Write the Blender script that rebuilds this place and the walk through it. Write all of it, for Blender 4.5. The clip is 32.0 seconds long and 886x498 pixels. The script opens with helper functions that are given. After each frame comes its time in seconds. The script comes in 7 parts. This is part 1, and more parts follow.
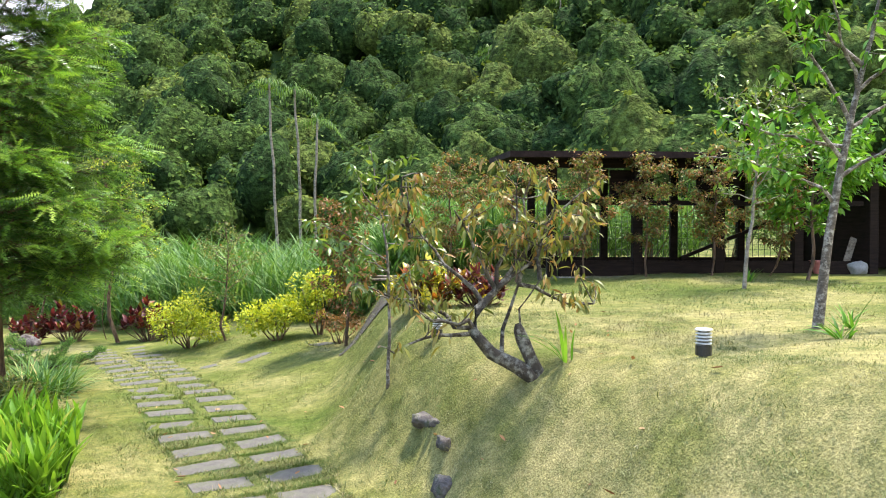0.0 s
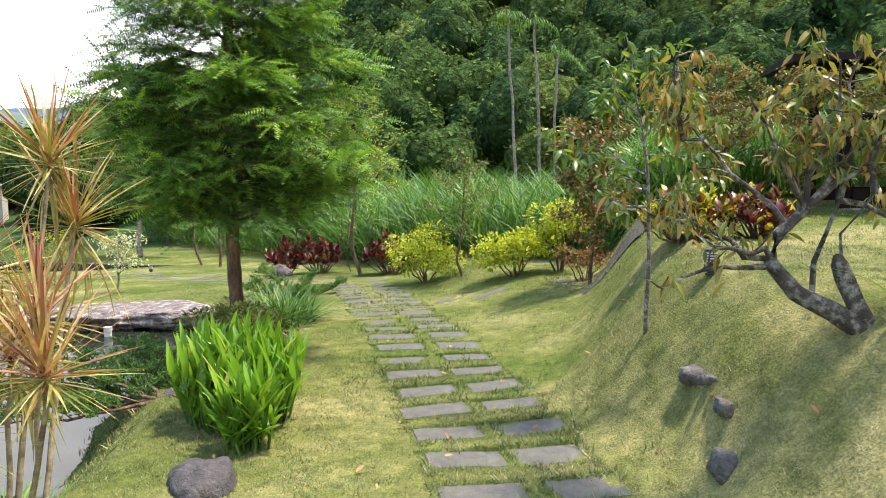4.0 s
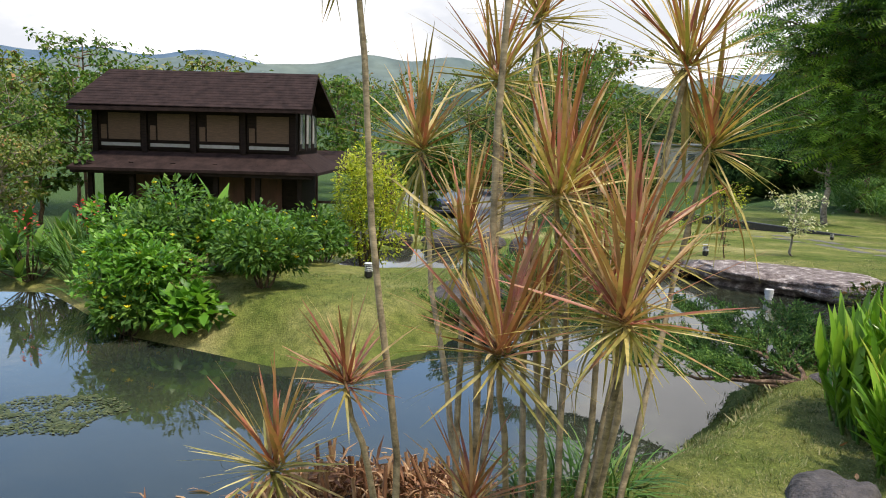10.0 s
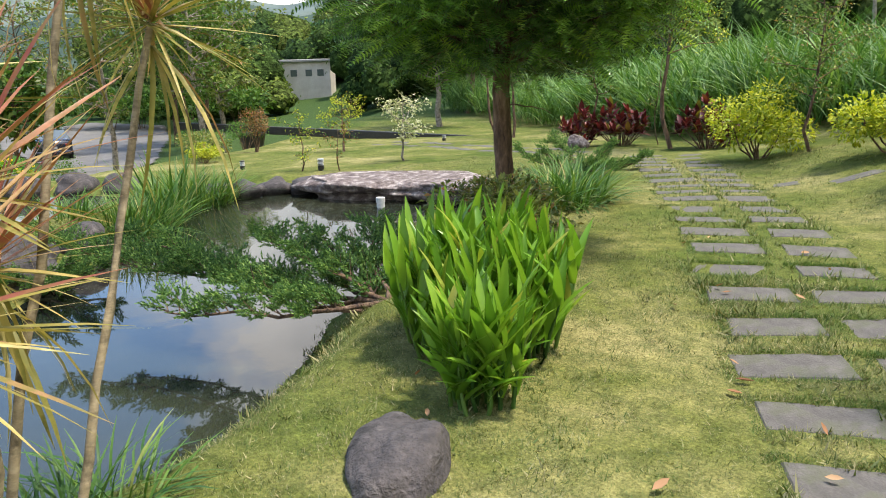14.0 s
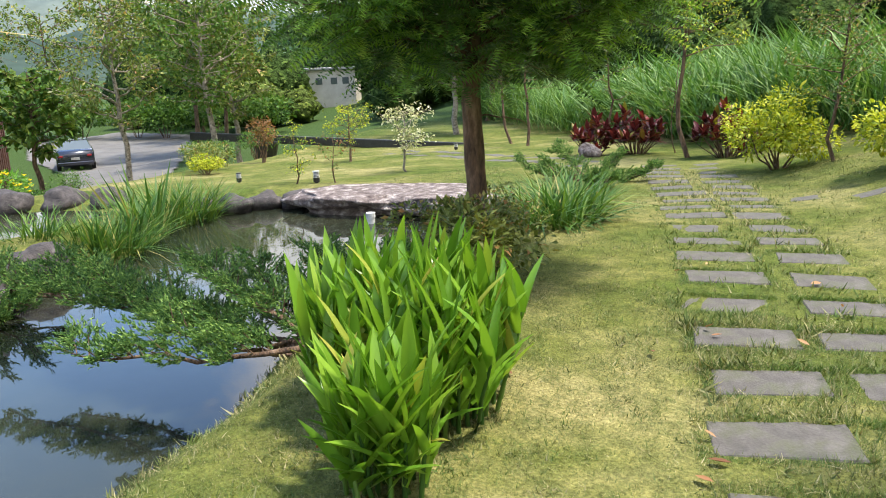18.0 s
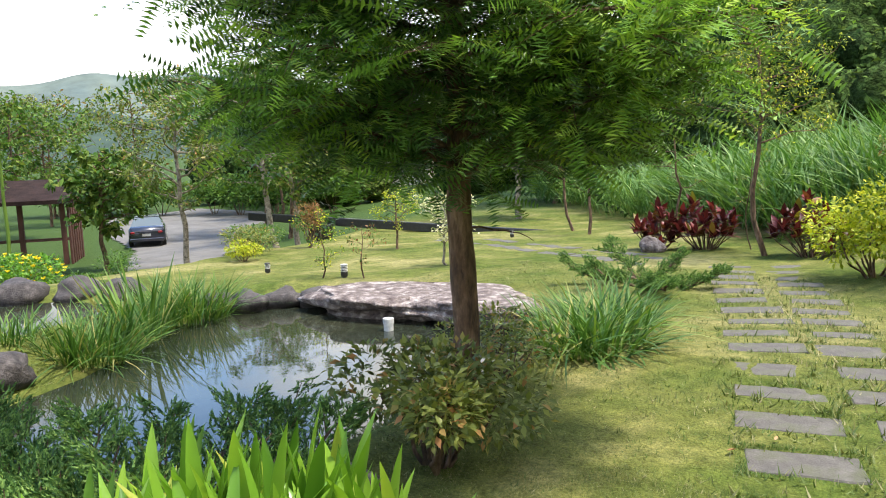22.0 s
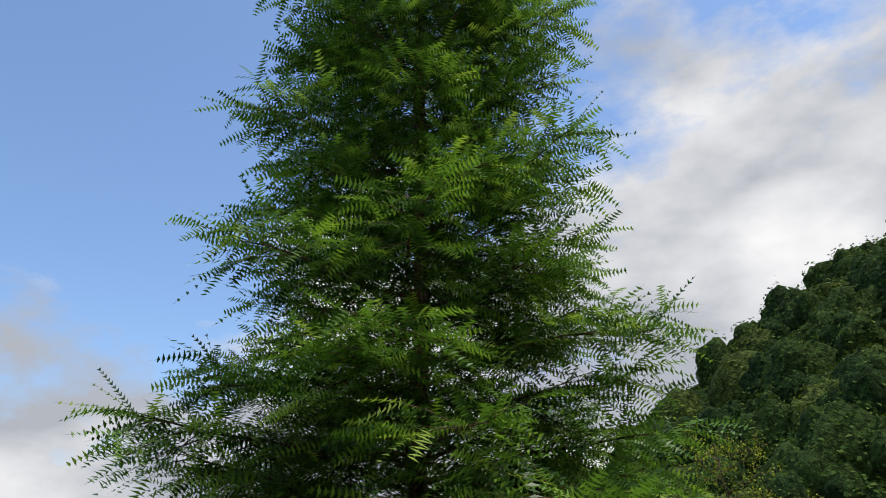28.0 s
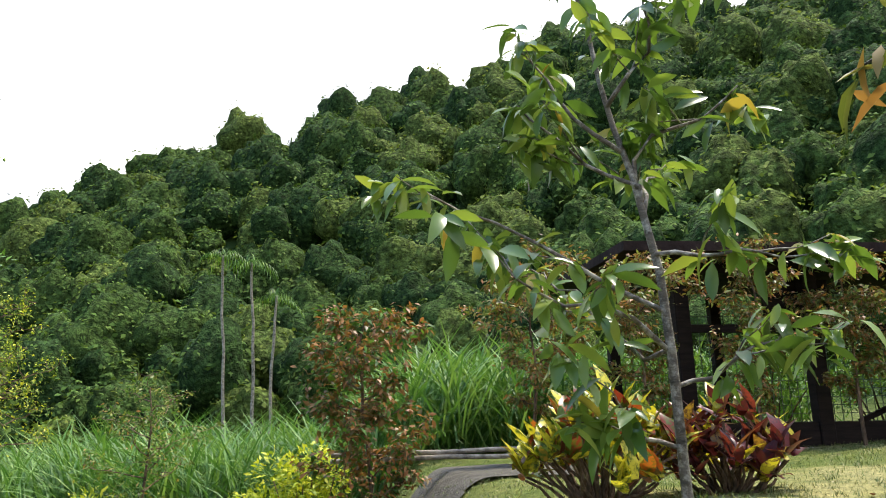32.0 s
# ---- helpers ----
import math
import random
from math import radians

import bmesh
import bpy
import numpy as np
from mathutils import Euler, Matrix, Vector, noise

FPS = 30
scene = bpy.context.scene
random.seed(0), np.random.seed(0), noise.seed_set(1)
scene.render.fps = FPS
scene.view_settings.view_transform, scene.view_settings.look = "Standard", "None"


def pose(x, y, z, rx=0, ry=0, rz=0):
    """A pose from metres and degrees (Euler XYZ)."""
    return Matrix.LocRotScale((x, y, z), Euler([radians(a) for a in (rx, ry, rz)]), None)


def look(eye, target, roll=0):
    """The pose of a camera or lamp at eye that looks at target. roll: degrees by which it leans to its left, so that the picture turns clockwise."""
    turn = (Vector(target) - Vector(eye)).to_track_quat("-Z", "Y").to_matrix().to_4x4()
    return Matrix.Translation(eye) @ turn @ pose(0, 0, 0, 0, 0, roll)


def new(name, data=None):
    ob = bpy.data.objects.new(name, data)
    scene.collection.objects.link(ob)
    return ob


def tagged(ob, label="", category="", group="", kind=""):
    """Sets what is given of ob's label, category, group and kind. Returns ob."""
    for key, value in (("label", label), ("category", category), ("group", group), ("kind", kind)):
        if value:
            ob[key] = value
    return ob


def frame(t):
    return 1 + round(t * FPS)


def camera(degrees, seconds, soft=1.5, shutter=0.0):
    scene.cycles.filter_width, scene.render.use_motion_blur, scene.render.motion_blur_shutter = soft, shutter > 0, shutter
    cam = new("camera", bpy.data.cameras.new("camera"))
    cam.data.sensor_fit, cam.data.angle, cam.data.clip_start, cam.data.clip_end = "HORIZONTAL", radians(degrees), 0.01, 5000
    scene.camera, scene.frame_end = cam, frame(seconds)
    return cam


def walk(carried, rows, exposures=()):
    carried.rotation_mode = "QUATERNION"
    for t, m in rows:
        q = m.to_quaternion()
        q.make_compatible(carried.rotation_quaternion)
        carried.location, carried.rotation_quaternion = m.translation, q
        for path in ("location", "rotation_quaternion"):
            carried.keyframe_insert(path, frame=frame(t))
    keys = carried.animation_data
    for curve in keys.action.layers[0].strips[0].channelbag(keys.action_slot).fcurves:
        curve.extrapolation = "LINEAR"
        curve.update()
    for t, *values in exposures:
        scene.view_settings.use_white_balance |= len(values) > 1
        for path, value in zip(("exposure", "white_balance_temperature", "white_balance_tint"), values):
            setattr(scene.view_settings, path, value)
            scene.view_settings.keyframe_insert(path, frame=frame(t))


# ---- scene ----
# seconds, stops, kelvin, tint
EXPOSURES = [(0, 1.4, 7000, 12), (4.5, 1.1, 7000, 12), (5, 1.05, 7000, 12), (5.5, 0.75, 7000, 12), (6, 0.45, 7000, 12), (6.6, 0.5, 7000, 12), (7.3, 0.45, 7000, 12), (8, -0.05, 7000, 12), (8.5, -0.5, 7000, 12), (9, -0.55, 7000, 12), (9.6, 0.05, 7000, 12), (10.2, 0.5, 7000, 12), (11, 0.6, 7000, 12), (14, 0.8, 7000, 12), (21, 1, 7000, 12), (23, 1, 7000, 12), (24, 0.9, 7000, 12), (25, 0.5, 6850, 12), (26, 0.05, 6650, 11), (29, -0.55, 6700, 11), (31, -0.42, 6700, 11), (32, 0.95, 6900, 12)]

# camera and its walk: seconds, x, y, z, yaw, pitch, lean
ROWS = [
    (0, 0.000, -0.000, 2.025, 0.00, -1.01, 0.12), (0.5, -0.053, 0.139, 1.989, 3.88, -1.83, -0.40),
    (1, -0.081, 0.319, 1.967, 6.43, -2.36, -0.24), (1.5, -0.058, 0.441, 1.953, 7.10, -2.89, -0.60),
    (2, -0.062, 0.560, 1.926, 7.64, -3.94, -1.24), (2.5, -0.111, 0.701, 1.870, 8.53, -4.95, -1.83),
    (4.5, -0.286, 1.253, 1.792, 24.54, -4.88, 0.54), (5, -0.386, 1.314, 1.793, 34.28, -4.02, 1.65),
    (5.5, -0.469, 1.406, 1.775, 44.25, -4.38, 2.79), (6, -0.476, 1.474, 1.744, 52.49, -5.51, 4.31),
    (6.5, -0.480, 1.561, 1.724, 58.06, -6.00, 4.66), (7, -0.531, 1.634, 1.714, 60.16, -5.46, 3.39),
    (7.5, -0.622, 1.711, 1.714, 60.18, -2.42, 2.01), (8, -0.676, 1.773, 1.752, 59.48, 0.98, 0.92),
    (8.5, -0.697, 1.800, 1.754, 59.65, 1.88, 0.10), (9, -0.685, 1.824, 1.708, 60.98, -0.13, 0.63),
    (9.5, -0.703, 1.907, 1.634, 63.06, -4.08, 1.43), (10, -0.716, 2.018, 1.585, 65.28, -8.29, 1.73),
    (10.5, -0.684, 2.109, 1.521, 66.57, -12.12, 1.60), (11, -0.691, 2.204, 1.461, 66.30, -13.65, 0.41),
    (11.5, -0.775, 2.322, 1.437, 63.57, -14.57, -1.49), (12, -0.893, 2.420, 1.452, 59.46, -15.09, -1.61),
    (12.5, -0.923, 2.572, 1.443, 54.68, -14.15, -2.42), (13, -1.009, 2.764, 1.467, 48.87, -14.48, -1.08),
    (13.5, -1.077, 2.982, 1.469, 43.88, -14.10, -1.09), (14, -1.129, 3.119, 1.449, 39.90, -13.92, -1.62),
    (14.5, -1.101, 3.169, 1.468, 37.32, -13.93, -1.73), (16.5, -1.207, 3.520, 1.455, 35.79, -14.14, -2.14),
    (17, -1.221, 3.631, 1.441, 37.75, -13.72, -2.41), (17.5, -1.213, 3.768, 1.443, 39.65, -13.56, -2.34),
    (18, -1.192, 3.935, 1.426, 42.22, -13.38, -2.28), (18.5, -1.238, 4.066, 1.410, 44.46, -13.56, -2.18),
    (19, -1.358, 4.244, 1.417, 46.77, -14.40, -2.01), (19.5, -1.454, 4.441, 1.397, 49.54, -14.89, -1.85),
    (20, -1.505, 4.671, 1.380, 50.90, -15.48, -1.53), (20.5, -1.525, 4.872, 1.383, 50.48, -15.20, -1.69),
    (21, -1.590, 5.017, 1.411, 49.32, -13.83, -1.98), (21.5, -1.661, 5.147, 1.467, 47.93, -11.33, -1.99),
    (22, -1.677, 5.288, 1.512, 47.74, -7.56, -2.00), (22.5, -1.644, 5.410, 1.573, 48.48, -3.76, -1.97),
    (23, -1.587, 5.459, 1.598, 49.25, 0.06, -2.06), (23.5, -1.571, 5.468, 1.624, 49.72, 3.43, -2.43),
    (24, -1.571, 5.471, 1.643, 49.94, 6.49, -2.73), (24.5, -1.593, 5.492, 1.662, 49.77, 9.55, -3.03),
    (25, -1.583, 5.497, 1.680, 49.37, 12.77, -3.22), (25.5, -1.564, 5.478, 1.685, 48.73, 15.77, -3.25),
    (26, -1.551, 5.467, 1.697, 48.55, 18.62, -3.05), (26.5, -1.555, 5.469, 1.702, 48.76, 21.19, -2.78),
    (28.5, -1.274, 4.999, 1.631, 42.49, 24.55, -1.13), (29, -1.291, 4.959, 1.581, 36.70, 24.24, 0.14),
    (29.5, -1.284, 4.957, 1.547, 29.45, 23.20, 1.11), (30, -1.276, 4.961, 1.548, 21.66, 21.83, 1.60),
    (30.5, -1.257, 5.002, 1.546, 13.75, 20.08, 0.96), (31, -1.225, 5.020, 1.527, 6.61, 18.14, 0.29),
    (31.5, -1.215, 5.038, 1.509, 0.92, 15.86, -0.57), (32, -1.212, 5.077, 1.481, -3.79, 13.87, -1.09),
]


def held(x, y, z, yaw, pitch, lean):
    a, b = radians(yaw), radians(pitch)
    way = Vector((-math.sin(a) * math.cos(b), math.cos(a) * math.cos(b), math.sin(b)))
    eye = Vector((x, y, z))
    return look(eye, eye + way * 2, lean)


PATH = [(r[0], held(*r[1:])) for r in ROWS]
cam = camera(59.4, 32.0, soft=1.0)
walk(cam, PATH, EXPOSURES)

# ---------- sky, sun ----------
SUN_AZ, SUN_EL = 55.0, 69.0  # degrees from +y towards +x, and above the horizon

world = bpy.data.worlds.new("World")
scene.world = world
world.use_nodes = True
wn, wl = world.node_tree.nodes, world.node_tree.links
wn.clear()
w_out = wn.new("ShaderNodeOutputWorld")
w_bg = wn.new("ShaderNodeBackground")
w_bg.inputs["Strength"].default_value = 0.09
w_sky = wn.new("ShaderNodeTexSky")
w_sky.sky_type = "NISHITA"
w_sky.sun_disc = False
w_sky.sun_elevation = radians(SUN_EL)
w_sky.sun_rotation = radians(SUN_AZ)
w_co = wn.new("ShaderNodeTexCoord")
w_map = wn.new("ShaderNodeMapping")
w_map.inputs["Scale"].default_value = (1.0, 1.0, 1.9)
w_map.inputs["Location"].default_value = (3.1, 1.7, 0.4)
w_noise = wn.new("ShaderNodeTexNoise")
w_noise.inputs["Scale"].default_value = 2.3
w_noise.inputs["Detail"].default_value = 9.0
w_noise.inputs["Roughness"].default_value = 0.6
w_ramp = wn.new("ShaderNodeValToRGB")
w_ramp.color_ramp.elements[0].position = 0.37
w_ramp.color_ramp.elements[1].position = 0.485
w_noise2 = wn.new("ShaderNodeTexNoise")
w_noise2.inputs["Scale"].default_value = 3.4
w_noise2.inputs["Detail"].default_value = 8.0
w_ramp2 = wn.new("ShaderNodeValToRGB")
w_ramp2.color_ramp.elements[0].position = 0.41
w_ramp2.color_ramp.elements[0].color = (6.9, 7.5, 8.5, 1)
w_ramp2.color_ramp.elements[1].position = 0.66
w_ramp2.color_ramp.elements[1].color = (14.6, 14.9, 15.3, 1)
w_dot = wn.new("ShaderNodeVectorMath")  # the cloud thickens towards the hill
w_dot.operation = "DOT_PRODUCT"
w_dot.inputs[1].default_value = (0.24, 0.12, -0.72)
w_add = wn.new("ShaderNodeMath")
w_add.operation = "ADD"
wl.new(w_co.outputs["Generated"], w_dot.inputs[0])
wl.new(w_dot.outputs["Value"], w_add.inputs[0])
w_add2 = wn.new("ShaderNodeMath")
w_add2.operation = "ADD"
w_add2.inputs[1].default_value = 0.30
wl.new(w_noise.outputs["Fac"], w_add2.inputs[0])
wl.new(w_add2.outputs["Value"], w_add.inputs[1])
w_mix = wn.new("ShaderNodeMix")
w_mix.data_type = "RGBA"
wl.new(w_co.outputs["Generated"], w_map.inputs["Vector"])
wl.new(w_map.outputs["Vector"], w_noise.inputs["Vector"])
wl.new(w_map.outputs["Vector"], w_noise2.inputs["Vector"])
wl.new(w_add.outputs["Value"], w_ramp.inputs["Fac"])
wl.new(w_noise2.outputs["Fac"], w_ramp2.inputs["Fac"])
wl.new(w_ramp.outputs["Color"], w_mix.inputs["Factor"])
w_lift = wn.new("ShaderNodeMix")
w_lift.data_type, w_lift.blend_type = "RGBA", "MULTIPLY"
w_lift.inputs["Factor"].default_value = 1.0
w_lift.inputs["B"].default_value = (2.6, 3.0, 3.35, 1)
wl.new(w_sky.outputs["Color"], w_lift.inputs["A"])
wl.new(w_lift.outputs["Result"], w_mix.inputs["A"])
wl.new(w_ramp2.outputs["Color"], w_mix.inputs["B"])
wl.new(w_mix.outputs["Result"], w_bg.inputs["Color"])
wl.new(w_bg.outputs["Background"], w_out.inputs["Surface"])

sun_data = bpy.data.lights.new("sun", "SUN")
sun_data.energy = 4.0
sun_data.angle = radians(6.0)
sun_data.color = (1.0, 0.95, 0.86)
sun = new("sun", sun_data)
_e, _a = radians(SUN_EL), radians(SUN_AZ)
SUN_WAY = Vector((math.sin(_a) * math.cos(_e), math.cos(_a) * math.cos(_e), math.sin(_e)))
sun.matrix_world = look(SUN_WAY * 60, (0, 0, 0))


# ---------- materials ----------
def node_mat(name):
    m = bpy.data.materials.new(name)
    m.use_nodes = True
    m.node_tree.nodes.clear()
    return m, m.node_tree.nodes, m.node_tree.links


def ramp_of(nodes, links, fac, stops):
    r = nodes.new("ShaderNodeValToRGB")
    while len(r.color_ramp.elements) < len(stops):
        r.color_ramp.elements.new(0.5)
    for el, (pos, col) in zip(r.color_ramp.elements, stops):
        el.position, el.color = pos, (*col, 1)
    links.new(fac, r.inputs["Fac"])
    return r.outputs["Color"]


def noise_of(nodes, links, scale, detail=4.0, rough=0.6, stretch=(1, 1, 1), co="Object"):
    c = nodes.new("ShaderNodeTexCoord")
    mp = nodes.new("ShaderNodeMapping")
    mp.inputs["Scale"].default_value = stretch
    n = nodes.new("ShaderNodeTexNoise")
    n.inputs["Scale"].default_value = scale
    n.inputs["Detail"].default_value = detail
    n.inputs["Roughness"].default_value = rough
    links.new(c.outputs[co], mp.inputs["Vector"])
    links.new(mp.outputs["Vector"], n.inputs["Vector"])
    return n.outputs["Fac"]


def mixed(nodes, links, fac, a, b, mode="MIX"):
    x = nodes.new("ShaderNodeMix")
    x.data_type = "RGBA"
    x.blend_type = mode
    for key, v in (("Factor", fac), ("A", a), ("B", b)):
        if isinstance(v, (int, float)):
            x.inputs[key].default_value = v
        elif isinstance(v, tuple):
            x.inputs[key].default_value = (*v, 1)
        else:
            links.new(v, x.inputs[key])
    return x.outputs["Result"]


def bump_of(nodes, links, height, strength, dist):
    b = nodes.new("ShaderNodeBump")
    b.inputs["Strength"].default_value = strength
    b.inputs["Distance"].default_value = dist
    links.new(height, b.inputs["Height"])
    return b.outputs["Normal"]


def solid_mat(name, stops, scale=6.0, rough=0.8, bump=0.4, bump_scale=40.0, bump_dist=0.01, stretch=(1, 1, 1), metal=0.0, grime=None, co="Object", spec=0.5):
    """Opaque surface: broad colour noise, fine grain, relief."""
    m, n, l = node_mat(name)
    out = n.new("ShaderNodeOutputMaterial")
    p = n.new("ShaderNodeBsdfPrincipled")
    broad = noise_of(n, l, scale, 5.0, 0.62, stretch, co)
    fine = noise_of(n, l, bump_scale, 3.0, 0.6, stretch, co)
    col = ramp_of(n, l, broad, stops)
    col = mixed(n, l, 0.35, col, ramp_of(n, l, fine, [(0.3, (0.25, 0.25, 0.25)), (0.7, (1, 1, 1))]), "MULTIPLY")
    if grime:
        stain = noise_of(n, l, grime[1], 6.0, 0.7)
        col = mixed(n, l, ramp_of(n, l, stain, [(0.48, (0, 0, 0)), (0.66, (1, 1, 1))]), col, grime[0])
    l.new(col, p.inputs["Base Color"])
    p.inputs["Roughness"].default_value = rough
    p.inputs["Metallic"].default_value = metal
    p.inputs["Specular IOR Level"].default_value = spec
    l.new(bump_of(n, l, fine, bump, bump_dist), p.inputs["Normal"])
    l.new(p.outputs["BSDF"], out.inputs["Surface"])
    return m


def dry_ground(n, l, col, straw, most):
    """Sun-dried straw patches on the mound of the lawn, thinning out towards the path and the pond."""
    co, gap, near = n.new("ShaderNodeTexCoord"), n.new("ShaderNodeVectorMath"), n.new("ShaderNodeMapRange")
    gap.operation = "DISTANCE"
    gap.inputs[1].default_value = (2.2, 5.2, 1.1)
    l.new(co.outputs["Object"], gap.inputs[0])
    near.inputs["From Min"].default_value, near.inputs["From Max"].default_value = 1.8, 4.6
    near.inputs["To Min"].default_value, near.inputs["To Max"].default_value = most, 0.0
    l.new(gap.outputs["Value"], near.inputs["Value"])
    spot = ramp_of(n, l, noise_of(n, l, 1.7, 5.0, 0.65), [(0.38, (0.1, 0.1, 0.1)), (0.58, (1, 1, 1))])
    return mixed(n, l, mixed(n, l, 1.0, near.outputs["Result"], spot, "MULTIPLY"), col, straw)


def leaf_mat(name, stops, rough=0.45, through_light=0.3, patch=0.0, spec=0.3, grain=None, grain_most=1.0, straw=None):
    """Leaf: colour by leaf, light shining through it."""
    m, n, l = node_mat(name)
    out = n.new("ShaderNodeOutputMaterial")
    p = n.new("ShaderNodeBsdfPrincipled")
    t = n.new("ShaderNodeBsdfTranslucent")
    mx = n.new("ShaderNodeMixShader")
    g = n.new("ShaderNodeNewGeometry")
    info = n.new("ShaderNodeObjectInfo")
    both, part_of = n.new("ShaderNodeMath"), n.new("ShaderNodeMath")
    both.operation, part_of.operation = "ADD", "FRACT"
    l.new(g.outputs["Random Per Island"], both.inputs[0])
    l.new(info.outputs["Random"], both.inputs[1])
    l.new(both.outputs["Value"], part_of.inputs[0])
    col = ramp_of(n, l, part_of.outputs["Value"], stops)
    if straw:
        col = dry_ground(n, l, col, straw, 0.58)
    if patch:
        big = noise_of(n, l, patch, 3.0, 0.6)
        col = mixed(n, l, 0.6, col, ramp_of(n, l, big, [(0.35, (0.45, 0.45, 0.45)), (0.65, (1.15, 1.15, 1.1))]), "MULTIPLY")
    if grain:
        spot = noise_of(n, l, grain[1], 4.0, 0.7)
        col = mixed(n, l, ramp_of(n, l, spot, [(0.46, (0, 0, 0)), (0.6, (grain_most, grain_most, grain_most))]), col, grain[0])
    l.new(col, p.inputs["Base Color"])
    p.inputs["Roughness"].default_value = rough
    p.inputs["Specular IOR Level"].default_value = spec
    bright = mixed(n, l, 1.0, col, (1.0, 1.0, 0.55), "MULTIPLY")
    l.new(bright, t.inputs["Color"])
    mx.inputs["Fac"].default_value = through_light
    l.new(p.outputs["BSDF"], mx.inputs[1])
    l.new(t.outputs["BSDF"], mx.inputs[2])
    l.new(mx.outputs["Shader"], out.inputs["Surface"])
    return m


# ground of the lawn: olive turf with straw-coloured worn patches
def turf_mat():
    m, n, l = node_mat("turf")
    out = n.new("ShaderNodeOutputMaterial")
    p = n.new("ShaderNodeBsdfPrincipled")
    broad = noise_of(n, l, 0.55, 6.0, 0.62)
    mid = noise_of(n, l, 7.0, 6.0, 0.75)
    fine = noise_of(n, l, 60.0, 3.0, 0.7)
    col = ramp_of(n, l, broad, [(0.36, (0.085, 0.125, 0.028)), (0.5, (0.155, 0.172, 0.055)), (0.64, (0.29, 0.27, 0.135))])
    col = dry_ground(n, l, col, (0.38, 0.33, 0.19), 0.58)
    col = mixed(n, l, 0.8, col, ramp_of(n, l, mid, [(0.34, (0.42, 0.5, 0.35)), (0.66, (1.35, 1.28, 1.1))]), "MULTIPLY")
    col = mixed(n, l, 0.7, col, ramp_of(n, l, fine, [(0.3, (0.25, 0.27, 0.2)), (0.7, (1.35, 1.3, 1.2))]), "MULTIPLY")
    co = n.new("ShaderNodeTexCoord")  # rough meadow and woodland floor beyond the garden
    away = n.new("ShaderNodeVectorMath")
    away.operation = "DISTANCE"
    away.inputs[1].default_value = (-4.0, 8.0, 0.0)
    l.new(co.outputs["Object"], away.inputs[0])
    far = n.new("ShaderNodeMapRange")
    far.inputs["From Min"].default_value, far.inputs["From Max"].default_value = 21.0, 30.0
    l.new(away.outputs["Value"], far.inputs["Value"])
    col = mixed(n, l, far.outputs["Result"], col, ramp_of(n, l, mid, [(0.3, (0.02, 0.045, 0.012)), (0.7, (0.06, 0.10, 0.025))]))
    l.new(col, p.inputs["Base Color"])
    p.inputs["Roughness"].default_value = 0.95
    p.inputs["Specular IOR Level"].default_value = 0.1
    l.new(bump_of(n, l, fine, 0.7, 0.03), p.inputs["Normal"])
    l.new(p.outputs["BSDF"], out.inputs["Surface"])
    return m


def water_mat():
    m, n, l = node_mat("pond_water")
    out = n.new("ShaderNodeOutputMaterial")
    p = n.new("ShaderNodeBsdfPrincipled")
    mud = noise_of(n, l, 0.5, 4.0, 0.6)
    l.new(ramp_of(n, l, mud, [(0.35, (0.012, 0.018, 0.014)), (0.7, (0.035, 0.038, 0.022))]), p.inputs["Base Color"])
    p.inputs["Roughness"].default_value = 0.03
    p.inputs["IOR"].default_value = 1.33
    p.inputs["Specular IOR Level"].default_value = 0.9
    rip = noise_of(n, l, 5.0, 3.0, 0.5)
    l.new(bump_of(n, l, rip, 0.05, 0.02), p.inputs["Normal"])
    l.new(p.outputs["BSDF"], out.inputs["Surface"])
    return m


TURF, WATER_MAT = turf_mat(), water_mat()
GRASS = leaf_mat("grass_blades", [(0.0, (0.045, 0.085, 0.016)), (0.4, (0.11, 0.15, 0.034)), (0.72, (0.22, 0.215, 0.08)), (1.0, (0.46, 0.41, 0.24))], 0.6, 0.2, 6.0, grain=((0.075, 0.14, 0.022), 0.75), grain_most=0.6, straw=(0.36, 0.32, 0.18))
LUSH = leaf_mat("lush_grass_blades", [(0.0, (0.035, 0.08, 0.014)), (0.6, (0.075, 0.15, 0.025)), (0.95, (0.13, 0.20, 0.04)), (1.0, (0.32, 0.28, 0.14))], 0.55, 0.25)
BARK = solid_mat("rough_brown_bark", [(0.34, (0.035, 0.021, 0.013)), (0.5, (0.13, 0.078, 0.046)), (0.66, (0.26, 0.17, 0.11))], 16.0, 0.95, 1.0, 45.0, 0.025, (1, 1, 0.3))
PALE_BARK = solid_mat("pale_grey_bark", [(0.3, (0.16, 0.13, 0.10)), (0.7, (0.42, 0.37, 0.30))], 12.0, 0.9, 0.7, 60.0, 0.006, (1, 1, 2.0), grime=((0.06, 0.05, 0.035), 9.0))
DARK_BARK = solid_mat("dark_mossy_bark", [(0.3, (0.02, 0.016, 0.012)), (0.7, (0.09, 0.07, 0.05))], 9.0, 0.95, 1.0, 50.0, 0.01, grime=((0.25, 0.24, 0.2), 14.0))
SAPLING_BARK = solid_mat("speckled_brown_bark", [(0.3, (0.045, 0.036, 0.028)), (0.7, (0.16, 0.13, 0.10))], 16.0, 0.9, 0.8, 60.0, 0.005, (1, 1, 3.0), grime=((0.38, 0.35, 0.30), 22.0))
DARK_WOOD = solid_mat("dark_stained_timber", [(0.3, (0.010, 0.007, 0.006)), (0.7, (0.028, 0.018, 0.015))], 3.0, 0.75, 0.4, 30.0, 0.004, (1, 1, 8), spec=0.12)
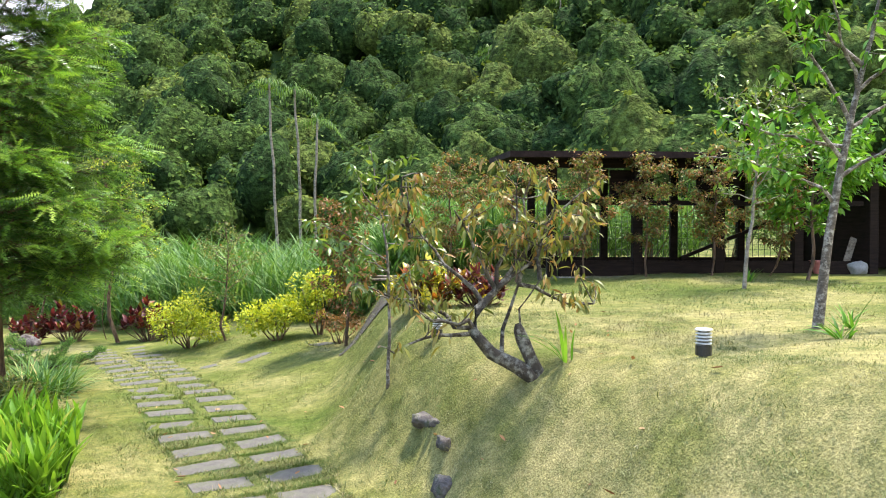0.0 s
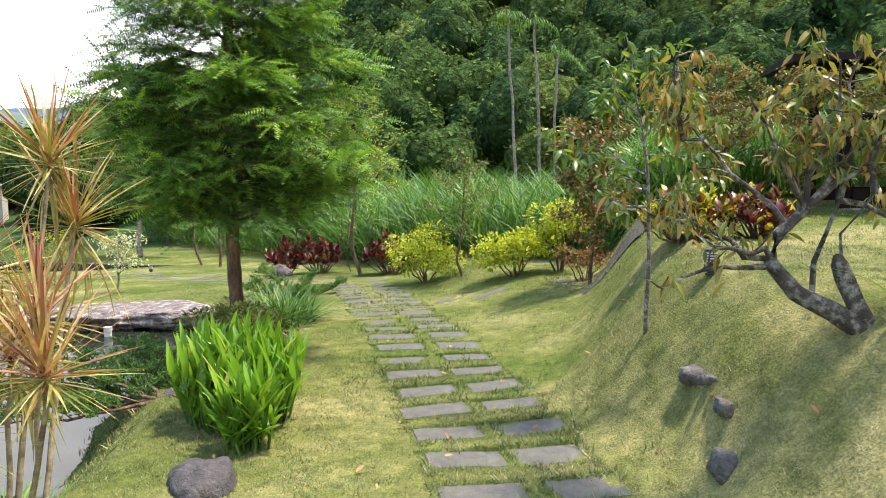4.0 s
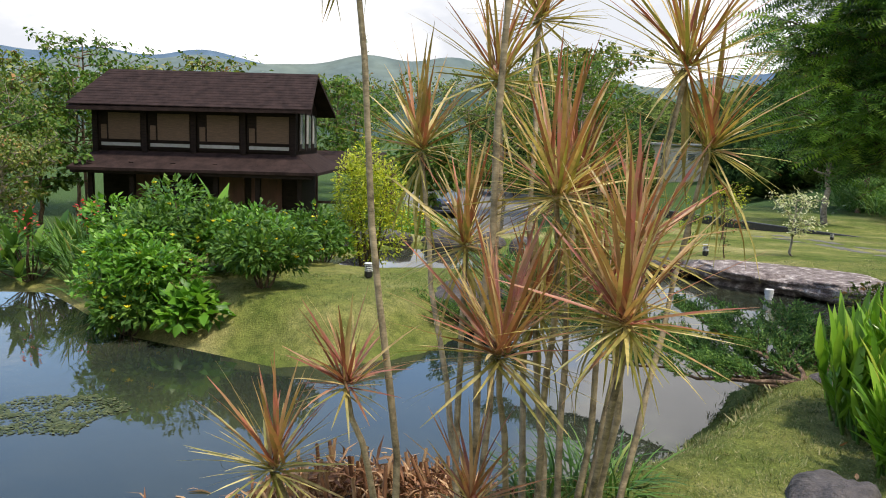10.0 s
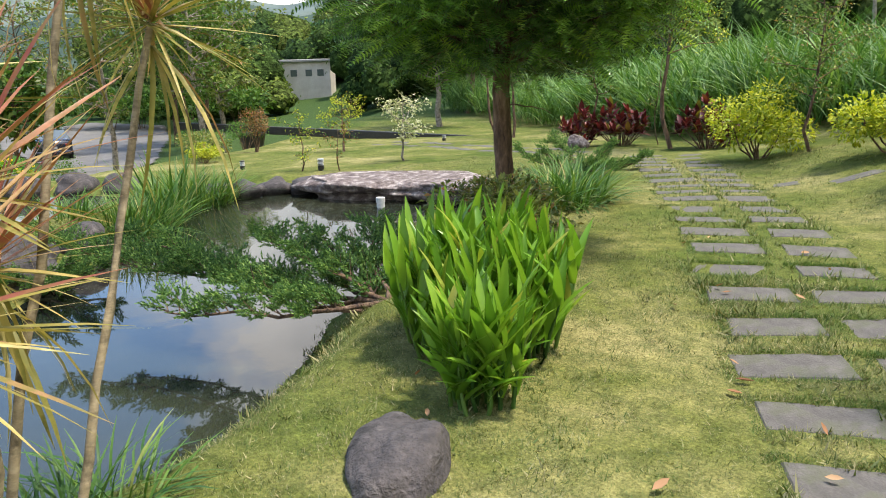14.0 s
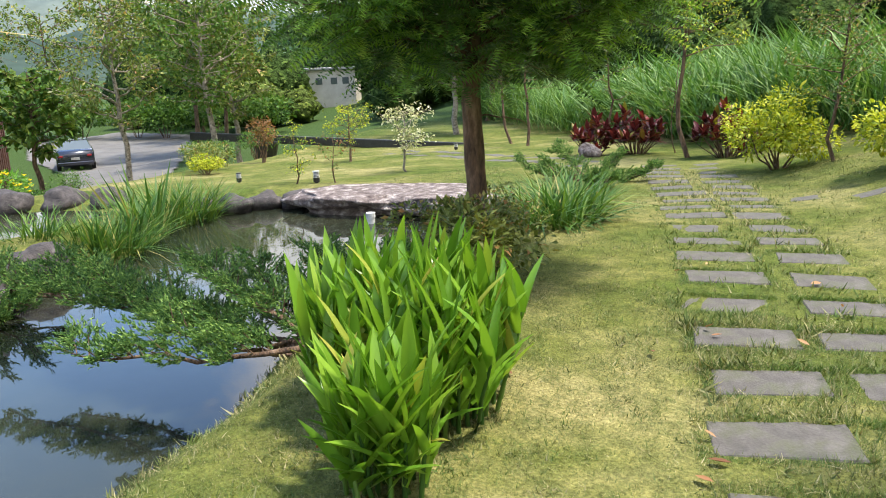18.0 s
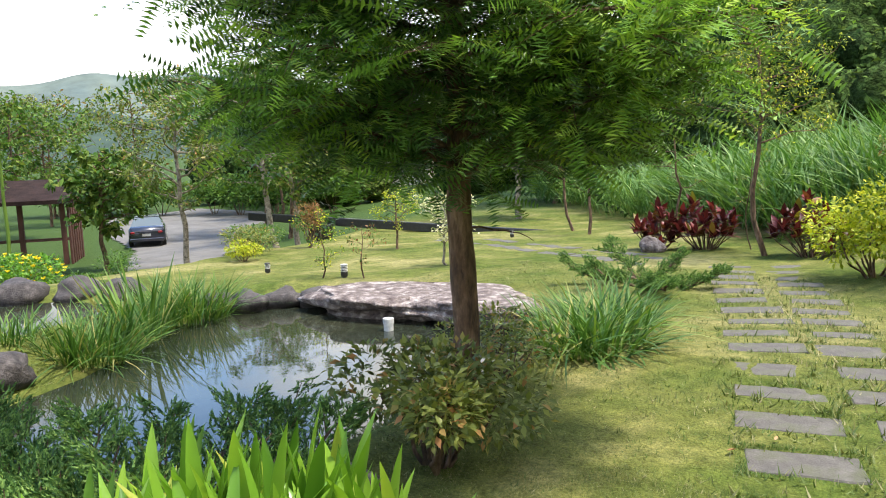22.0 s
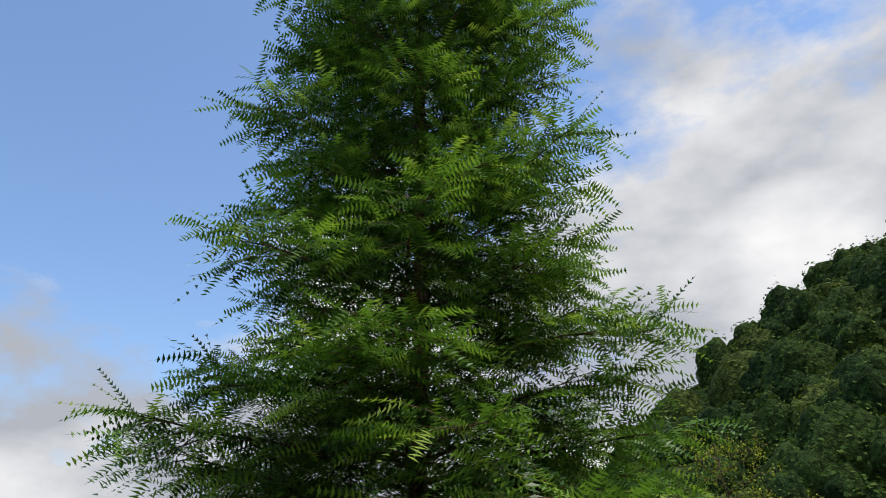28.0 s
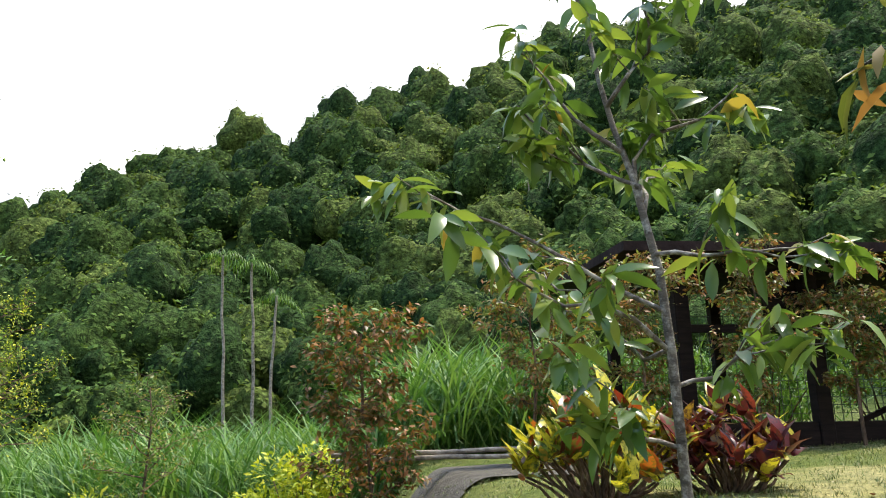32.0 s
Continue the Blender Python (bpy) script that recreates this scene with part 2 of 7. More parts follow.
ROOF_MAT = solid_mat("brown_shingle", [(0.3, (0.018, 0.012, 0.011)), (0.7, (0.045, 0.029, 0.026))], 2.5, 0.9, 0.8, 18.0, 0.01, spec=0.08)
STONE = solid_mat("grey_slab_stone", [(0.3, (0.06, 0.055, 0.05)), (0.7, (0.145, 0.132, 0.118))], 7.0, 0.85, 0.6, 70.0, 0.008, grime=((0.075, 0.08, 0.045), 5.0))
ROCK = solid_mat("weathered_rock", [(0.3, (0.06, 0.05, 0.052)), (0.5, (0.17, 0.14, 0.135)), (0.7, (0.36, 0.32, 0.30))], 4.0, 0.9, 1.0, 30.0, 0.03, grime=((0.03, 0.028, 0.025), 3.0))
PALE_ROCK = solid_mat("pinkish_flat_rock", [(0.34, (0.085, 0.062, 0.056)), (0.5, (0.22, 0.175, 0.155)), (0.64, (0.50, 0.44, 0.40))], 7.0, 0.95, 1.0, 22.0, 0.06, grime=((0.10, 0.075, 0.07), 6.0))
GRAVEL = solid_mat("grey_asphalt_yard", [(0.3, (0.10, 0.097, 0.09)), (0.7, (0.18, 0.172, 0.16))], 0.8, 0.9, 0.3, 60.0, 0.01)
SOIL_GRAVEL = solid_mat("brown_gravel", [(0.3, (0.035, 0.03, 0.02)), (0.7, (0.13, 0.115, 0.085))], 14.0, 0.95, 1.0, 70.0, 0.02)
SOIL = solid_mat("dark_soil", [(0.3, (0.04, 0.03, 0.02)), (0.7, (0.15, 0.115, 0.075))], 5.0, 0.95, 1.0, 50.0, 0.03)


# ---------- mesh helpers ----------
def np_mesh(name, verts, faces, mat, smooth=False):
    """A mesh from arrays: verts (n, 3), faces (m, k)."""
    verts, faces = np.asarray(verts, np.float32), np.asarray(faces, np.int32)
    me = bpy.data.meshes.new(name)
    me.vertices.add(len(verts))
    me.vertices.foreach_set("co", verts.ravel())
    k = faces.shape[1]
    me.loops.add(faces.size)
    me.loops.foreach_set("vertex_index", faces.ravel())
    me.polygons.add(len(faces))
    me.polygons.foreach_set("loop_start", np.arange(0, faces.size, k, dtype=np.int32))
    if smooth:
        me.polygons.foreach_set("use_smooth", np.ones(len(faces), bool))
    me.materials.append(mat)
    me.update(calc_edges=True)
    me.validate()
    return me


def turns(yaw, pitch, roll, size):
    """Arrays of rotation matrices: y axis ahead, turned by yaw about z, lifted by pitch, rolled about its own y."""
    cy, sy, cp, sp, cr, sr = np.cos(yaw), np.sin(yaw), np.cos(pitch), np.sin(pitch), np.cos(roll), np.sin(roll)
    z, o = np.zeros_like(yaw), np.ones_like(yaw)
    rz = np.stack([cy, -sy, z, sy, cy, z, z, z, o], -1).reshape(-1, 3, 3)
    rx = np.stack([o, z, z, z, cp, -sp, z, sp, cp], -1).reshape(-1, 3, 3)
    ry = np.stack([cr, z, sr, z, o, z, -sr, z, cr], -1).reshape(-1, 3, 3)
    return (rz @ rx @ ry) * np.reshape(size, (-1, 1, 1))


def spread(tv, tf, mats, locs):
    """Copies of a template at many poses, as one pair of arrays."""
    v = np.einsum("iab,nb->ina", mats, tv) + locs[:, None, :]
    f = tf[None] + (np.arange(len(locs)) * len(tv))[:, None, None]
    return v.reshape(-1, 3), f.reshape(-1, tf.shape[1])


def joined(pairs):
    vs, fs, n = [], [], 0
    for v, f in pairs:
        vs.append(v)
        fs.append(f + n)
        n += len(v)
    return np.concatenate(vs), np.concatenate(fs)


def leaf_shape(length, width, fold=0.15, droop=0.15, n=2):
    """A folded leaf along +y, tips down, as triangles."""
    v, f = [(0, 0, 0)], []
    for i in range(1, n + 1):
        s = i / (n + 1)
        w = width * 0.5 * math.sin(math.pi * min(1, s * 0.95 + 0.05)) ** 0.8
        y, z = length * s, -droop * length * s * s
        v += [(-w, y, z + fold * w), (0, y, z), (w, y, z + fold * w)]
    v.append((0, length, -droop * length))
    for i in range(n):
        b = 1 + 3 * i
        if i == 0:
            f += [(0, b + 1, b), (0, b + 2, b + 1)]
        else:
            a = b - 3
            f += [(a, a + 1, b + 1), (a, b + 1, b), (a + 1, a + 2, b + 2), (a + 1, b + 2, b + 1)]
    b, t = 1 + 3 * (n - 1), len(v) - 1
    f += [(b, b + 1, t), (b + 1, b + 2, t)]
    return np.array(v, float), np.array(f, int)


def tube(points, radii, sides=7):
    """A tapered tube along points, as quads, with a capped look at its thin end."""
    pts = np.asarray(points, float)
    n = len(pts)
    tang = np.gradient(pts, axis=0)
    tang /= np.linalg.norm(tang, axis=1)[:, None] + 1e-9
    ref = np.where(np.abs(tang[:, 2:3]) > 0.9, [[1.0, 0, 0]], [[0, 0, 1.0]])
    a = np.cross(tang, ref)
    a /= np.linalg.norm(a, axis=1)[:, None] + 1e-9
    b = np.cross(tang, a)
    ang = np.linspace(0, 2 * np.pi, sides, endpoint=False)
    r = np.asarray(radii, float)[:, None, None]
    v = pts[:, None] + r * (np.cos(ang)[None, :, None] * a[:, None] + np.sin(ang)[None, :, None] * b[:, None])
    i, j = np.meshgrid(np.arange(n - 1), np.arange(sides), indexing="ij")
    k = (j + 1) % sides
    f = np.stack([i * sides + j, i * sides + k, (i + 1) * sides + k, (i + 1) * sides + j], -1).reshape(-1, 4)
    return v.reshape(-1, 3), f


def wander(start, end, n, amount, rng, sag=0.0):
    """Points from start to end, wandering a little."""
    s = np.linspace(0, 1, n)[:, None]
    p = np.asarray(start) * (1 - s) + np.asarray(end) * s
    off = np.cumsum(rng.normal(0, amount, (n, 3)), axis=0)
    off -= off[-1] * s
    off[0] = 0
    p = p + off
    p[:, 2] -= sag * np.sin(np.pi * s[:, 0])
    return p


def thing(name, label, category, group="", at=(0, 0, 0)):
    ob = new(name)
    ob.location = at
    ob.empty_display_size = 0.1
    return tagged(ob, label, category, group)


def np_part(name, vf, mat, parent=None, label="", smooth=False):
    """Links arrays as one mesh under a thing; the arrays are in the thing's own space."""
    ob = new(name, np_mesh(name, vf[0], vf[1], mat, smooth))
    if parent is not None:
        ob.parent = parent
    return tagged(ob, label)


def part(name, bm, mat, parent=None, label="", smooth=False):
    me = bpy.data.meshes.new(name)
    if smooth:
        for fc in bm.faces:
            fc.smooth = True
    bm.normal_update()
    bm.to_mesh(me)
    bm.free()
    me.materials.append(mat)
    ob = new(name, me)
    if parent is not None:
        ob.parent = parent
    return tagged(ob, label)


def box_bm(x0, x1, y0, y1, z0, z1, bevel=0.0):
    bm = bmesh.new()
    bmesh.ops.create_cube(bm, size=1, matrix=Matrix.Translation(((x0 + x1) / 2, (y0 + y1) / 2, (z0 + z1) / 2)) @ Matrix.Diagonal((x1 - x0, y1 - y0, z1 - z0, 1)))
    if bevel:
        bmesh.ops.bevel(bm, geom=bm.edges[:], offset=bevel, segments=1, affect="EDGES")
    return bm


def lathe_bm(profile, sides=16):
    """A turned shape from (radius, height) pairs."""
    bm = bmesh.new()
    rings = []
    for r, h in profile:
        rings.append([bm.verts.new((r * math.cos(2 * math.pi * i / sides), r * math.sin(2 * math.pi * i / sides), h)) for i in range(sides)])
    for a, b in zip(rings, rings[1:]):
        for i in range(sides):
            bm.faces.new((a[i], a[(i + 1) % sides], b[(i + 1) % sides], b[i]))
    bm.faces.new(rings[0][::-1])
    bm.faces.new(rings[-1])
    return bm

# ---------- the lie of the land ----------
WATER = -0.52
POND = np.array([(-4.5, 5.15), (-4.35, 4.5), (-4.5, 3.95), (-4.95, 3.6), (-5.1, 3.0), (-4.75, 2.5), (-4.4, 2.2), (-4.1, 1.9), (-3.95, 1.3), (-4.3, 0.4), (-5.8, -0.8), (-8.2, -1.3), (-10.8, -0.5), (-11.7, 0.8), (-11.3, 1.7), (-8.9, 2.5),
                 (-8.05, 3.2), (-7.4, 3.75), (-7.25, 4.6), (-7.6, 5.3), (-8.5, 6.4), (-9.0, 7.3), (-9.8, 8.2), (-10.6, 9.1), (-10.9, 10.1), (-10.3, 10.9), (-9.2, 11.5), (-7.6, 11.8),
                 (-6.8, 11.0), (-6.3, 9.6), (-5.95, 8.3), (-5.6, 6.9), (-5.05, 6.2), (-4.75, 5.7)])
POND_FAR = np.array([(-11.2, 5.9), (-12.2, 5.5), (-13.6, 6.4), (-14.0, 7.5), (-13.5, 8.5), (-12.6, 9.0), (-11.6, 8.2), (-11.1, 7.2)])


def smooth01(a):
    a = np.clip(a, 0, 1)
    return a * a * (3 - 2 * a)


def signed_gap(poly, x, y):
    """Distance to an outline, negative inside."""
    best, inside = np.full(x.shape, 1e9), np.zeros(x.shape, bool)
    for (ax, ay), (bx, by) in zip(poly, np.roll(poly, -1, axis=0)):
        ex, ey = bx - ax, by - ay
        s = np.clip(((x - ax) * ex + (y - ay) * ey) / (ex * ex + ey * ey), 0, 1)
        best = np.minimum(best, np.hypot(x - ax - s * ex, y - ay - s * ey))
        cross = ((ay > y) != (by > y)) & (x < (bx - ax) * (y - ay) / (by - ay + 1e-12) + ax)
        inside ^= cross
    return np.where(inside, -best, best)


def wobble(x, y):
    return np.sin(x * 1.7 + 1.3 * np.sin(y * 0.9)) * np.cos(y * 1.4 + 0.7 * np.sin(x * 1.1))


def land(x, y):
    """Height of the ground, without the hillside."""
    x, y = np.asarray(x, float), np.asarray(y, float)
    px, py = x + 2.35, y - 6.72
    d, v = px * 0.884 + py * 0.467, -px * 0.467 + py * 0.884
    u = -0.9 * x + 0.43 * y
    fall = -0.9 * x - 0.5 * (y - 12)
    z = -0.047 * np.clip(u - 7.5, 0, 8) - 0.06 * np.clip(u - 15.5, 0, 10) - 0.27 * np.clip(fall - 15.2, 0, 5) - 0.068 * np.clip(fall - 20.2, 0, 12)
    z += 0.13 * np.clip(-3.2 - v, 0, 4.8)
    vv = np.clip(v, 0, 12)
    easy = 0.28 * smooth01(v / 1.5)  # beyond the young tree a gentle rise, then a short steep bank
    steep = smooth01((d - 1.13 - 0.47 * vv) / (1.5 - 0.25 * np.exp(-((v + 0.4) / 0.7) ** 2) - 0.15 * np.clip(v, 0, 3.5)))
    z += ((1 - easy) * steep + easy * smooth01((d - 1.13) / 1.8)) * (1.17 + 0.04 * np.clip(d - 2.3, 0, 6) - 0.005 * np.clip(v + 2, 0, 6))
    ledge = np.exp(-((v + 1.75) / 0.6) ** 2)  # turf lip held up by the edging rocks
    z += ledge * (0.13 * smooth01((d - 1.66 - 0.2 * (v + 1.75)) / 0.10) * smooth01((2.5 - d) / 0.7) - 0.10 * smooth01((d - 1.2) / 0.4) * smooth01((1.72 + 0.2 * (v + 1.75) - d) / 0.12))
    z -= 0.36 * np.exp(-(((x + 4.0) / 0.6) ** 2 + ((y - 3.0) / 0.8) ** 2))
    z += 0.02 * wobble(x, y) + 0.008 * wobble(x * 3.1, y * 2.7)
    gap = np.minimum(signed_gap(POND, x, y), signed_gap(POND_FAR, x, y)) + 0.06 * wobble(x * 2.2, y * 2.0)
    z = np.maximum(z, np.where(gap < 1.3, WATER + 0.12, -99))
    bank = smooth01(gap / 0.8)
    return np.where(gap > 0, (WATER - 0.01) * (1 - bank) + z * bank, WATER - 0.01 - np.clip(-gap * 0.6, 0, 0.7))


def hillside(x, y):
    """The wooded hill behind the garden: rises away and to the right, hills far off to the left."""
    r, az = np.hypot(x + 1, y - 4), np.degrees(np.arctan2(-(x + 1), y - 4))
    crest = np.interp(az, [-100, -60, -20, -5, 8, 18, 26, 34, 48, 70], [44, 49, 53, 46.5, 39.5, 32, 22.5, 12, 3, 0])
    near = np.interp(az, [-60, -20, 10, 30, 60], [22, 25, 41, 38, 62])
    s = smooth01((r - near) / (105.0 - near))
    lift = crest * (0.35 * s + 0.65 * np.clip((r - near) / (105.0 - near), 0, 1.0) ** 1.1)
    lift = lift * (1 + 0.018 * np.sin(az * 0.35) + 0.02 * np.sin(az * 1.3 + r * 0.05))
    return np.where(np.abs(az) < 110, lift, 0) * smooth01((r - near) / 6)


def height(x, y):
    return land(x, y) + hillside(x, y)


def z_at(x, y):
    return float(height(np.array([x]), np.array([y]))[0])


def grid_faces(n, m):
    i, j = np.meshgrid(np.arange(n - 1), np.arange(m - 1), indexing="ij")
    a = i * m + j
    return np.stack([a, a + m, a + m + 1, a + 1], -1).reshape(-1, 4)


_s = np.linspace(-1, 1, 340)
gx = -5.0 + 1.6 * np.sinh(_s * 7.4)
gy = 6.0 + 1.6 * np.sinh(_s * 7.4)
GX, GY = np.meshgrid(gx, gy, indexing="ij")
GZ = height(GX, GY)
ground = new("ground", np_mesh("ground", np.stack([GX, GY, GZ], -1).reshape(-1, 3), grid_faces(340, 340), TURF, True))
tagged(ground, "mown olive-green turf with straw-coloured worn patches and slopes", "ground", kind="structure")


def flat_sheet(name, poly, z, mat, grow=0.35):
    c = poly.mean(axis=0)
    bm = bmesh.new()
    vs = []
    for p in poly:
        o = p - c
        q = p + o / (np.linalg.norm(o) + 1e-9) * grow
        vs.append(bm.verts.new((q[0], q[1], z)))
    f = bm.faces.new(vs)
    if f.normal.z < 0:
        f.normal_flip()
    bmesh.ops.triangulate(bm, faces=bm.faces[:])
    return part(name, bm, mat)


pond = flat_sheet("water", POND, WATER, WATER_MAT, 0.25)
tagged(pond, "still dark garden pond mirroring sky and trees", "pond", kind="structure")
pond2 = flat_sheet("water", POND_FAR, WATER, WATER_MAT, 0.2)
tagged(pond2, "rippled upper pond edged with dark boulders", "pond", kind="structure")

# yard of pale asphalt by the house, laid on the sloping ground
def laid_sheet(name, poly, n, lift, mat, label, category):
    lo, hi = poly.min(axis=0), poly.max(axis=0)
    xs, ys = np.linspace(lo[0], hi[0], n), np.linspace(lo[1], hi[1], n)
    X, Y = np.meshgrid(xs, ys, indexing="ij")
    Z = height(X, Y) + lift
    keep = signed_gap(poly, X, Y) < 0
    f = grid_faces(n, n)
    f = f[keep.ravel()[f].all(axis=1)]
    ob = new(name, np_mesh(name, np.stack([X, Y, Z], -1).reshape(-1, 3), f, mat, True))
    return tagged(ob, label, category, kind="structure")


laid_sheet("road", np.array([(-26, 13.8), (-27.5, 17.0), (-31, 20.5), (-38, 25), (-47, 31), (-56, 36), (-64, 34), (-62, 26), (-50, 21.5), (-40, 19.5), (-32, 16.0)]), 110, 0.06, GRAVEL, "pale grey asphalt car yard beside the house", "driveway")
laid_sheet("mud", np.array([(-4.7, 2.2), (-4.1, 2.15), (-3.55, 2.5), (-3.25, 3.0), (-3.3, 3.5), (-3.8, 3.9), (-4.4, 3.95), (-4.9, 3.5), (-5.0, 2.8)]), 60, 0.005, SOIL, "bare dark wet mud at the pond edge", "mud")

# ---------- house beyond the pond ----------
GLASS, _n, _l = node_mat("window_glass")
_o, _p = _n.new("ShaderNodeOutputMaterial"), _n.new("ShaderNodeBsdfPrincipled")
_p.inputs["Base Color"].default_value = (0.10, 0.12, 0.12, 1)
_p.inputs["Roughness"].default_value = 0.06
_p.inputs["Specular IOR Level"].default_value = 0.8
_l.new(_p.outputs["BSDF"], _o.inputs["Surface"])
BAMBOO = solid_mat("tan_bamboo_blind", [(0.3, (0.075, 0.045, 0.027)), (0.7, (0.16, 0.095, 0.055))], 3.0, 0.7, 0.6, 12.0, 0.01, (1, 1, 14))
PALE = solid_mat("pale_curtain", [(0.3, (0.28, 0.28, 0.26)), (0.7, (0.4, 0.4, 0.38))], 4.0, 0.8, 0.2)
RED_WOOD = solid_mat("red_brown_boards", [(0.3, (0.06, 0.022, 0.016)), (0.7, (0.13, 0.05, 0.035))], 3.0, 0.7, 0.4, 30.0, 0.004, (1, 1, 0.2))

HOUSE = thing("house", "two-storey dark timber house with brown shingled roofs", "house", at=(-33.0, 10.2, -2.45))
HOUSE.rotation_euler = (0, 0, math.atan2(-0.889, -0.459))  # +x runs along the front to the far end, -y faces the pond
# own space: x 0..9.6 along the front, y 0..6 back (negative turned), z from the ground
def hbox(name, x0, x1, y0, y1, z0, z1, mat, parent=None, label="", bevel=0.0):
    return part(name, box_bm(x0, x1, -y1, -y0, z0, z1, bevel), mat, parent or HOUSE, label)


hbox("wall", 0.25, 8.7, 0.4, 4.1, -0.6, 2.6, DARK_WOOD, label="dark boarded ground floor wall")
for x0, x1 in ((0.9, 2.2), (2.5, 3.6), (6.2, 7.4)):
    hbox("door", x0, x1, 0.3, 0.42, -0.3, 2.2, RED_WOOD, label="red-brown boarded door")
hbox("wall", 0.2, 8.85, 0.1, 4.1, 3.0, 4.95, DARK_WOOD, label="dark timber upper wall")
for i in range(5):
    x = 0.2 + i * 2.11
    hbox("post", x, x + 0.22, -0.12, 0.14, 2.9, 4.95, DARK_WOOD)
for i in range(4):
    x0 = 0.45 + i * 2.11
    w = hbox("window", x0, x0 + 1.85, 0.0, 0.12, 3.12, 4.85, DARK_WOOD, label="window bay with tan bamboo blind")
    hbox("blind", x0 + 0.06, x0 + 1.42, -0.03, 0.0, 3.5, 4.6, BAMBOO, w, "tan bamboo blind")
    hbox("pane", x0 + 1.5, x0 + 1.74, -0.03, 0.0, 3.5, 4.1, BAMBOO, w, "tan side blind")
    hbox("pane", x0 + 0.06, x0 + 1.74, -0.03, 0.0, 3.22, 3.36, PALE, w, "pale lower pane")
    hbox("rail", x0, x0 + 1.85, -0.07, -0.03, 3.44, 3.5, DARK_WOOD, w)
for y in (0.3, 1.5, 2.7):
    w = hbox("window", 0.14, 0.2, y, y + 1.0, 3.2, 4.85, DARK_WOOD, label="side window with pale curtain")
    hbox("curtain", 0.11, 0.14, y + 0.1, y + 0.42, 3.5, 4.75, PALE, w, "pale curtain")
    hbox("pane", 0.11, 0.14, y + 0.48, y + 0.9, 3.3, 4.75, GLASS, w)
for i in range(6):
    x = -0.3 + i * 1.75
    hbox("post", x, x + 0.2, -1.05, -0.85, -0.6, 2.6, DARK_WOOD)


def slope_bm(pts, thick):
    """A roof plane from four corners, given thickness downwards."""
    bm = bmesh.new()
    top = [bm.verts.new(p) for p in pts]
    low = [bm.verts.new((p[0], p[1], p[2] - thick)) for p in pts]
    bm.faces.new(top)
    bm.faces.new(low[::-1])
    for i in range(len(pts)):
        j = (i + 1) % len(pts)
        bm.faces.new((top[i], low[i], low[j], top[j]))
    bmesh.ops.recalc_face_normals(bm, faces=bm.faces[:])
    return bm


ridge = [(-0.3, -1.9, 6.5), (8.95, -1.9, 6.4)]
roof_a = part("roof", slope_bm([(-0.6, 0.75, 4.9), (9.6, 0.75, 4.8), ridge[1], ridge[0]], 0.14), ROOF_MAT, HOUSE, "brown shingled gable roof")
part("roof", slope_bm([(-0.6, -4.55, 4.85), ridge[0], ridge[1], (9.6, -4.55, 4.8)], 0.14), ROOF_MAT, HOUSE, "brown shingled gable roof")
for k in range(14):  # shingle courses
    s = k / 14
    z, y = 4.92 + s * 1.6, 0.75 - s * 2.65
    xa, xb = -0.6 + 0.3 * s, 9.6 - 0.65 * s
    part("shingle_course", slope_bm([(xa, y + 0.01, z + 0.012), (xb, y + 0.01, z + 0.012), (xb, y - 0.185, z + 0.118), (xa, y - 0.185, z + 0.118)], 0.03), ROOF_MAT, roof_a)
bm = bmesh.new()
vs = [bm.verts.new(p) for p in ((0.18, 0.0, 4.9), (0.18, -4.1, 4.9), (0.18, -1.9, 6.2), (0.3, 0.0, 4.9), (0.3, -4.1, 4.9), (0.3, -1.9, 6.2))]
for f in ((0, 1, 2), (5, 4, 3), (0, 3, 4, 1), (1, 4, 5, 2), (2, 5, 3, 0)):
    bm.faces.new([vs[i] for i in f])
part("gable", bm, DARK_WOOD, HOUSE)
# lower skirt roof round the front and the end
part("lower_roof", slope_bm([(-1.0, 1.5, 2.4), (9.3, 1.5, 2.35), (8.85, 0.0, 3.0), (0.15, 0.0, 3.05)], 0.12), ROOF_MAT, HOUSE, "brown shingled lower roof")
part("lower_roof", slope_bm([(-1.0, 1.5, 2.4), (0.15, 0.0, 3.05), (0.15, -4.1, 3.05), (-1.0, -4.3, 2.4)], 0.12), ROOF_MAT, HOUSE, "brown shingled lower roof")
hbox("beam", -0.8, 9.2, -1.4, -1.28, 2.12, 2.3, DARK_WOOD)

# open porch beside the yard
PORCH = thing("carport", "open timber porch with brown roof and red-brown rails", "porch", at=(-40.3, 14.7, -3.1))
PORCH.scale = (1.2, 1.2, 1.25)
PORCH.rotation_euler = (0, 0, math.atan2(-0.889, -0.459))
part("roof", slope_bm([(-2.2, 1.6, 2.3), (3.4, 1.6, 2.3), (3.0, -1.4, 2.95), (-1.6, -1.4, 2.95)], 0.14), ROOF_MAT, PORCH, "brown shingled porch roof")
for x in (-1.8, -0.4, 1.2, 2.8):
    part("post", box_bm(x, x + 0.16, 1.1, 1.26, 0.0, 2.25), RED_WOOD, PORCH)
for k in range(6):
    part("board", box_bm(-1.95, -1.88, 1.0 - k * 0.42, 1.22 - k * 0.42, 0.0, 2.3), RED_WOOD, PORCH)
part("rail", box_bm(-1.9, 2.9, 1.12, 1.2, 0.85, 0.95), RED_WOOD, PORCH)

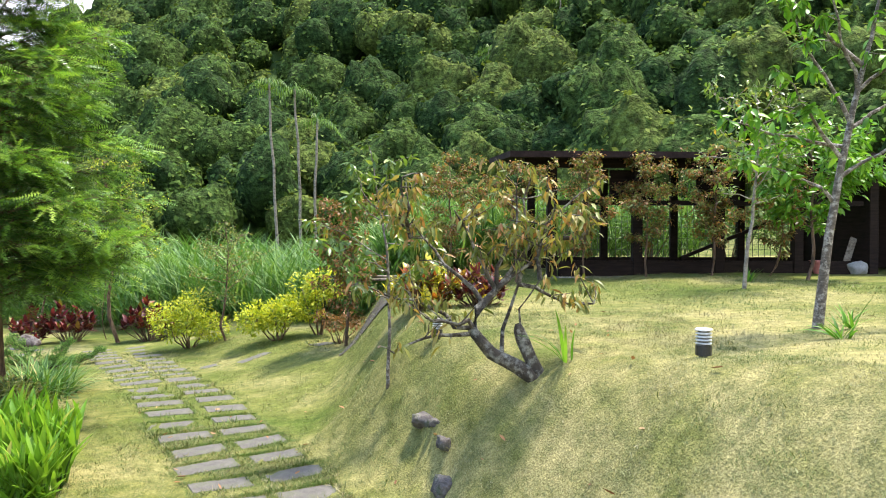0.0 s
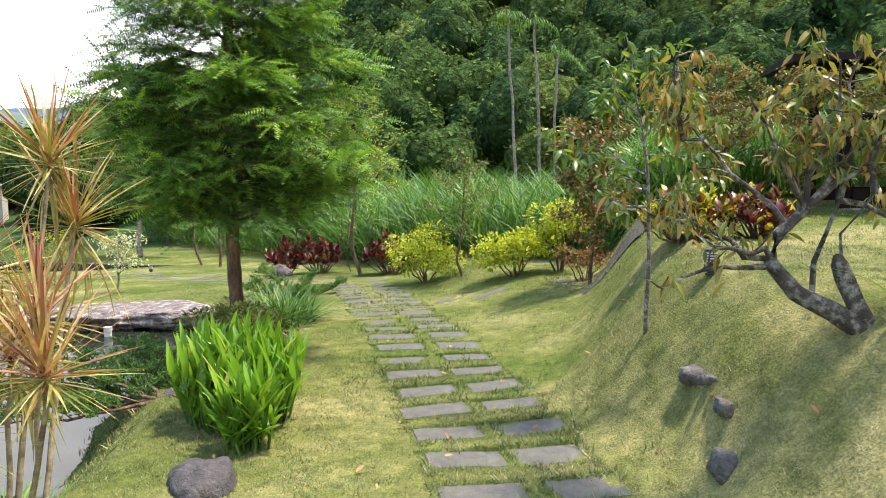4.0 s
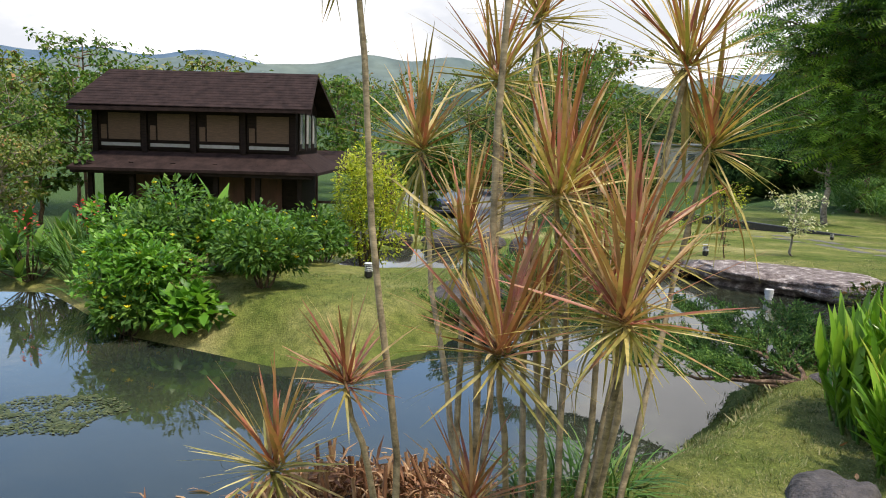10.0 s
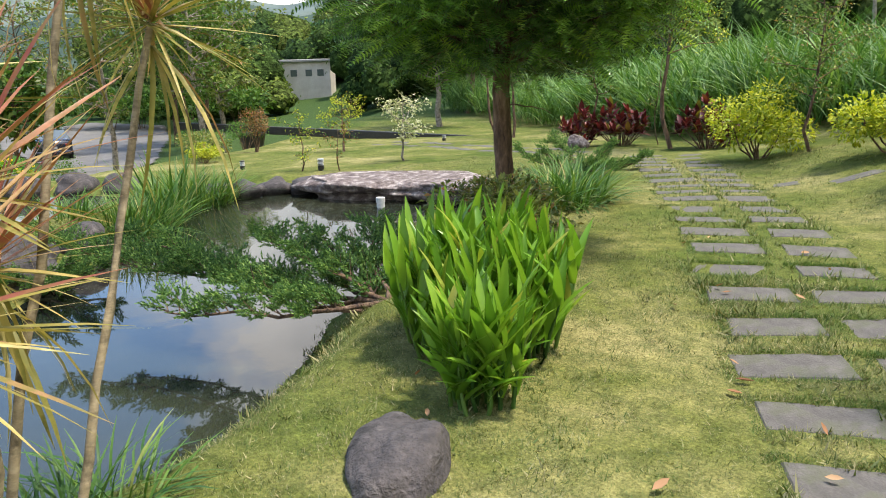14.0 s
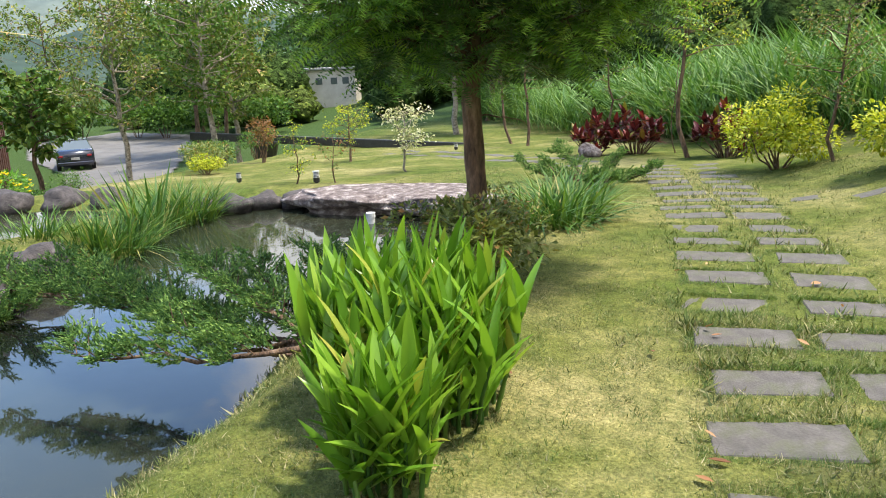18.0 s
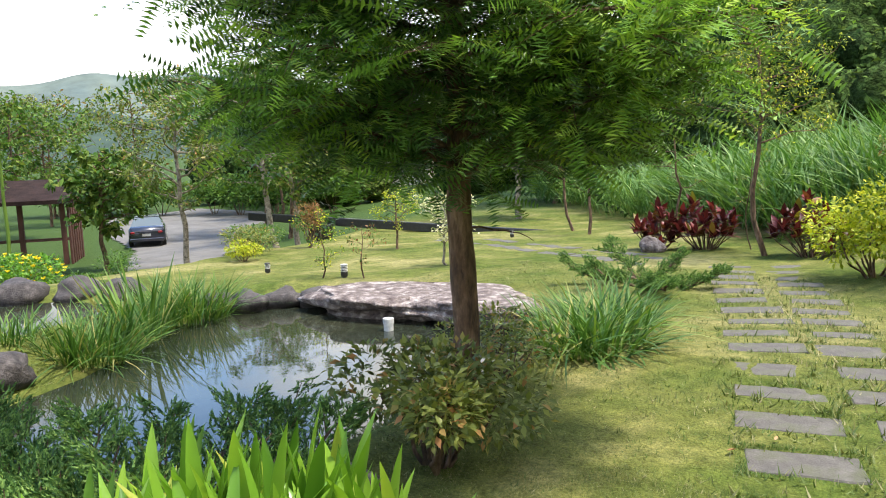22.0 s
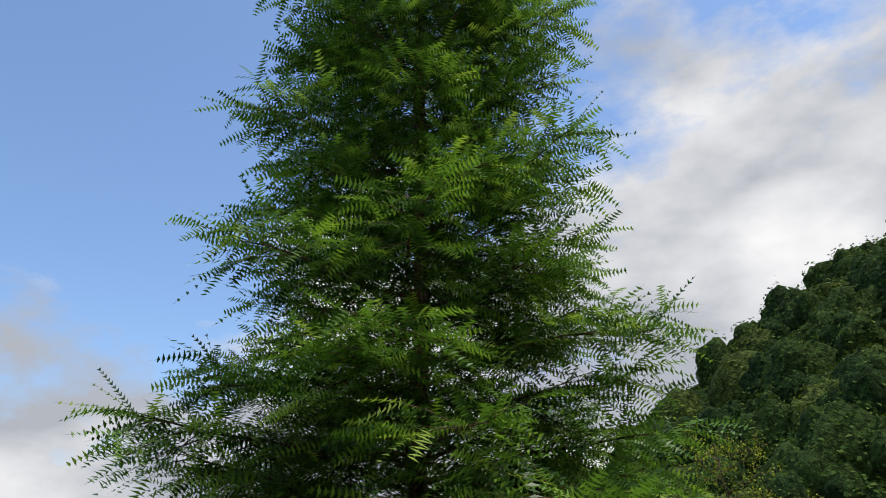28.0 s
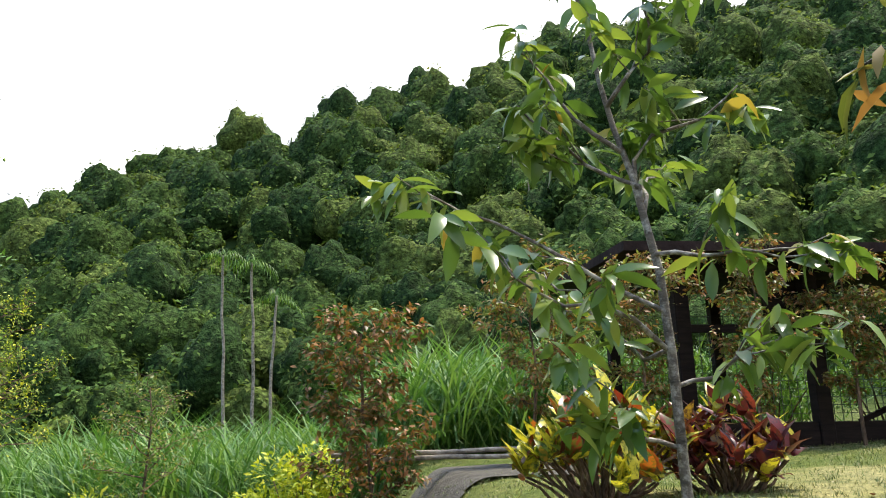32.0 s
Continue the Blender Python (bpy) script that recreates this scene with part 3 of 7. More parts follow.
# ---------- dark timber shed behind the lawn ----------
SHED = thing("garden_shed", "long open dark timber shed with wire mesh sides", "shed", at=(1.75, 13.0, 1.24))
SHED.rotation_euler = (0, 0, radians(2))
WIRE = solid_mat("green_wire", [(0.3, (0.05, 0.07, 0.05)), (0.7, (0.12, 0.15, 0.11))], 8.0, 0.6)
for i, x in enumerate((0.0, 1.45, 2.85, 4.2, 5.5, 7.0, 8.4)):
    part("post", box_bm(x, x + 0.16, 0.0, 0.16, 0.0, 2.1, 0.01), DARK_WOOD, SHED)
    part("post", box_bm(x, x + 0.14, 2.3, 2.44, 0.0, 2.1, 0.01), DARK_WOOD, SHED)
part("low_wall", box_bm(0.2, 5.4, 0.03, 0.13, 0.08, 0.36), DARK_WOOD, SHED, "low dark boarded wall")
part("low_wall", box_bm(0.2, 8.4, 2.32, 2.42, 0.08, 0.36), DARK_WOOD, SHED, "low dark boarded wall")
part("wall", box_bm(5.6, 8.5, 2.26, 2.31, 0.0, 2.1), DARK_WOOD, SHED, "dark boarded back wall")
part("wall", box_bm(5.54, 5.6, 0.2, 2.3, 0.0, 2.1), DARK_WOOD, SHED, "dark boarded partition")
part("wall", box_bm(8.54, 8.6, 0.1, 2.4, 0.0, 2.1), DARK_WOOD, SHED, "dark boarded end wall")
part("beam", box_bm(-0.4, 8.8, -0.06, 0.08, 1.92, 2.12), DARK_WOOD, SHED)
part("beam", box_bm(0.1, 5.4, 0.02, 0.1, 1.3, 1.38), DARK_WOOD, SHED)
part("roof", slope_bm([(-0.7, -0.55, 2.14), (9.0, -0.55, 2.14), (9.0, 3.0, 2.36), (-0.7, 3.0, 2.36)], 0.1), ROOF_MAT, SHED, "maroon-brown sheet roof")
for x in (1.6, 3.1, 4.5):
    part("hanging_panel", box_bm(x - 0.5, x + 0.25, 0.2, 0.26, 1.35, 1.9), DARK_WOOD, SHED)
part("pipe", box_bm(0.0, 5.6, -0.28, -0.2, 0.05, 0.11, 0.02), PALE_BARK, SHED, "pale pole along the ground")
bm = box_bm(-1.0, 1.0, -0.03, 0.03, -0.03, 0.03)
ob = part("brace", bm, DARK_WOOD, SHED)
ob.location, ob.rotation_euler = (3.6, 1.2, 0.75), (0, radians(-22), 0)
bm = bmesh.new()
for k in range(44):
    x = 0.2 + k * 0.12
    bmesh.ops.create_cube(bm, size=1, matrix=Matrix.Translation((x, 2.36, 1.1)) @ Matrix.Diagonal((0.008, 0.008, 1.5, 1)))
for k in range(14):
    z = 0.4 + k * 0.11
    bmesh.ops.create_cube(bm, size=1, matrix=Matrix.Translation((2.85, 2.36, z)) @ Matrix.Diagonal((5.3, 0.008, 0.008, 1)))
tagged(part("wire_mesh", bm, WIRE, SHED, "green wire mesh"), kind="stuff")

# ---------- rocks ----------
DARK_ROCK = solid_mat("dark_boulder", [(0.3, (0.03, 0.027, 0.028)), (0.55, (0.09, 0.078, 0.075)), (0.75, (0.2, 0.18, 0.17))], 6.0, 0.9, 1.0, 45.0, 0.02, grime=((0.02, 0.018, 0.018), 5.0))


EDGE_ROCK = solid_mat("mossy_edging_stone", [(0.3, (0.055, 0.045, 0.04)), (0.55, (0.14, 0.12, 0.11)), (0.75, (0.30, 0.27, 0.25))], 9.0, 0.95, 1.0, 40.0, 0.02, grime=((0.05, 0.06, 0.025), 6.0))


def rock_bm(sx, sy, sz, seed, rough=0.25, flat=0.0, subdiv=3):
    bm = bmesh.new()
    bmesh.ops.create_icosphere(bm, subdivisions=subdiv, radius=1.0)
    off = Vector((seed * 7.3, seed * 3.1, seed * 1.7))
    for v in bm.verts:
        n = noise.noise(v.co * 1.1 + off) * rough * 1.6 + noise.noise(v.co * 3.2 + off) * rough * 0.5 + noise.noise(v.co * 8.0 + off) * rough * 0.16
        c = v.co * (1 + n)
        if flat:
            c.z = min(c.z, flat + 0.06 * noise.noise(c * 4 + off))
        v.co = Vector((c.x * sx, c.y * sy, c.z * sz))
    for f in bm.faces:
        f.smooth = subdiv > 2
    return bm


def rock(name, x, y, z, sx, sy, sz, turn, seed, mat=ROCK, label="", group="", flat=0.0, rough=0.25, subdiv=3):
    ob = part(name, rock_bm(sx, sy, sz, seed, rough, flat, subdiv), mat)
    ob.location, ob.rotation_euler = (x, y, z), (0, 0, radians(turn))
    return tagged(ob, label, "rock", group)


rock("boulder", -2.95, 5.02, -0.03, 0.36, 0.20, 0.155, 122, 3, DARK_ROCK, "long low dark grey boulder sunk in the lawn", rough=0.2, subdiv=4)
rock("flat_rock", -8.7, 11.35, WATER + 0.15, 1.42, 0.72, 0.27, 20, 5, PALE_ROCK, "broad flat pinkish slab rock overhanging the pond", flat=0.5, rough=0.34, subdiv=5)
rock("bank_rock", -4.25, 6.55, -0.25, 0.22, 0.2, 0.28, 20, 8, ROCK, "upright grey rock on the pond bank", "bank rocks")
rock("bank_rock", -4.41, 7.16, -0.02, 0.24, 0.18, 0.16, 35, 9, PALE_ROCK, "small pale pinkish rock on the pond bank", "bank rocks")
for k, (x, y, sx, sy, sz) in enumerate([(0.05, 5.64, 0.125, 0.10, 0.12), (0.02, 5.93, 0.09, 0.075, 0.075), (-0.12, 6.36, 0.145, 0.10, 0.09), (-0.02, 6.14, 0.08, 0.06, 0.06)]):
    rock("edge_rock", x, y, z_at(x, y) - 0.085, sx, sy, sz, 80 + 17 * k, 11 + k, EDGE_ROCK, "half-buried grey edging rock in the lawn bank", "edging rocks", 0.6, 0.5)
for k, (x, y, s) in enumerate([(-10.75, 10.1, 0.24), (-10.65, 10.55, 0.24), (-10.3, 10.85, 0.22), (-11.1, 9.8, 0.2), (-9.95, 10.95, 0.16)]):
    rock("shore_rock", x, y, WATER + 0.08, s * 1.2, s, s * 0.75, 50 * k, 20 + k, DARK_ROCK, "rounded brown rock at the waterline", "shore rocks")
for k, (x, y, s) in enumerate([(-14.2, 6.5, 0.36), (-14.4, 7.3, 0.33), (-14.1, 8.2, 0.36), (-13.6, 8.9, 0.3), (-13.0, 9.3, 0.28), (-14.0, 5.8, 0.3)]):
    rock("shore_rock", x, y, WATER + 0.1, s * 1.2, s, s * 0.7, 37 * k, 30 + k, DARK_ROCK, "rounded dark boulder edging the upper pond", "upper pond rocks")
for k, (x, y, s) in enumerate([(-8.55, 5.75, 0.44), (-9.15, 6.75, 0.30), (-8.85, 6.2, 0.26)]):
    rock("island_rock", x, y, WATER + 0.18, s * 1.15, s * 0.8, s * 0.62, 60 + 40 * k, 40 + k, DARK_ROCK, "large dark purple-grey boulder on the pond island", "island rocks")

pipe = part("pipe", lathe_bm([(0.055, 0), (0.055, 0.30), (0.062, 0.30), (0.062, 0.36), (0.05, 0.36)], 14), solid_mat("white_plastic_pipe", [(0.3, (0.5, 0.5, 0.47)), (0.7, (0.72, 0.72, 0.7))], 8.0, 0.5, 0.1))
pipe.location = (-8.42, 10.55, WATER - 0.22)
tagged(pipe, "short white plastic overflow pipe standing in the pond", "pipe")

# ---------- garden lamps ----------
CASE = solid_mat("black_lamp_case", [(0.3, (0.012, 0.012, 0.013)), (0.7, (0.03, 0.03, 0.03))], 10.0, 0.45, 0.2)
LENS_MAT = solid_mat("frosted_lamp_ring", [(0.3, (0.50, 0.51, 0.50)), (0.7, (0.68, 0.69, 0.68))], 10.0, 0.35, 0.1)
INNER_MAT = solid_mat("smoky_lamp_glass", [(0.3, (0.10, 0.10, 0.10)), (0.7, (0.2, 0.2, 0.2))], 10.0, 0.25, 0.1)


def garden_lamp(x, y, size, label):
    lamp = thing("garden_lamp", label, "garden lamp", "garden lamps", (x, y, z_at(x, y) - 0.01))
    s = size
    part("base", lathe_bm([(0.20 * s, 0), (0.20 * s, 0.06 * s), (0.15 * s, 0.08 * s), (0.15 * s, 0.14 * s), (0.25 * s, 0.15 * s), (0.25 * s, 0.46 * s), (0.22 * s, 0.47 * s)], 18), CASE, lamp, "black base")
    part("lens", lathe_bm([(0.19 * s, 0.47 * s), (0.19 * s, 0.92 * s)], 18), INNER_MAT, lamp, "smoky lens")
    for k in range(4):
        h = (0.5 + 0.105 * k) * s
        part("ring", lathe_bm([(0.18 * s, h), (0.255 * s, h + 0.012 * s), (0.25 * s, h + 0.042 * s), (0.19 * s, h + 0.055 * s)], 18), LENS_MAT, lamp, "white louvre ring")
    part("cap", lathe_bm([(0.27 * s, 0.93 * s), (0.275 * s, 0.965 * s), (0.24 * s, 0.995 * s), (0.05 * s, 1.0 * s)], 18), CASE if size < 0.2 else LENS_MAT, lamp, "lamp cap")
    return lamp


garden_lamp(1.77, 5.26, 0.215, "black garden lamp with white louvre rings on the lawn")
garden_lamp(-0.05, 7.12, 0.19, "dark garden lamp standing behind the plum tree")
garden_lamp(-9.5, 5.08, 0.20, "black garden lamp with white louvre rings on the island")
garden_lamp(-10.95, 11.75, 0.21, "white-ringed garden lamp tilted beside a shrub")
garden_lamp(-14.1, 18.8, 0.19, "small dark garden lamp on the far lawn")
garden_lamp(-12.9, 11.6, 0.18, "small white garden lamp near the pond rocks")

# ---------- things left by the shed ----------
def shed_clutter():
    sack = part("sack", rock_bm(0.16, 0.12, 0.13, 61, 0.3, 0.0, 3), solid_mat("grey_woven_sack", [(0.3, (0.22, 0.23, 0.23)), (0.7, (0.34, 0.35, 0.35))], 9.0, 0.85, 0.6, 60.0, 0.01))
    sack.location = (7.05, 13.2, z_at(7.05, 13.2) + 0.08)
    tagged(sack, "slumped pale grey sack by the shed", "sack")
    tub = part("plant_tub", lathe_bm([(0.10, 0), (0.15, 0.2), (0.165, 0.2), (0.165, 0.23), (0.14, 0.23), (0.13, 0.18)], 16), solid_mat("faded_pink_plastic", [(0.3, (0.5, 0.16, 0.14)), (0.7, (0.6, 0.26, 0.22))], 6.0, 0.5, 0.2))
    tub.location = (6.4, 13.2, z_at(6.4, 13.2))
    tagged(tub, "faded pink plastic tub by the shed", "tub")
    plank = part("plank", box_bm(-0.06, 0.06, -0.012, 0.012, 0, 0.7, 0.004), PALE_BARK)
    plank.location, plank.rotation_euler = (6.9, 13.4, z_at(6.9, 13.4)), (radians(-14), radians(24), 0)
    tagged(plank, "weathered grey plank leaning against the shed", "plank")


shed_clutter()

# ---------- plants: leaves and greens ----------
FIR = leaf_mat("fir_needles", [(0.0, (0.026, 0.070, 0.017)), (0.5, (0.066, 0.156, 0.031)), (0.85, (0.114, 0.228, 0.038)), (1.0, (0.180, 0.300, 0.054))], 0.38, 0.3)
FIR_TIP = leaf_mat("fresh_fir_needles", [(0.0, (0.083, 0.187, 0.033)), (0.45, (0.165, 0.330, 0.050)), (0.8, (0.253, 0.440, 0.061)), (1.0, (0.396, 0.550, 0.099))], 0.34, 0.42)
JUNIPER = leaf_mat("juniper_scales", [(0.0, (0.03, 0.085, 0.024)), (0.6, (0.10, 0.205, 0.05)), (1.0, (0.25, 0.38, 0.10))], 0.6, 0.28, spec=0.15)
GINGER = leaf_mat("broad_glossy_green", [(0.0, (0.075, 0.19, 0.018)), (0.5, (0.15, 0.32, 0.03)), (0.94, (0.25, 0.43, 0.05)), (1.0, (0.45, 0.42, 0.09))], 0.3, 0.42, spec=0.45)
RUSH = leaf_mat("rush_green", [(0.0, (0.035, 0.10, 0.02)), (0.6, (0.075, 0.175, 0.03)), (0.93, (0.15, 0.25, 0.045)), (1.0, (0.42, 0.36, 0.14))], 0.5, 0.3)
CANE = leaf_mat("cane_green", [(0.0, (0.04, 0.12, 0.025)), (0.6, (0.09, 0.2, 0.04)), (1.0, (0.2, 0.32, 0.09))], 0.5, 0.35)
STRAP = leaf_mat("straw_and_olive_strap", [(0.0, (0.20, 0.20, 0.045)), (0.3, (0.34, 0.27, 0.075)), (0.55, (0.50, 0.40, 0.14)), (0.8, (0.62, 0.52, 0.24)), (0.93, (0.36, 0.16, 0.08)), (1.0, (0.22, 0.25, 0.05))], 0.45, 0.3, grain=((0.17, 0.17, 0.04), 9.0), grain_most=0.8)
STRAP_PINK = leaf_mat("pink_striped_strap", [(0.0, (0.26, 0.075, 0.055)), (0.4, (0.42, 0.15, 0.09)), (0.7, (0.50, 0.33, 0.13)), (1.0, (0.58, 0.46, 0.20))], 0.45, 0.3, grain=((0.20, 0.17, 0.045), 9.0), grain_most=0.7)
STRAP_RED = leaf_mat("crimson_strap", [(0.0, (0.20, 0.06, 0.045)), (0.35, (0.36, 0.13, 0.085)), (0.65, (0.46, 0.25, 0.13)), (1.0, (0.50, 0.40, 0.17))], 0.45, 0.3, grain=((0.20, 0.15, 0.05), 9.0), grain_most=0.6)
RED_LEAF = leaf_mat("dark_red_leaf", [(0.0, (0.03, 0.008, 0.01)), (0.5, (0.10, 0.014, 0.018)), (0.8, (0.20, 0.03, 0.028)), (0.9, (0.16, 0.10, 0.02)), (1.0, (0.22, 0.22, 0.03))], 0.4, 0.25)
CROTON = leaf_mat("croton_leaf", [(0.0, (0.05, 0.012, 0.012)), (0.22, (0.22, 0.025, 0.018)), (0.38, (0.38, 0.10, 0.02)), (0.5, (0.12, 0.19, 0.02)), (0.68, (0.50, 0.42, 0.03)), (1.0, (0.62, 0.55, 0.06))], 0.3, 0.35, grain=((0.06, 0.10, 0.015), 30.0))
CROTON_B = leaf_mat("dark_croton_leaf", [(0.0, (0.035, 0.01, 0.014)), (0.45, (0.12, 0.018, 0.02)), (0.7, (0.22, 0.04, 0.03)), (0.85, (0.42, 0.36, 0.03)), (1.0, (0.58, 0.52, 0.05))], 0.3, 0.35, grain=((0.05, 0.02, 0.02), 30.0))
FAR_LEAF = leaf_mat("olive_tree_leaf", [(0.0, (0.06, 0.12, 0.024)), (0.6, (0.12, 0.19, 0.04)), (1.0, (0.21, 0.27, 0.06))], 0.6, 0.38, spec=0.12)
YELLOW = leaf_mat("golden_leaf", [(0.0, (0.16, 0.24, 0.02)), (0.5, (0.38, 0.44, 0.03)), (1.0, (0.60, 0.58, 0.06))], 0.5, 0.4)
GREEN = leaf_mat("mid_green_leaf", [(0.0, (0.032, 0.09, 0.016)), (0.5, (0.066, 0.15, 0.026)), (1.0, (0.14, 0.25, 0.042))], 0.5, 0.38, spec=0.2)
BRIGHT = leaf_mat("bright_green_leaf", [(0.0, (0.05, 0.15, 0.015)), (0.5, (0.10, 0.26, 0.025)), (1.0, (0.2, 0.38, 0.05))], 0.4, 0.4)
PLUM = leaf_mat("olive_plum_leaf", [(0.0, (0.09, 0.12, 0.025)), (0.45, (0.17, 0.19, 0.045)), (0.75, (0.30, 0.24, 0.07)), (1.0, (0.34, 0.16, 0.06))], 0.4, 0.35)
RUST = leaf_mat("bronze_new_leaf", [(0.0, (0.07, 0.07, 0.02)), (0.4, (0.17, 0.10, 0.03)), (0.75, (0.30, 0.13, 0.05)), (1.0, (0.38, 0.20, 0.09))], 0.45, 0.35)
CREAM = leaf_mat("cream_variegated_leaf", [(0.0, (0.20, 0.27, 0.08)), (0.5, (0.52, 0.52, 0.32)), (1.0, (0.70, 0.68, 0.48))], 0.5, 0.35)
YOUNG = leaf_mat("soft_green_leaf", [(0.0, (0.06, 0.12, 0.022)), (0.6, (0.13, 0.22, 0.04)), (0.95, (0.24, 0.31, 0.06)), (1.0, (0.50, 0.28, 0.06))], 0.28, 0.4, spec=0.5)
FOREST = leaf_mat("hill_forest_leaf", [(0.0, (0.032, 0.071, 0.020)), (0.5, (0.061, 0.120, 0.029)), (0.85, (0.091, 0.159, 0.037)), (1.0, (0.122, 0.183, 0.049))], 0.8, 0.2, 0.05, 0.06)
FOREST_B = leaf_mat("hill_forest_mid_leaf", [(0.0, (0.053, 0.104, 0.024)), (0.5, (0.094, 0.159, 0.035)), (1.0, (0.142, 0.206, 0.050))], 0.8, 0.22, 0.05, 0.06)
FOREST_C = leaf_mat("hill_forest_pale_leaf", [(0.0, (0.092, 0.149, 0.030)), (0.5, (0.149, 0.207, 0.044)), (1.0, (0.207, 0.253, 0.063))], 0.8, 0.28, 0.05, 0.06)
AZALEA = leaf_mat("azalea_leaf", [(0.0, (0.07, 0.10, 0.025)), (0.5, (0.17, 0.21, 0.05)), (0.85, (0.28, 0.30, 0.075)), (1.0, (0.38, 0.18, 0.07))], 0.45, 0.35)
DRY = leaf_mat("dry_brown_leaf", [(0.0, (0.12, 0.05, 0.024)), (0.6, (0.30, 0.145, 0.07)), (1.0, (0.50, 0.33, 0.18))], 0.8, 0.2)
PINE = leaf_mat("pine_needles", [(0.0, (0.09, 0.19, 0.03)), (0.6, (0.17, 0.29, 0.05)), (1.0, (0.33, 0.38, 0.10))], 0.45, 0.35)
FLOWER_Y = leaf_mat("yellow_petal", [(0.0, (0.75, 0.52, 0.02)), (1.0, (0.85, 0.7, 0.05))], 0.5, 0.4)
FLOWER_R = leaf_mat("red_petal", [(0.0, (0.6, 0.03, 0.03)), (1.0, (0.7, 0.1, 0.09))], 0.5, 0.4)
CORD_STEM = solid_mat("ringed_tan_stem", [(0.3, (0.19, 0.15, 0.085)), (0.7, (0.44, 0.36, 0.23))], 14.0, 0.85, 0.6, 50.0, 0.004, (1, 1, 3), grime=((0.07, 0.055, 0.03), 12.0))


def blade_shape(length, width, n=4, droop=0.25, fold=0.25, lean=0.0):
    """A long strap leaf along +y, arching down, folded along its middle, as triangles."""
    v, f = [], []
    for i in range(n + 1):
        s = i / n
        w = width * 0.5 * min(1.0, 0.55 + 2.5 * s) * (1 - s ** 2.2) ** 0.8 + 0.0005
        y, z = length * s * (1 - 0.25 * droop * s), -droop * length * s * s
        v += [(-w, y, z + fold * w), (0, y, z), (w, y, z + fold * w)]
    for i in range(n):
        a, b = 3 * i, 3 * i + 3
        f += [(a, a + 1, b + 1), (a, b + 1, b), (a + 1, a + 2, b + 2), (a + 1, b + 2, b + 1)]
    return np.array(v, float), np.array(f, int)


def single_leaves(name, shapes, mats, locs, mat, parent, limit=300):
    """Leaves as parts of their own, sharing a few meshes; those past the limit stay in one joined part."""
    n = min(limit, len(locs))
    data = [np_mesh(name, tv, tf, mat, True) for tv, tf in shapes]
    for k in range(n):
        ob = new(name, data[k % len(data)])
        ob.parent = parent
        m = Matrix(mats[k].tolist()).to_4x4()
        m.translation = Vector(locs[k].tolist())
        ob.matrix_local = m
    if len(locs) > n:
        tagged(np_part(name + "_mass", spread(*shapes[0], mats[n:], locs[n:]), mat, parent, smooth=True), kind="stuff")


def single_stems(tubes, mat, parent, name="stem", label=""):
    for vf in tubes:
        np_part(name, vf, mat, parent, label, True)


def rosette(n, length, width, rng, up=(0.9, 1.45), droop=0.2, turn_all=True, base_spread=0.02, seg=4, fold=0.25, sizes=(0.7, 1.1)):
    """Leaves radiating from one point; pitch from low to high, inner leaves upright."""
    out = []
    k = np.arange(n)
    yaw = k * 2.39996 + rng.normal(0, 0.25, n)
    s = k / max(1, n - 1)
    pitch = up[0] + (up[1] - up[0]) * s + rng.normal(0, 0.12, n)
    size = rng.uniform(sizes[0], sizes[1], n) * (0.72 + 0.38 * s)
    for grp in range(3):
        sel = k % 3 == grp
        if not sel.any():
            continue
        tv, tf = blade_shape(length, width, seg, droop * (0.5 + 0.5 * grp), fold)
        loc = np.stack([rng.normal(0, base_spread, sel.sum()), rng.normal(0, base_spread, sel.sum()), s[sel] * base_spread * 3], -1)
        out.append(spread(tv, tf, turns(yaw[sel], pitch[sel], rng.normal(0, 0.3, sel.sum()), size[sel]), loc))
    return joined(out)


def clump(name, label, category, x, y, n, length, width, mat, rng, radius=0.3, up=(0.5, 1.5), droop=0.35, group="", sizes=(0.6, 1.1), seg=4, z=None):
    """A tuft of strap leaves standing on the ground."""
    ob = thing(name, label, category, group, (x, y, z_at(x, y) - 0.02 if z is None else z))
    yaw = rng.uniform(0, 2 * np.pi, n)
    rad = radius * np.sqrt(rng.uniform(0, 1, n))
    a = rng.uniform(0, 2 * np.pi, n)
    loc = np.stack([rad * np.cos(a), rad * np.sin(a), np.zeros(n)], -1)
    lean = rng.uniform(0, 1, n)
    yaw = np.where(rad > radius * 0.4, np.arctan2(-loc[:, 0], loc[:, 1]) + rng.normal(0, 0.7, n), yaw)
    pitch = up[1] - (up[1] - up[0]) * lean * (0.4 + 0.6 * rad / radius)
    size = rng.uniform(sizes[0], sizes[1], n)
    out = []
    for g in range(4):
        sel = np.arange(n) % 4 == g
        tv, tf = blade_shape(length, width, seg, droop * (0.4 + 0.4 * g), 0.3)
        out.append(spread(tv, tf, turns(yaw[sel], pitch[sel], rng.normal(0, 0.4, sel.sum()), size[sel]), loc[sel]))
    if n < 85:
        np_part("leaves", joined(out), mat, ob, smooth=True)
        return ob
    shapes = [blade_shape(length, width, seg, droop * (0.4 + 0.4 * g), 0.3) for g in range(4)]
    single_leaves("leaf", shapes, turns(yaw, pitch, rng.normal(0, 0.4, n), size), loc, mat, ob, 140)
    return ob


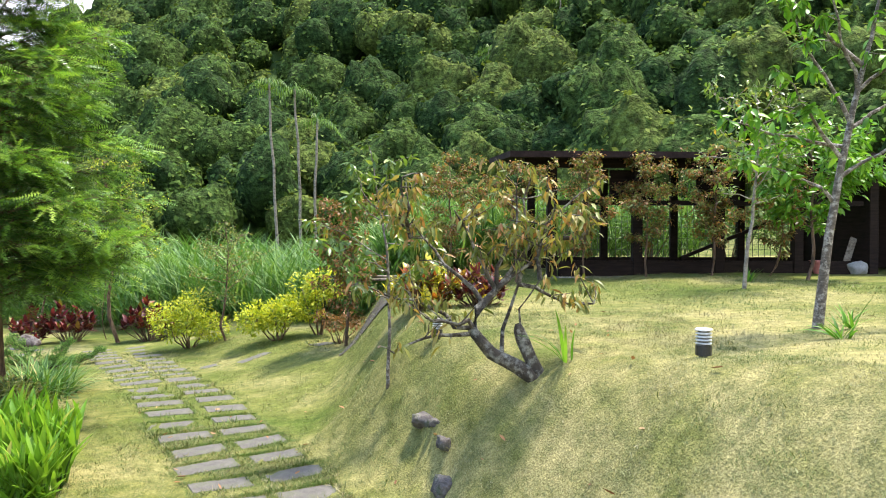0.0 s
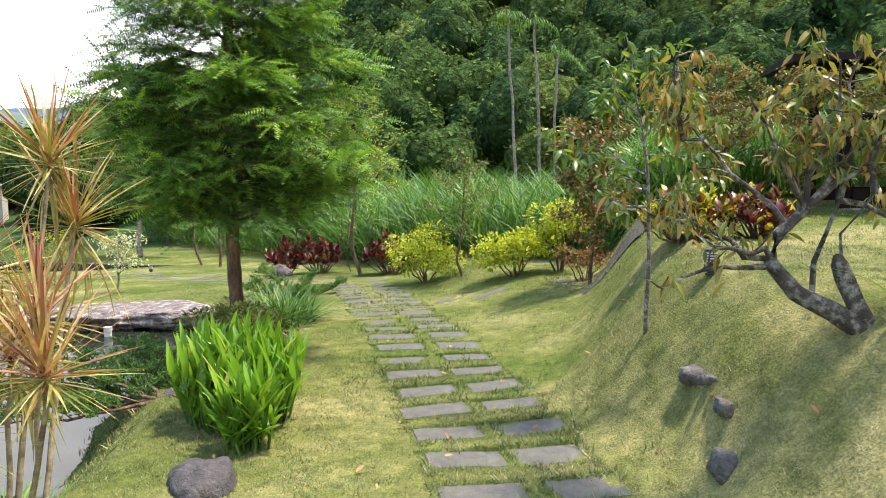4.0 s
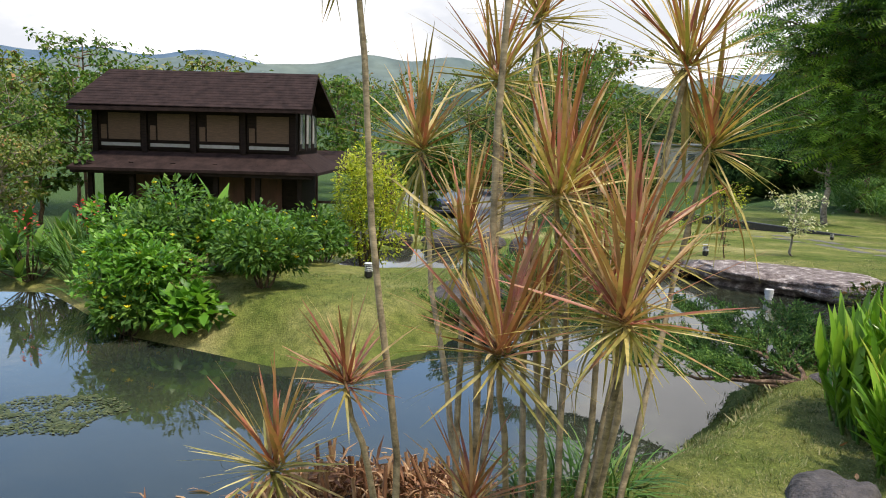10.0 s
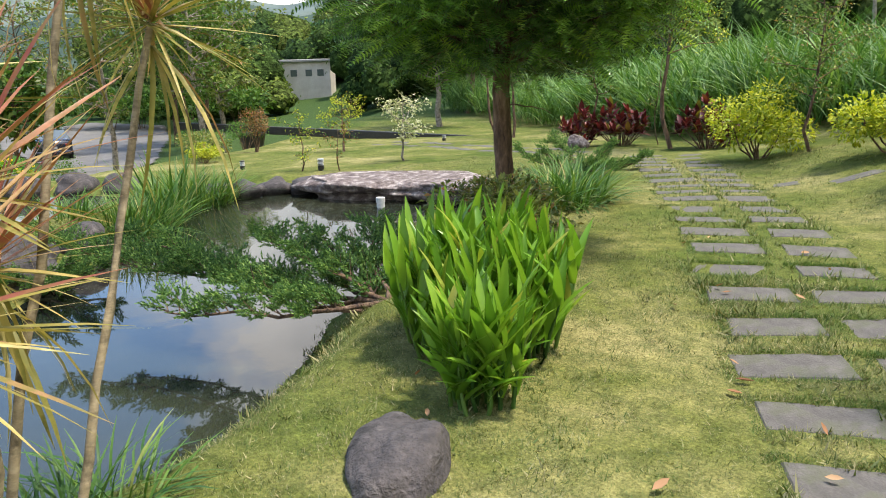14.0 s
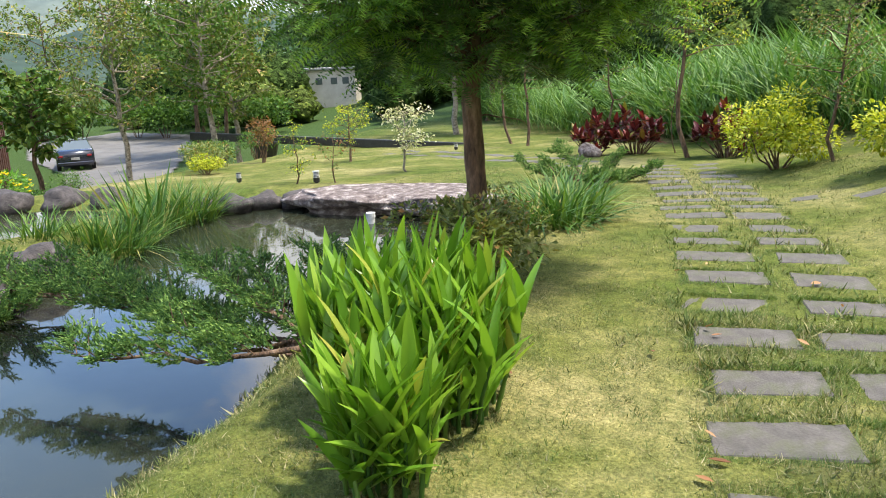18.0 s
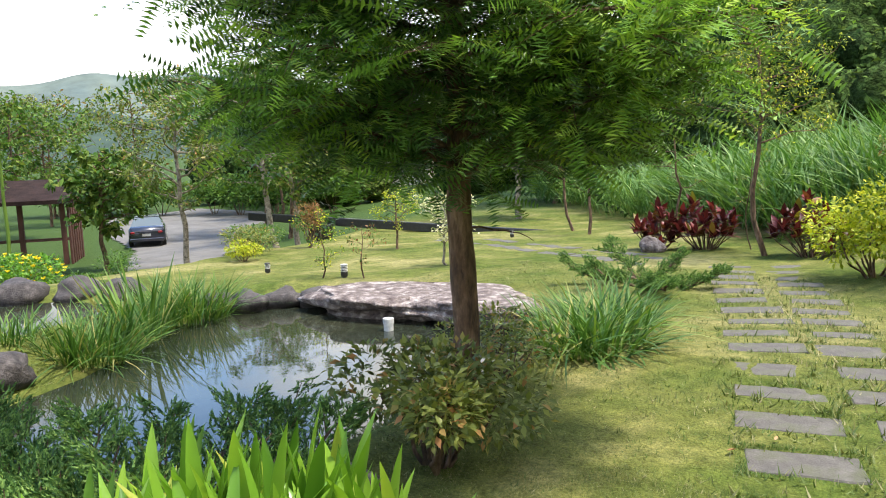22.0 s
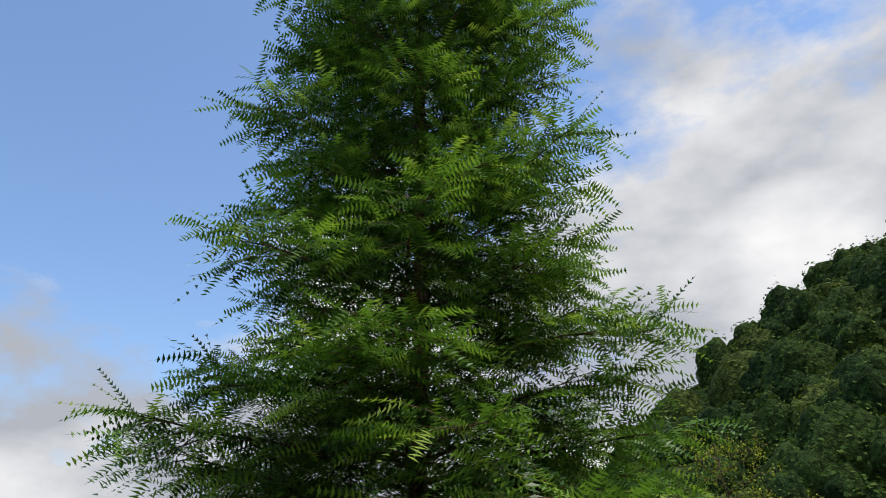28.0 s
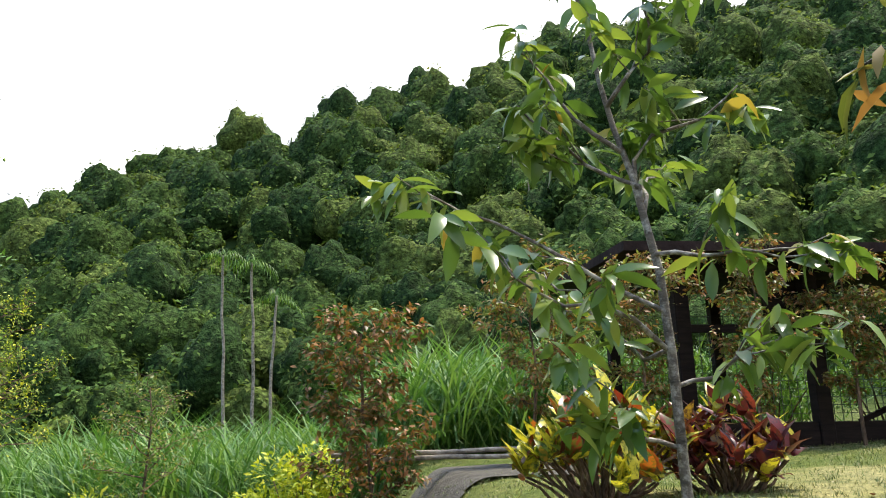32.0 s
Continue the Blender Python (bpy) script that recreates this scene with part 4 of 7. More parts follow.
def limb_tree(name, label, category, x, y, tall, rng, crown, leaf, mats, trunk_r=0.03, n_leaf=1500, limbs=9, first=0.35, lean=(0, 0), group="", bark=None, hang=0.3, z=None, twigs=5, thin=0.35):
    """A tree with a wandering tapered trunk, limbs and twigs, and leaves along the twigs.
    crown: (radius, low, high) of the leafy part; leaf: (length, width)."""
    base = z_at(x, y) - 0.03 if z is None else z
    ob = thing(name, label, category, group, (x, y, base))
    rad, low, high = crown
    top = np.array([lean[0], lean[1], tall])
    tp = wander((0, 0, 0), top, 9, 0.025 * tall ** 0.5, rng)
    wood = [tube(tp, np.linspace(trunk_r, trunk_r * 0.25, 9), 8)]
    ends = []
    for k in range(limbs):
        s = first + (0.98 - first) * (k + rng.uniform(0, 0.8)) / limbs
        i = min(7, int(s * 8))
        st = tp[i] + (tp[i + 1] - tp[i]) * (s * 8 - i)
        az = k * 2.4 + rng.normal(0, 0.4)
        hs = (st[2] - low) / max(0.1, high - low)
        reach = rad * rng.uniform(0.65, 1.05) * max(0.3, math.sin(math.pi * min(1, max(0.08, 0.15 + 0.75 * hs))))
        en = st + np.array([math.cos(az) * reach, math.sin(az) * reach, rng.uniform(0.1, 0.7) * reach])
        en[2] = min(en[2], high)
        lp = wander(st, en, 6, 0.04 * reach, rng)
        wood.append(tube(lp, np.linspace(trunk_r * 0.34, trunk_r * 0.10, 6), 5))
        ends.append((lp, reach))
        for _ in range(twigs):
            j = rng.integers(2, 6)
            dv = rng.normal(0, 1, 3)
            dv[2] = abs(dv[2]) * 0.5
            e2 = lp[j] + dv / np.linalg.norm(dv) * reach * rng.uniform(0.25, 0.6)
            t2 = wander(lp[j], e2, 4, 0.02 * reach, rng)
            wood.append(tube(t2, np.linspace(trunk_r * 0.16, trunk_r * 0.05, 4), 4))
            ends.append((t2, reach * 0.5))
    np_part("trunk", joined(wood), bark or PALE_BARK, ob, smooth=True)
    tot = sum(r for _, r in ends)
    locs, dirs = [], []
    for p, r in ends:
        m = max(3, int(n_leaf * r / tot))
        s = rng.uniform(thin, 1.0, m) * (len(p) - 1)
        i = np.minimum(s.astype(int), len(p) - 2)
        q = p[i] + (p[i + 1] - p[i]) * (s - i)[:, None]
        locs.append(q + rng.normal(0, 0.012 + 0.10 * r, (m, 3)))
        dirs.append(np.repeat([p[-1] - p[0]], m, axis=0))
    locs, dirs = np.concatenate(locs), np.concatenate(dirs)
    n = len(locs)
    yaw = np.arctan2(-dirs[:, 0], dirs[:, 1]) + rng.normal(0, 1.2, n)
    pitch = rng.normal(-hang, 0.5, n)
    mats = mats if isinstance(mats, (list, tuple)) else [mats]
    pick = rng.integers(0, len(mats), n)
    for g, m in enumerate(mats):
        sel = pick == g
        tv, tf = leaf_shape(leaf[0], leaf[1], 0.25, 0.2, 2 if 0.09 <= leaf[0] <= 0.14 else 1)
        np_part("crown", spread(tv, tf, turns(yaw[sel], pitch[sel], rng.normal(0, 0.6, sel.sum()), rng.uniform(0.6, 1.15, sel.sum())), locs[sel]), m, ob)
    return ob


def shrub(name, label, category, x, y, rx, ry, tall, n, leaf, mat, rng, group="", stems=7, z=None, flowers=None, lift=0.15, lumps=7, bark=None):
    """A shrub: stems from the ground, leaves massed in lumps with gaps between them."""
    base = z_at(x, y) - 0.03 if z is None else z
    ob = thing(name, label, category, group, (x, y, base))
    cs, rs, wood = [], [], []
    for k in range(lumps):
        a, r = k * 2.4 + rng.normal(0, 0.3), math.sqrt((k + 0.5) / lumps)
        c = np.array([rx * 0.72 * r * math.cos(a), ry * 0.72 * r * math.sin(a), tall * (lift + (0.95 - lift) * rng.uniform(0.45, 0.85) * (1 - 0.35 * r))])
        cs.append(c)
        rs.append(rng.uniform(0.3, 0.5) * (rx + ry) / 2)
    for k in range(stems):
        c = cs[k % lumps]
        wood.append(tube(wander((c[0] * 0.15, c[1] * 0.15, 0), c, 6, 0.02, rng), np.linspace(0.014, 0.004, 6) * (0.6 + 0.5 * tall), 5))
    single_stems(wood, bark or BARK, ob)
    cs, rs = np.array(cs), np.array(rs)
    pick = rng.integers(0, lumps, n)
    dv = rng.normal(0, 1, (n, 3))
    dv /= np.linalg.norm(dv, axis=1)[:, None]
    rad = rs[pick] * rng.uniform(0.45, 1.08, n) ** 0.6
    loc = cs[pick] + dv * rad[:, None] * np.array([1, 1, 0.85 * tall / (rx + ry + 0.01) * 1.2])
    loc[:, 2] = np.clip(loc[:, 2], 0.03, None)
    yaw = np.arctan2(-dv[:, 0], dv[:, 1]) + rng.normal(0, 0.8, n)
    pitch = np.arcsin(np.clip(dv[:, 2], -1, 1)) * 0.6 + rng.normal(0.15, 0.45, n)
    tv, tf = leaf_shape(leaf[0], leaf[1], 0.25, 0.25, 1)
    np_part("leaves", spread(tv, tf, turns(yaw, pitch, rng.normal(0, 0.5, n), rng.uniform(0.6, 1.2, n)), loc), mat, ob)
    if flowers:
        m, fm, size = flowers
        pk = rng.integers(0, n, m)
        fl = cs[pick[pk]] + dv[pk] * (rs[pick[pk]] * 1.08)[:, None] * np.array([1, 1, 0.85 * tall / (rx + ry + 0.01) * 1.2])
        fl[:, 2] = np.clip(fl[:, 2], 0.1, None)
        tv, tf = leaf_shape(size, size * 0.8, 0.2, -0.2, 1)
        for i in range(m):
            petals = [spread(tv, tf, turns(np.full(1, j * 1.2566) + yaw[pk[i]], np.full(1, 0.5), np.zeros(1), rng.uniform(0.7, 1.1, 1)), fl[i:i + 1]) for j in range(5)]
            np_part("flower", joined(petals), fm, ob, "open flower")
    return ob


# ---------- the big fir by the pond ----------
def fir_spray(pairs, step, needle, sweep, taper):
    """A flat twig with two ranks of narrow needles, all in one piece."""
    v, f = [], []
    for k in range(pairs):
        y, s = k * step, k / pairs
        ln = needle * (1 - taper * s ** 1.6) * (0.75 + 0.25 * min(1.0, 4 * s + 0.3))
        up = 0.007 if k % 2 else -0.004
        sag = -0.10 * y * y / (pairs * step)
        b = len(v)
        v += [(0, y, sag), (0, y + step * 0.6, sag), (-ln * 0.9, y + step * 0.3 + ln * sweep, sag + up), (ln * 0.9, y + step * 0.2 + ln * sweep, sag - up), (0.0022, y + step * 0.7, sag - 0.001)]
        f += [(b, b + 1, b + 2), (b, b + 3, b + 1)]
        if k < pairs - 1:
            f.append((b + 1, b + 4, b + 5))
    b = len(v)
    v.append((0, pairs * step + needle * 0.6, -0.10 * pairs * step))
    f.append((b - 5, b - 4, b))
    return np.array(v, float), np.array(f, int)


def fir_limb(st, az, reach, rise, droop, rng):
    """Points of one limb: up from the trunk, then levelling out and drooping."""
    q = np.linspace(0, 1, 10)
    bend = az + 0.25 * rng.normal() * q ** 2
    p = np.stack([np.cos(bend) * q * reach, np.sin(bend) * q * reach, reach * (rise * q - droop * q ** 2.2)], -1)
    return p + np.asarray(st) + np.cumsum(rng.normal(0, 0.008, (10, 3)), axis=0)


def big_fir(x, y):
    rng = np.random.default_rng(21)
    tall = 9.4
    ob = thing("fir_tree", "tall dark green fir with feathery drooping sprays by the pond", "tree", at=(x, y, z_at(x, y) - 0.05))
    tp = wander((0, 0, 0), (0.06, 0.1, tall), 16, 0.022, rng)
    tp[0, 2] = -0.05
    girth = np.interp(np.linspace(0, tall, 16), [0, 0.3, 1.5, 4.0, tall], [0.088, 0.074, 0.066, 0.045, 0.008])
    q = np.linspace(0, 15, 110)
    fine = np.stack([np.interp(q, np.arange(16), tp[:, c]) for c in range(3)], -1)
    bark_v, bark_f = tube(fine, np.interp(q, np.arange(16), girth), 18)
    bark_v = bark_v + rng.normal(0, 0.0035, bark_v.shape) * (1, 1, 0.3)
    trunk = np_part("trunk", (bark_v, bark_f), BARK, ob, "rough red-brown bark", smooth=True)
    boughs, old, tips, leads = [], [], [], []

    def on_trunk(h):
        return np.array([np.interp(h, tp[:, 2], tp[:, 0]), np.interp(h, tp[:, 2], tp[:, 1]), h])

    def put(where, p, d, size, roll=0.5):
        where.append((*p, *d, size, rng.normal(0, roll)))

    n_limb = 150
    for k in range(n_limb):
        h = 1.4 + (tall - 1.7) * (k / n_limb) ** 1.3
        az = k * 2.39996 + rng.normal(0, 0.25)
        most = float(np.interp(h, [1.2, 1.7, 2.3, 2.9, 3.6, 4.8, 6.0, 7.6, 9.4], [1.05, 1.35, 1.4, 1.2, 1.06, 0.95, 0.82, 0.5, 0.12]))
        reach = most * (rng.uniform(0.72, 1.0) if k % 7 else 1.12)
        rise = rng.uniform(0.28, 0.5) if h < 2.2 else rng.uniform(0.25, 0.5)
        droop = rng.uniform(0.1, 0.3) if h < 3.0 else rng.uniform(0.02, 0.25)
        lp = fir_limb(on_trunk(h), az, reach, rise, droop, rng)
        r0 = 0.017 * (1 - 0.75 * h / tall) + 0.003
        boughs.append(tube(lp, np.linspace(r0, 0.0035, 10), 6))
        m = int(8 + reach * 12)
        for q in range(m):  # side branches, in the plane of the limb
            s = 0.10 + 0.90 * (q + rng.uniform(0, 0.6)) / m
            i = min(8, int(s * 9))
            p0 = lp[i] + (lp[i + 1] - lp[i]) * (s * 9 - i)
            side = -1 if q % 2 else 1
            a2 = az + side * rng.uniform(0.55, 1.1)
            l2 = reach * rng.uniform(0.24, 0.42) * (1.15 - 0.75 * s) + 0.10
            lift = rng.uniform(-0.45, 0.4)
            d2 = np.array([math.cos(a2), math.sin(a2), lift])
            mid = p0 + d2 * l2 * 0.55
            e2 = p0 + d2 * l2 + np.array([0, 0, -0.07 * l2])
            boughs.append(tube(np.array([p0, mid, e2]), (0.0045, 0.003, 0.0015), 3))
            cnt = int(3 + l2 * 17)
            for g in range(cnt):
                w = (g + 0.6) / cnt
                p = (p0 + (mid - p0) * w * 2) if w < 0.5 else (mid + (e2 - mid) * (w * 2 - 1))
                turn = (0.95 if g % 2 else -0.95) * (1.05 - 0.5 * w)
                a3 = a2 + turn + rng.normal(0, 0.18)
                outer = s > 0.55 or w > 0.7
                put(tips if outer and rng.uniform() < 0.62 else old, p, (math.cos(a3), math.sin(a3), rng.normal(-0.12, 0.34)), rng.uniform(0.8, 1.2) * (0.8 + 0.5 * l2))
            put(tips if s > 0.4 else old, e2, (math.cos(a2), math.sin(a2), lift - 0.25 + rng.normal(0, 0.12)), rng.uniform(0.8, 1.15))
        end = lp[-1] - lp[-2]
        end /= np.linalg.norm(end)
        put(tips, lp[-1], end, 1.1)
        put(tips, lp[-2], end + rng.normal(0, 0.25, 3), 1.0)
        if h > 1.9:  # long thin leaders that stand up from the limb ends
            for g in range(3 if k % 3 else 5):
                a4, up = az + rng.normal(0, 0.6), rng.uniform(0.45, 1.5)
                j = rng.integers(7, 10)
                put(leads, lp[j], (math.cos(a4), math.sin(a4), up), rng.uniform(0.7, 1.35), 1.2)
    for j in range(5):  # dead twigs low on the trunk
        h, a = rng.uniform(1.0, 2.2), rng.uniform(0, 6.28)
        boughs.append(tube(fir_limb(on_trunk(h), a, rng.uniform(0.3, 0.6), 0.1, 0.3, rng), np.linspace(0.007, 0.002, 10), 4))
    tagged(np_part("branch_mass", joined(boughs), BARK, ob, "red-brown branches and twigs", smooth=True), kind="stuff")
    for name, label, rows, mat, shape in (("crown", "older dark green needle sprays", old, FIR, (9, 0.024, 0.046, 0.16, 0.45)), ("crown", "fresh bright green needle sprays", tips, FIR_TIP, (9, 0.0245, 0.047, 0.2, 0.5)), ("leader_mass", "thin upright leading shoots", leads, FIR, (13, 0.024, 0.022, 0.9, 0.5))):
        q = np.array(rows)
        d = q[:, 3:6] / np.linalg.norm(q[:, 3:6], axis=1)[:, None]
        tv, tf = fir_spray(*shape)
        vf = spread(tv, tf, turns(np.arctan2(-d[:, 0], d[:, 1]), np.arcsin(d[:, 2]), q[:, 7], q[:, 6]), q[:, :3])
        tagged(np_part(name, vf, mat, ob, label), kind="stuff" if name == "leader_mass" else "")
    return trunk


big_fir(-4.76, 8.17)


# ---------- cordyline stand on the near bank ----------
def age_of(n):
    """0 for the outermost leaf of a rosette, 1 for the innermost, in the order in which rosette() joins them."""
    return np.concatenate([np.arange(g, n, 3) for g in range(3)]) / max(1, n - 1)


def cordyline():
    rng = np.random.default_rng(5)
    ob = thing("cordyline", "stand of tall cordyline stems with straw and pink strap-leaved heads", "plant", at=(0, 0, 0))
    heads = [  # head place, foot, leaves, length, crimson
        ((-3.28, 2.82, 2.36), (-3.10, 3.05), 52, 0.52, 0), ((-3.05, 3.30, 2.95), (-3.02, 3.22), 44, 0.5, 0), ((-3.92, 3.95, 2.12), (-3.05, 3.42), 60, 0.52, 0), ((-3.10, 4.12, 1.86), (-2.90, 3.64), 64, 0.6, 0),
        ((-3.16, 4.32, 1.55), (-2.86, 3.66), 62, 0.6, 0), ((-3.55, 3.55, 1.80), (-3.04, 3.3), 56, 0.56, 0), ((-2.96, 3.47, 1.38), (-2.95, 3.5), 66, 0.56, 0), ((-3.3, 3.3, 1.17), (-3.05, 3.25), 58, 0.52, 0),
        ((-3.84, 3.34, 1.51), (-3.1, 3.2), 56, 0.54, 0), ((-2.51, 3.44, 1.04), (-2.90, 3.56), 66, 0.56, 1), ((-2.79, 3.18, 0.89), (-2.98, 3.36), 66, 0.56, 1), ((-3.17, 2.8, 0.72), (-3.12, 3.05), 44, 0.36, 2),
        ((-3.29, 2.58, 0.40), (-3.12, 3.0), 52, 0.46, 0), ((-2.81, 3.11, 0.40), (-2.98, 3.2), 38, 0.38, 2), ((-3.0, 3.75, 1.0), (-2.92, 3.6), 54, 0.5, 1), ((-3.25, 3.75, 1.35), (-2.96, 3.5), 54, 0.52, 1),
        ((-2.45, 3.6, 0.02), (-2.46, 3.62), 22, 0.26, 2), ((-3.3, 3.62, 0.9), (-2.98, 3.48), 50, 0.5, 1), ((-2.72, 3.62, 1.22), (-2.9, 3.6), 50, 0.5, 1)]
    for k, (hd, ft, n, ln, red) in enumerate(heads):
        z0 = z_at(*ft) - 0.05
        p = wander((ft[0] + rng.normal(0, 0.04), ft[1] + rng.normal(0, 0.04), z0), hd, 10, 0.012, rng)
        if hd[2] - z0 < 1.0 and red != 2:
            p[:, 2] -= 0.1 * np.sin(np.linspace(0, np.pi, 10))
        r = np.linspace(0.0140, 0.0095, 10)
        r[1::2] *= 1.08
        np_part("stem", tube(p, r, 8), CORD_STEM, ob, "ringed tan stem", smooth=True)
        v, f = rosette(int(n * 1.5), ln * 0.82, 0.0145 if red != 2 else 0.013, rng, up=(-0.5, 1.42), droop=0.10, seg=4, base_spread=0.012, sizes=(0.72, 1.12))
        v[:, 2] += 0.0
        if k in (9, 10, 12, 13):  # the heads passed nearest: every leaf by itself
            head = np_part("leaf_head", (p[-3:].mean(axis=0) + np.array([(0, 0, 0), (0.01, 0, 0.05), (0, 0.01, 0.05)]), np.array([(0, 1, 2)])), STRAP, ob, ("straw-coloured strap leaves", "pink-striped strap leaves", "crimson strap leaves")[red])
            for q in range(len(v) // 15):
                fresh = age_of(len(v) // 15)[q] > (0.62, 0.4, 0.2)[red]
                np_part("leaf", (v[q * 15:q * 15 + 15] + np.array(hd), f[:16]), (STRAP_RED if red else STRAP_PINK) if fresh else STRAP, head, smooth=True)
            continue
        young = age_of(len(v) // 15) > (0.62, 0.4, 0.2)[red]
        for sel, mat, label in ((~young, STRAP, "straw-coloured outer strap leaves"), (young, STRAP_RED if red else STRAP_PINK, "reddish upright inner leaves")):
            np_part("leaf_head", (v.reshape(-1, 15, 3)[sel].reshape(-1, 3) + np.array(hd), f.reshape(-1, 16, 3)[:sel.sum()].reshape(-1, 3)), mat, ob, label, smooth=True)
        if red != 2:  # a skirt of withered hanging leaves
            tv, tf = blade_shape(ln * 0.85, 0.017, 4, 0.35, 0.3)
            m = 9
            sk = spread(tv, tf, turns(rng.uniform(0, 6.28, m), rng.uniform(-1.25, -0.6, m), rng.normal(0, 0.3, m), rng.uniform(0.7, 1.1, m)), np.repeat([np.array(hd) - (0, 0, 0.05)], m, axis=0))
            np_part("dry_leaf", sk, STRAP, ob, "withered hanging leaves", smooth=True)


cordyline()


# ---------- broad-leaved ginger clump ----------
def ginger(x, y, n, r, label, tall=1.0, seed=3):
    rng = np.random.default_rng(seed)
    ob = thing("ginger_plant", label, "plant", "ginger clumps", (x, y, z_at(x, y) - 0.03))
    st, lv, loc, yaws, pits, szs = [], [], [], [], [], []
    for k in range(n):
        a, q = k * 2.4, r * math.sqrt((k + 0.5) / n)
        p0 = np.array([q * math.cos(a), q * math.sin(a), 0])
        h = tall * rng.uniform(0.5, 0.78) * (1 - 0.25 * (q / r) ** 2)
        p1 = p0 * (1.0 + 0.45 * h) + np.array([rng.normal(0, 0.04), rng.normal(0, 0.04), h])
        st.append(tube(wander(p0, p1, 5, 0.006, rng), np.linspace(0.011, 0.005, 5), 5))
        for j in range(8):
            s = 0.28 + 0.72 * j / 7
            loc.append(p0 + (p1 - p0) * s)
            yaws.append(j * math.pi + a + rng.normal(0, 0.5))
            pits.append(0.72 + 0.62 * s + rng.normal(0, 0.13))
            szs.append(rng.uniform(0.8, 1.15) * (0.8 + 0.2 * s))
    single_stems(st, RUSH, ob)
    loc, yaws, pits, szs = np.array(loc), np.array(yaws), np.array(pits), np.array(szs)
    shapes = [blade_shape(0.31, 0.052, 5, q, 0.42) for q in (0.05, 0.1, 0.18, 0.3)]
    order = np.argsort(-(loc[:, 0] * 0.6 - loc[:, 1] * 0.6 + loc[:, 2]))
    single_leaves("leaf", shapes, turns(yaws, pits, rng.normal(0, 0.3, len(loc)), szs)[order], loc[order], GINGER, ob)
    return ob


ginger(-3.40, 6.14, 130, 0.38, "dense clump of tall broad-leaved ginger by the path", 0.74)
ginger(-2.99, 5.58, 24, 0.15, "low front tuft of bright green ginger", 0.56, 9)


# ---------- wooded hill ----------
def facing(out, size, rng):
    """Rotation matrices that turn a leaf's face outwards."""
    zc = out / (np.linalg.norm(out, axis=1)[:, None] + 1e-9)
    t = rng.normal(0, 1, zc.shape)
    yc = t - zc * (t * zc).sum(axis=1)[:, None]
    yc /= np.linalg.norm(yc, axis=1)[:, None] + 1e-9
    return np.stack([np.cross(yc, zc), yc, zc], -1) * np.reshape(size, (-1, 1, 1))


# inner crown bodies, painted darker than the leaf cards as shade between them
CROWN_BODY = [solid_mat("crown_shade_" + n, [(0.36, tuple(0.4 * c for c in a)), (0.5, a), (0.64, tuple(1.9 * c for c in a))], 2.4, 0.95, 1.0, 5.0, 0.4, spec=0.05) for n, a in (("dark", (0.026, 0.052, 0.015)), ("mid", (0.042, 0.074, 0.018)), ("pale", (0.07, 0.10, 0.024)))]


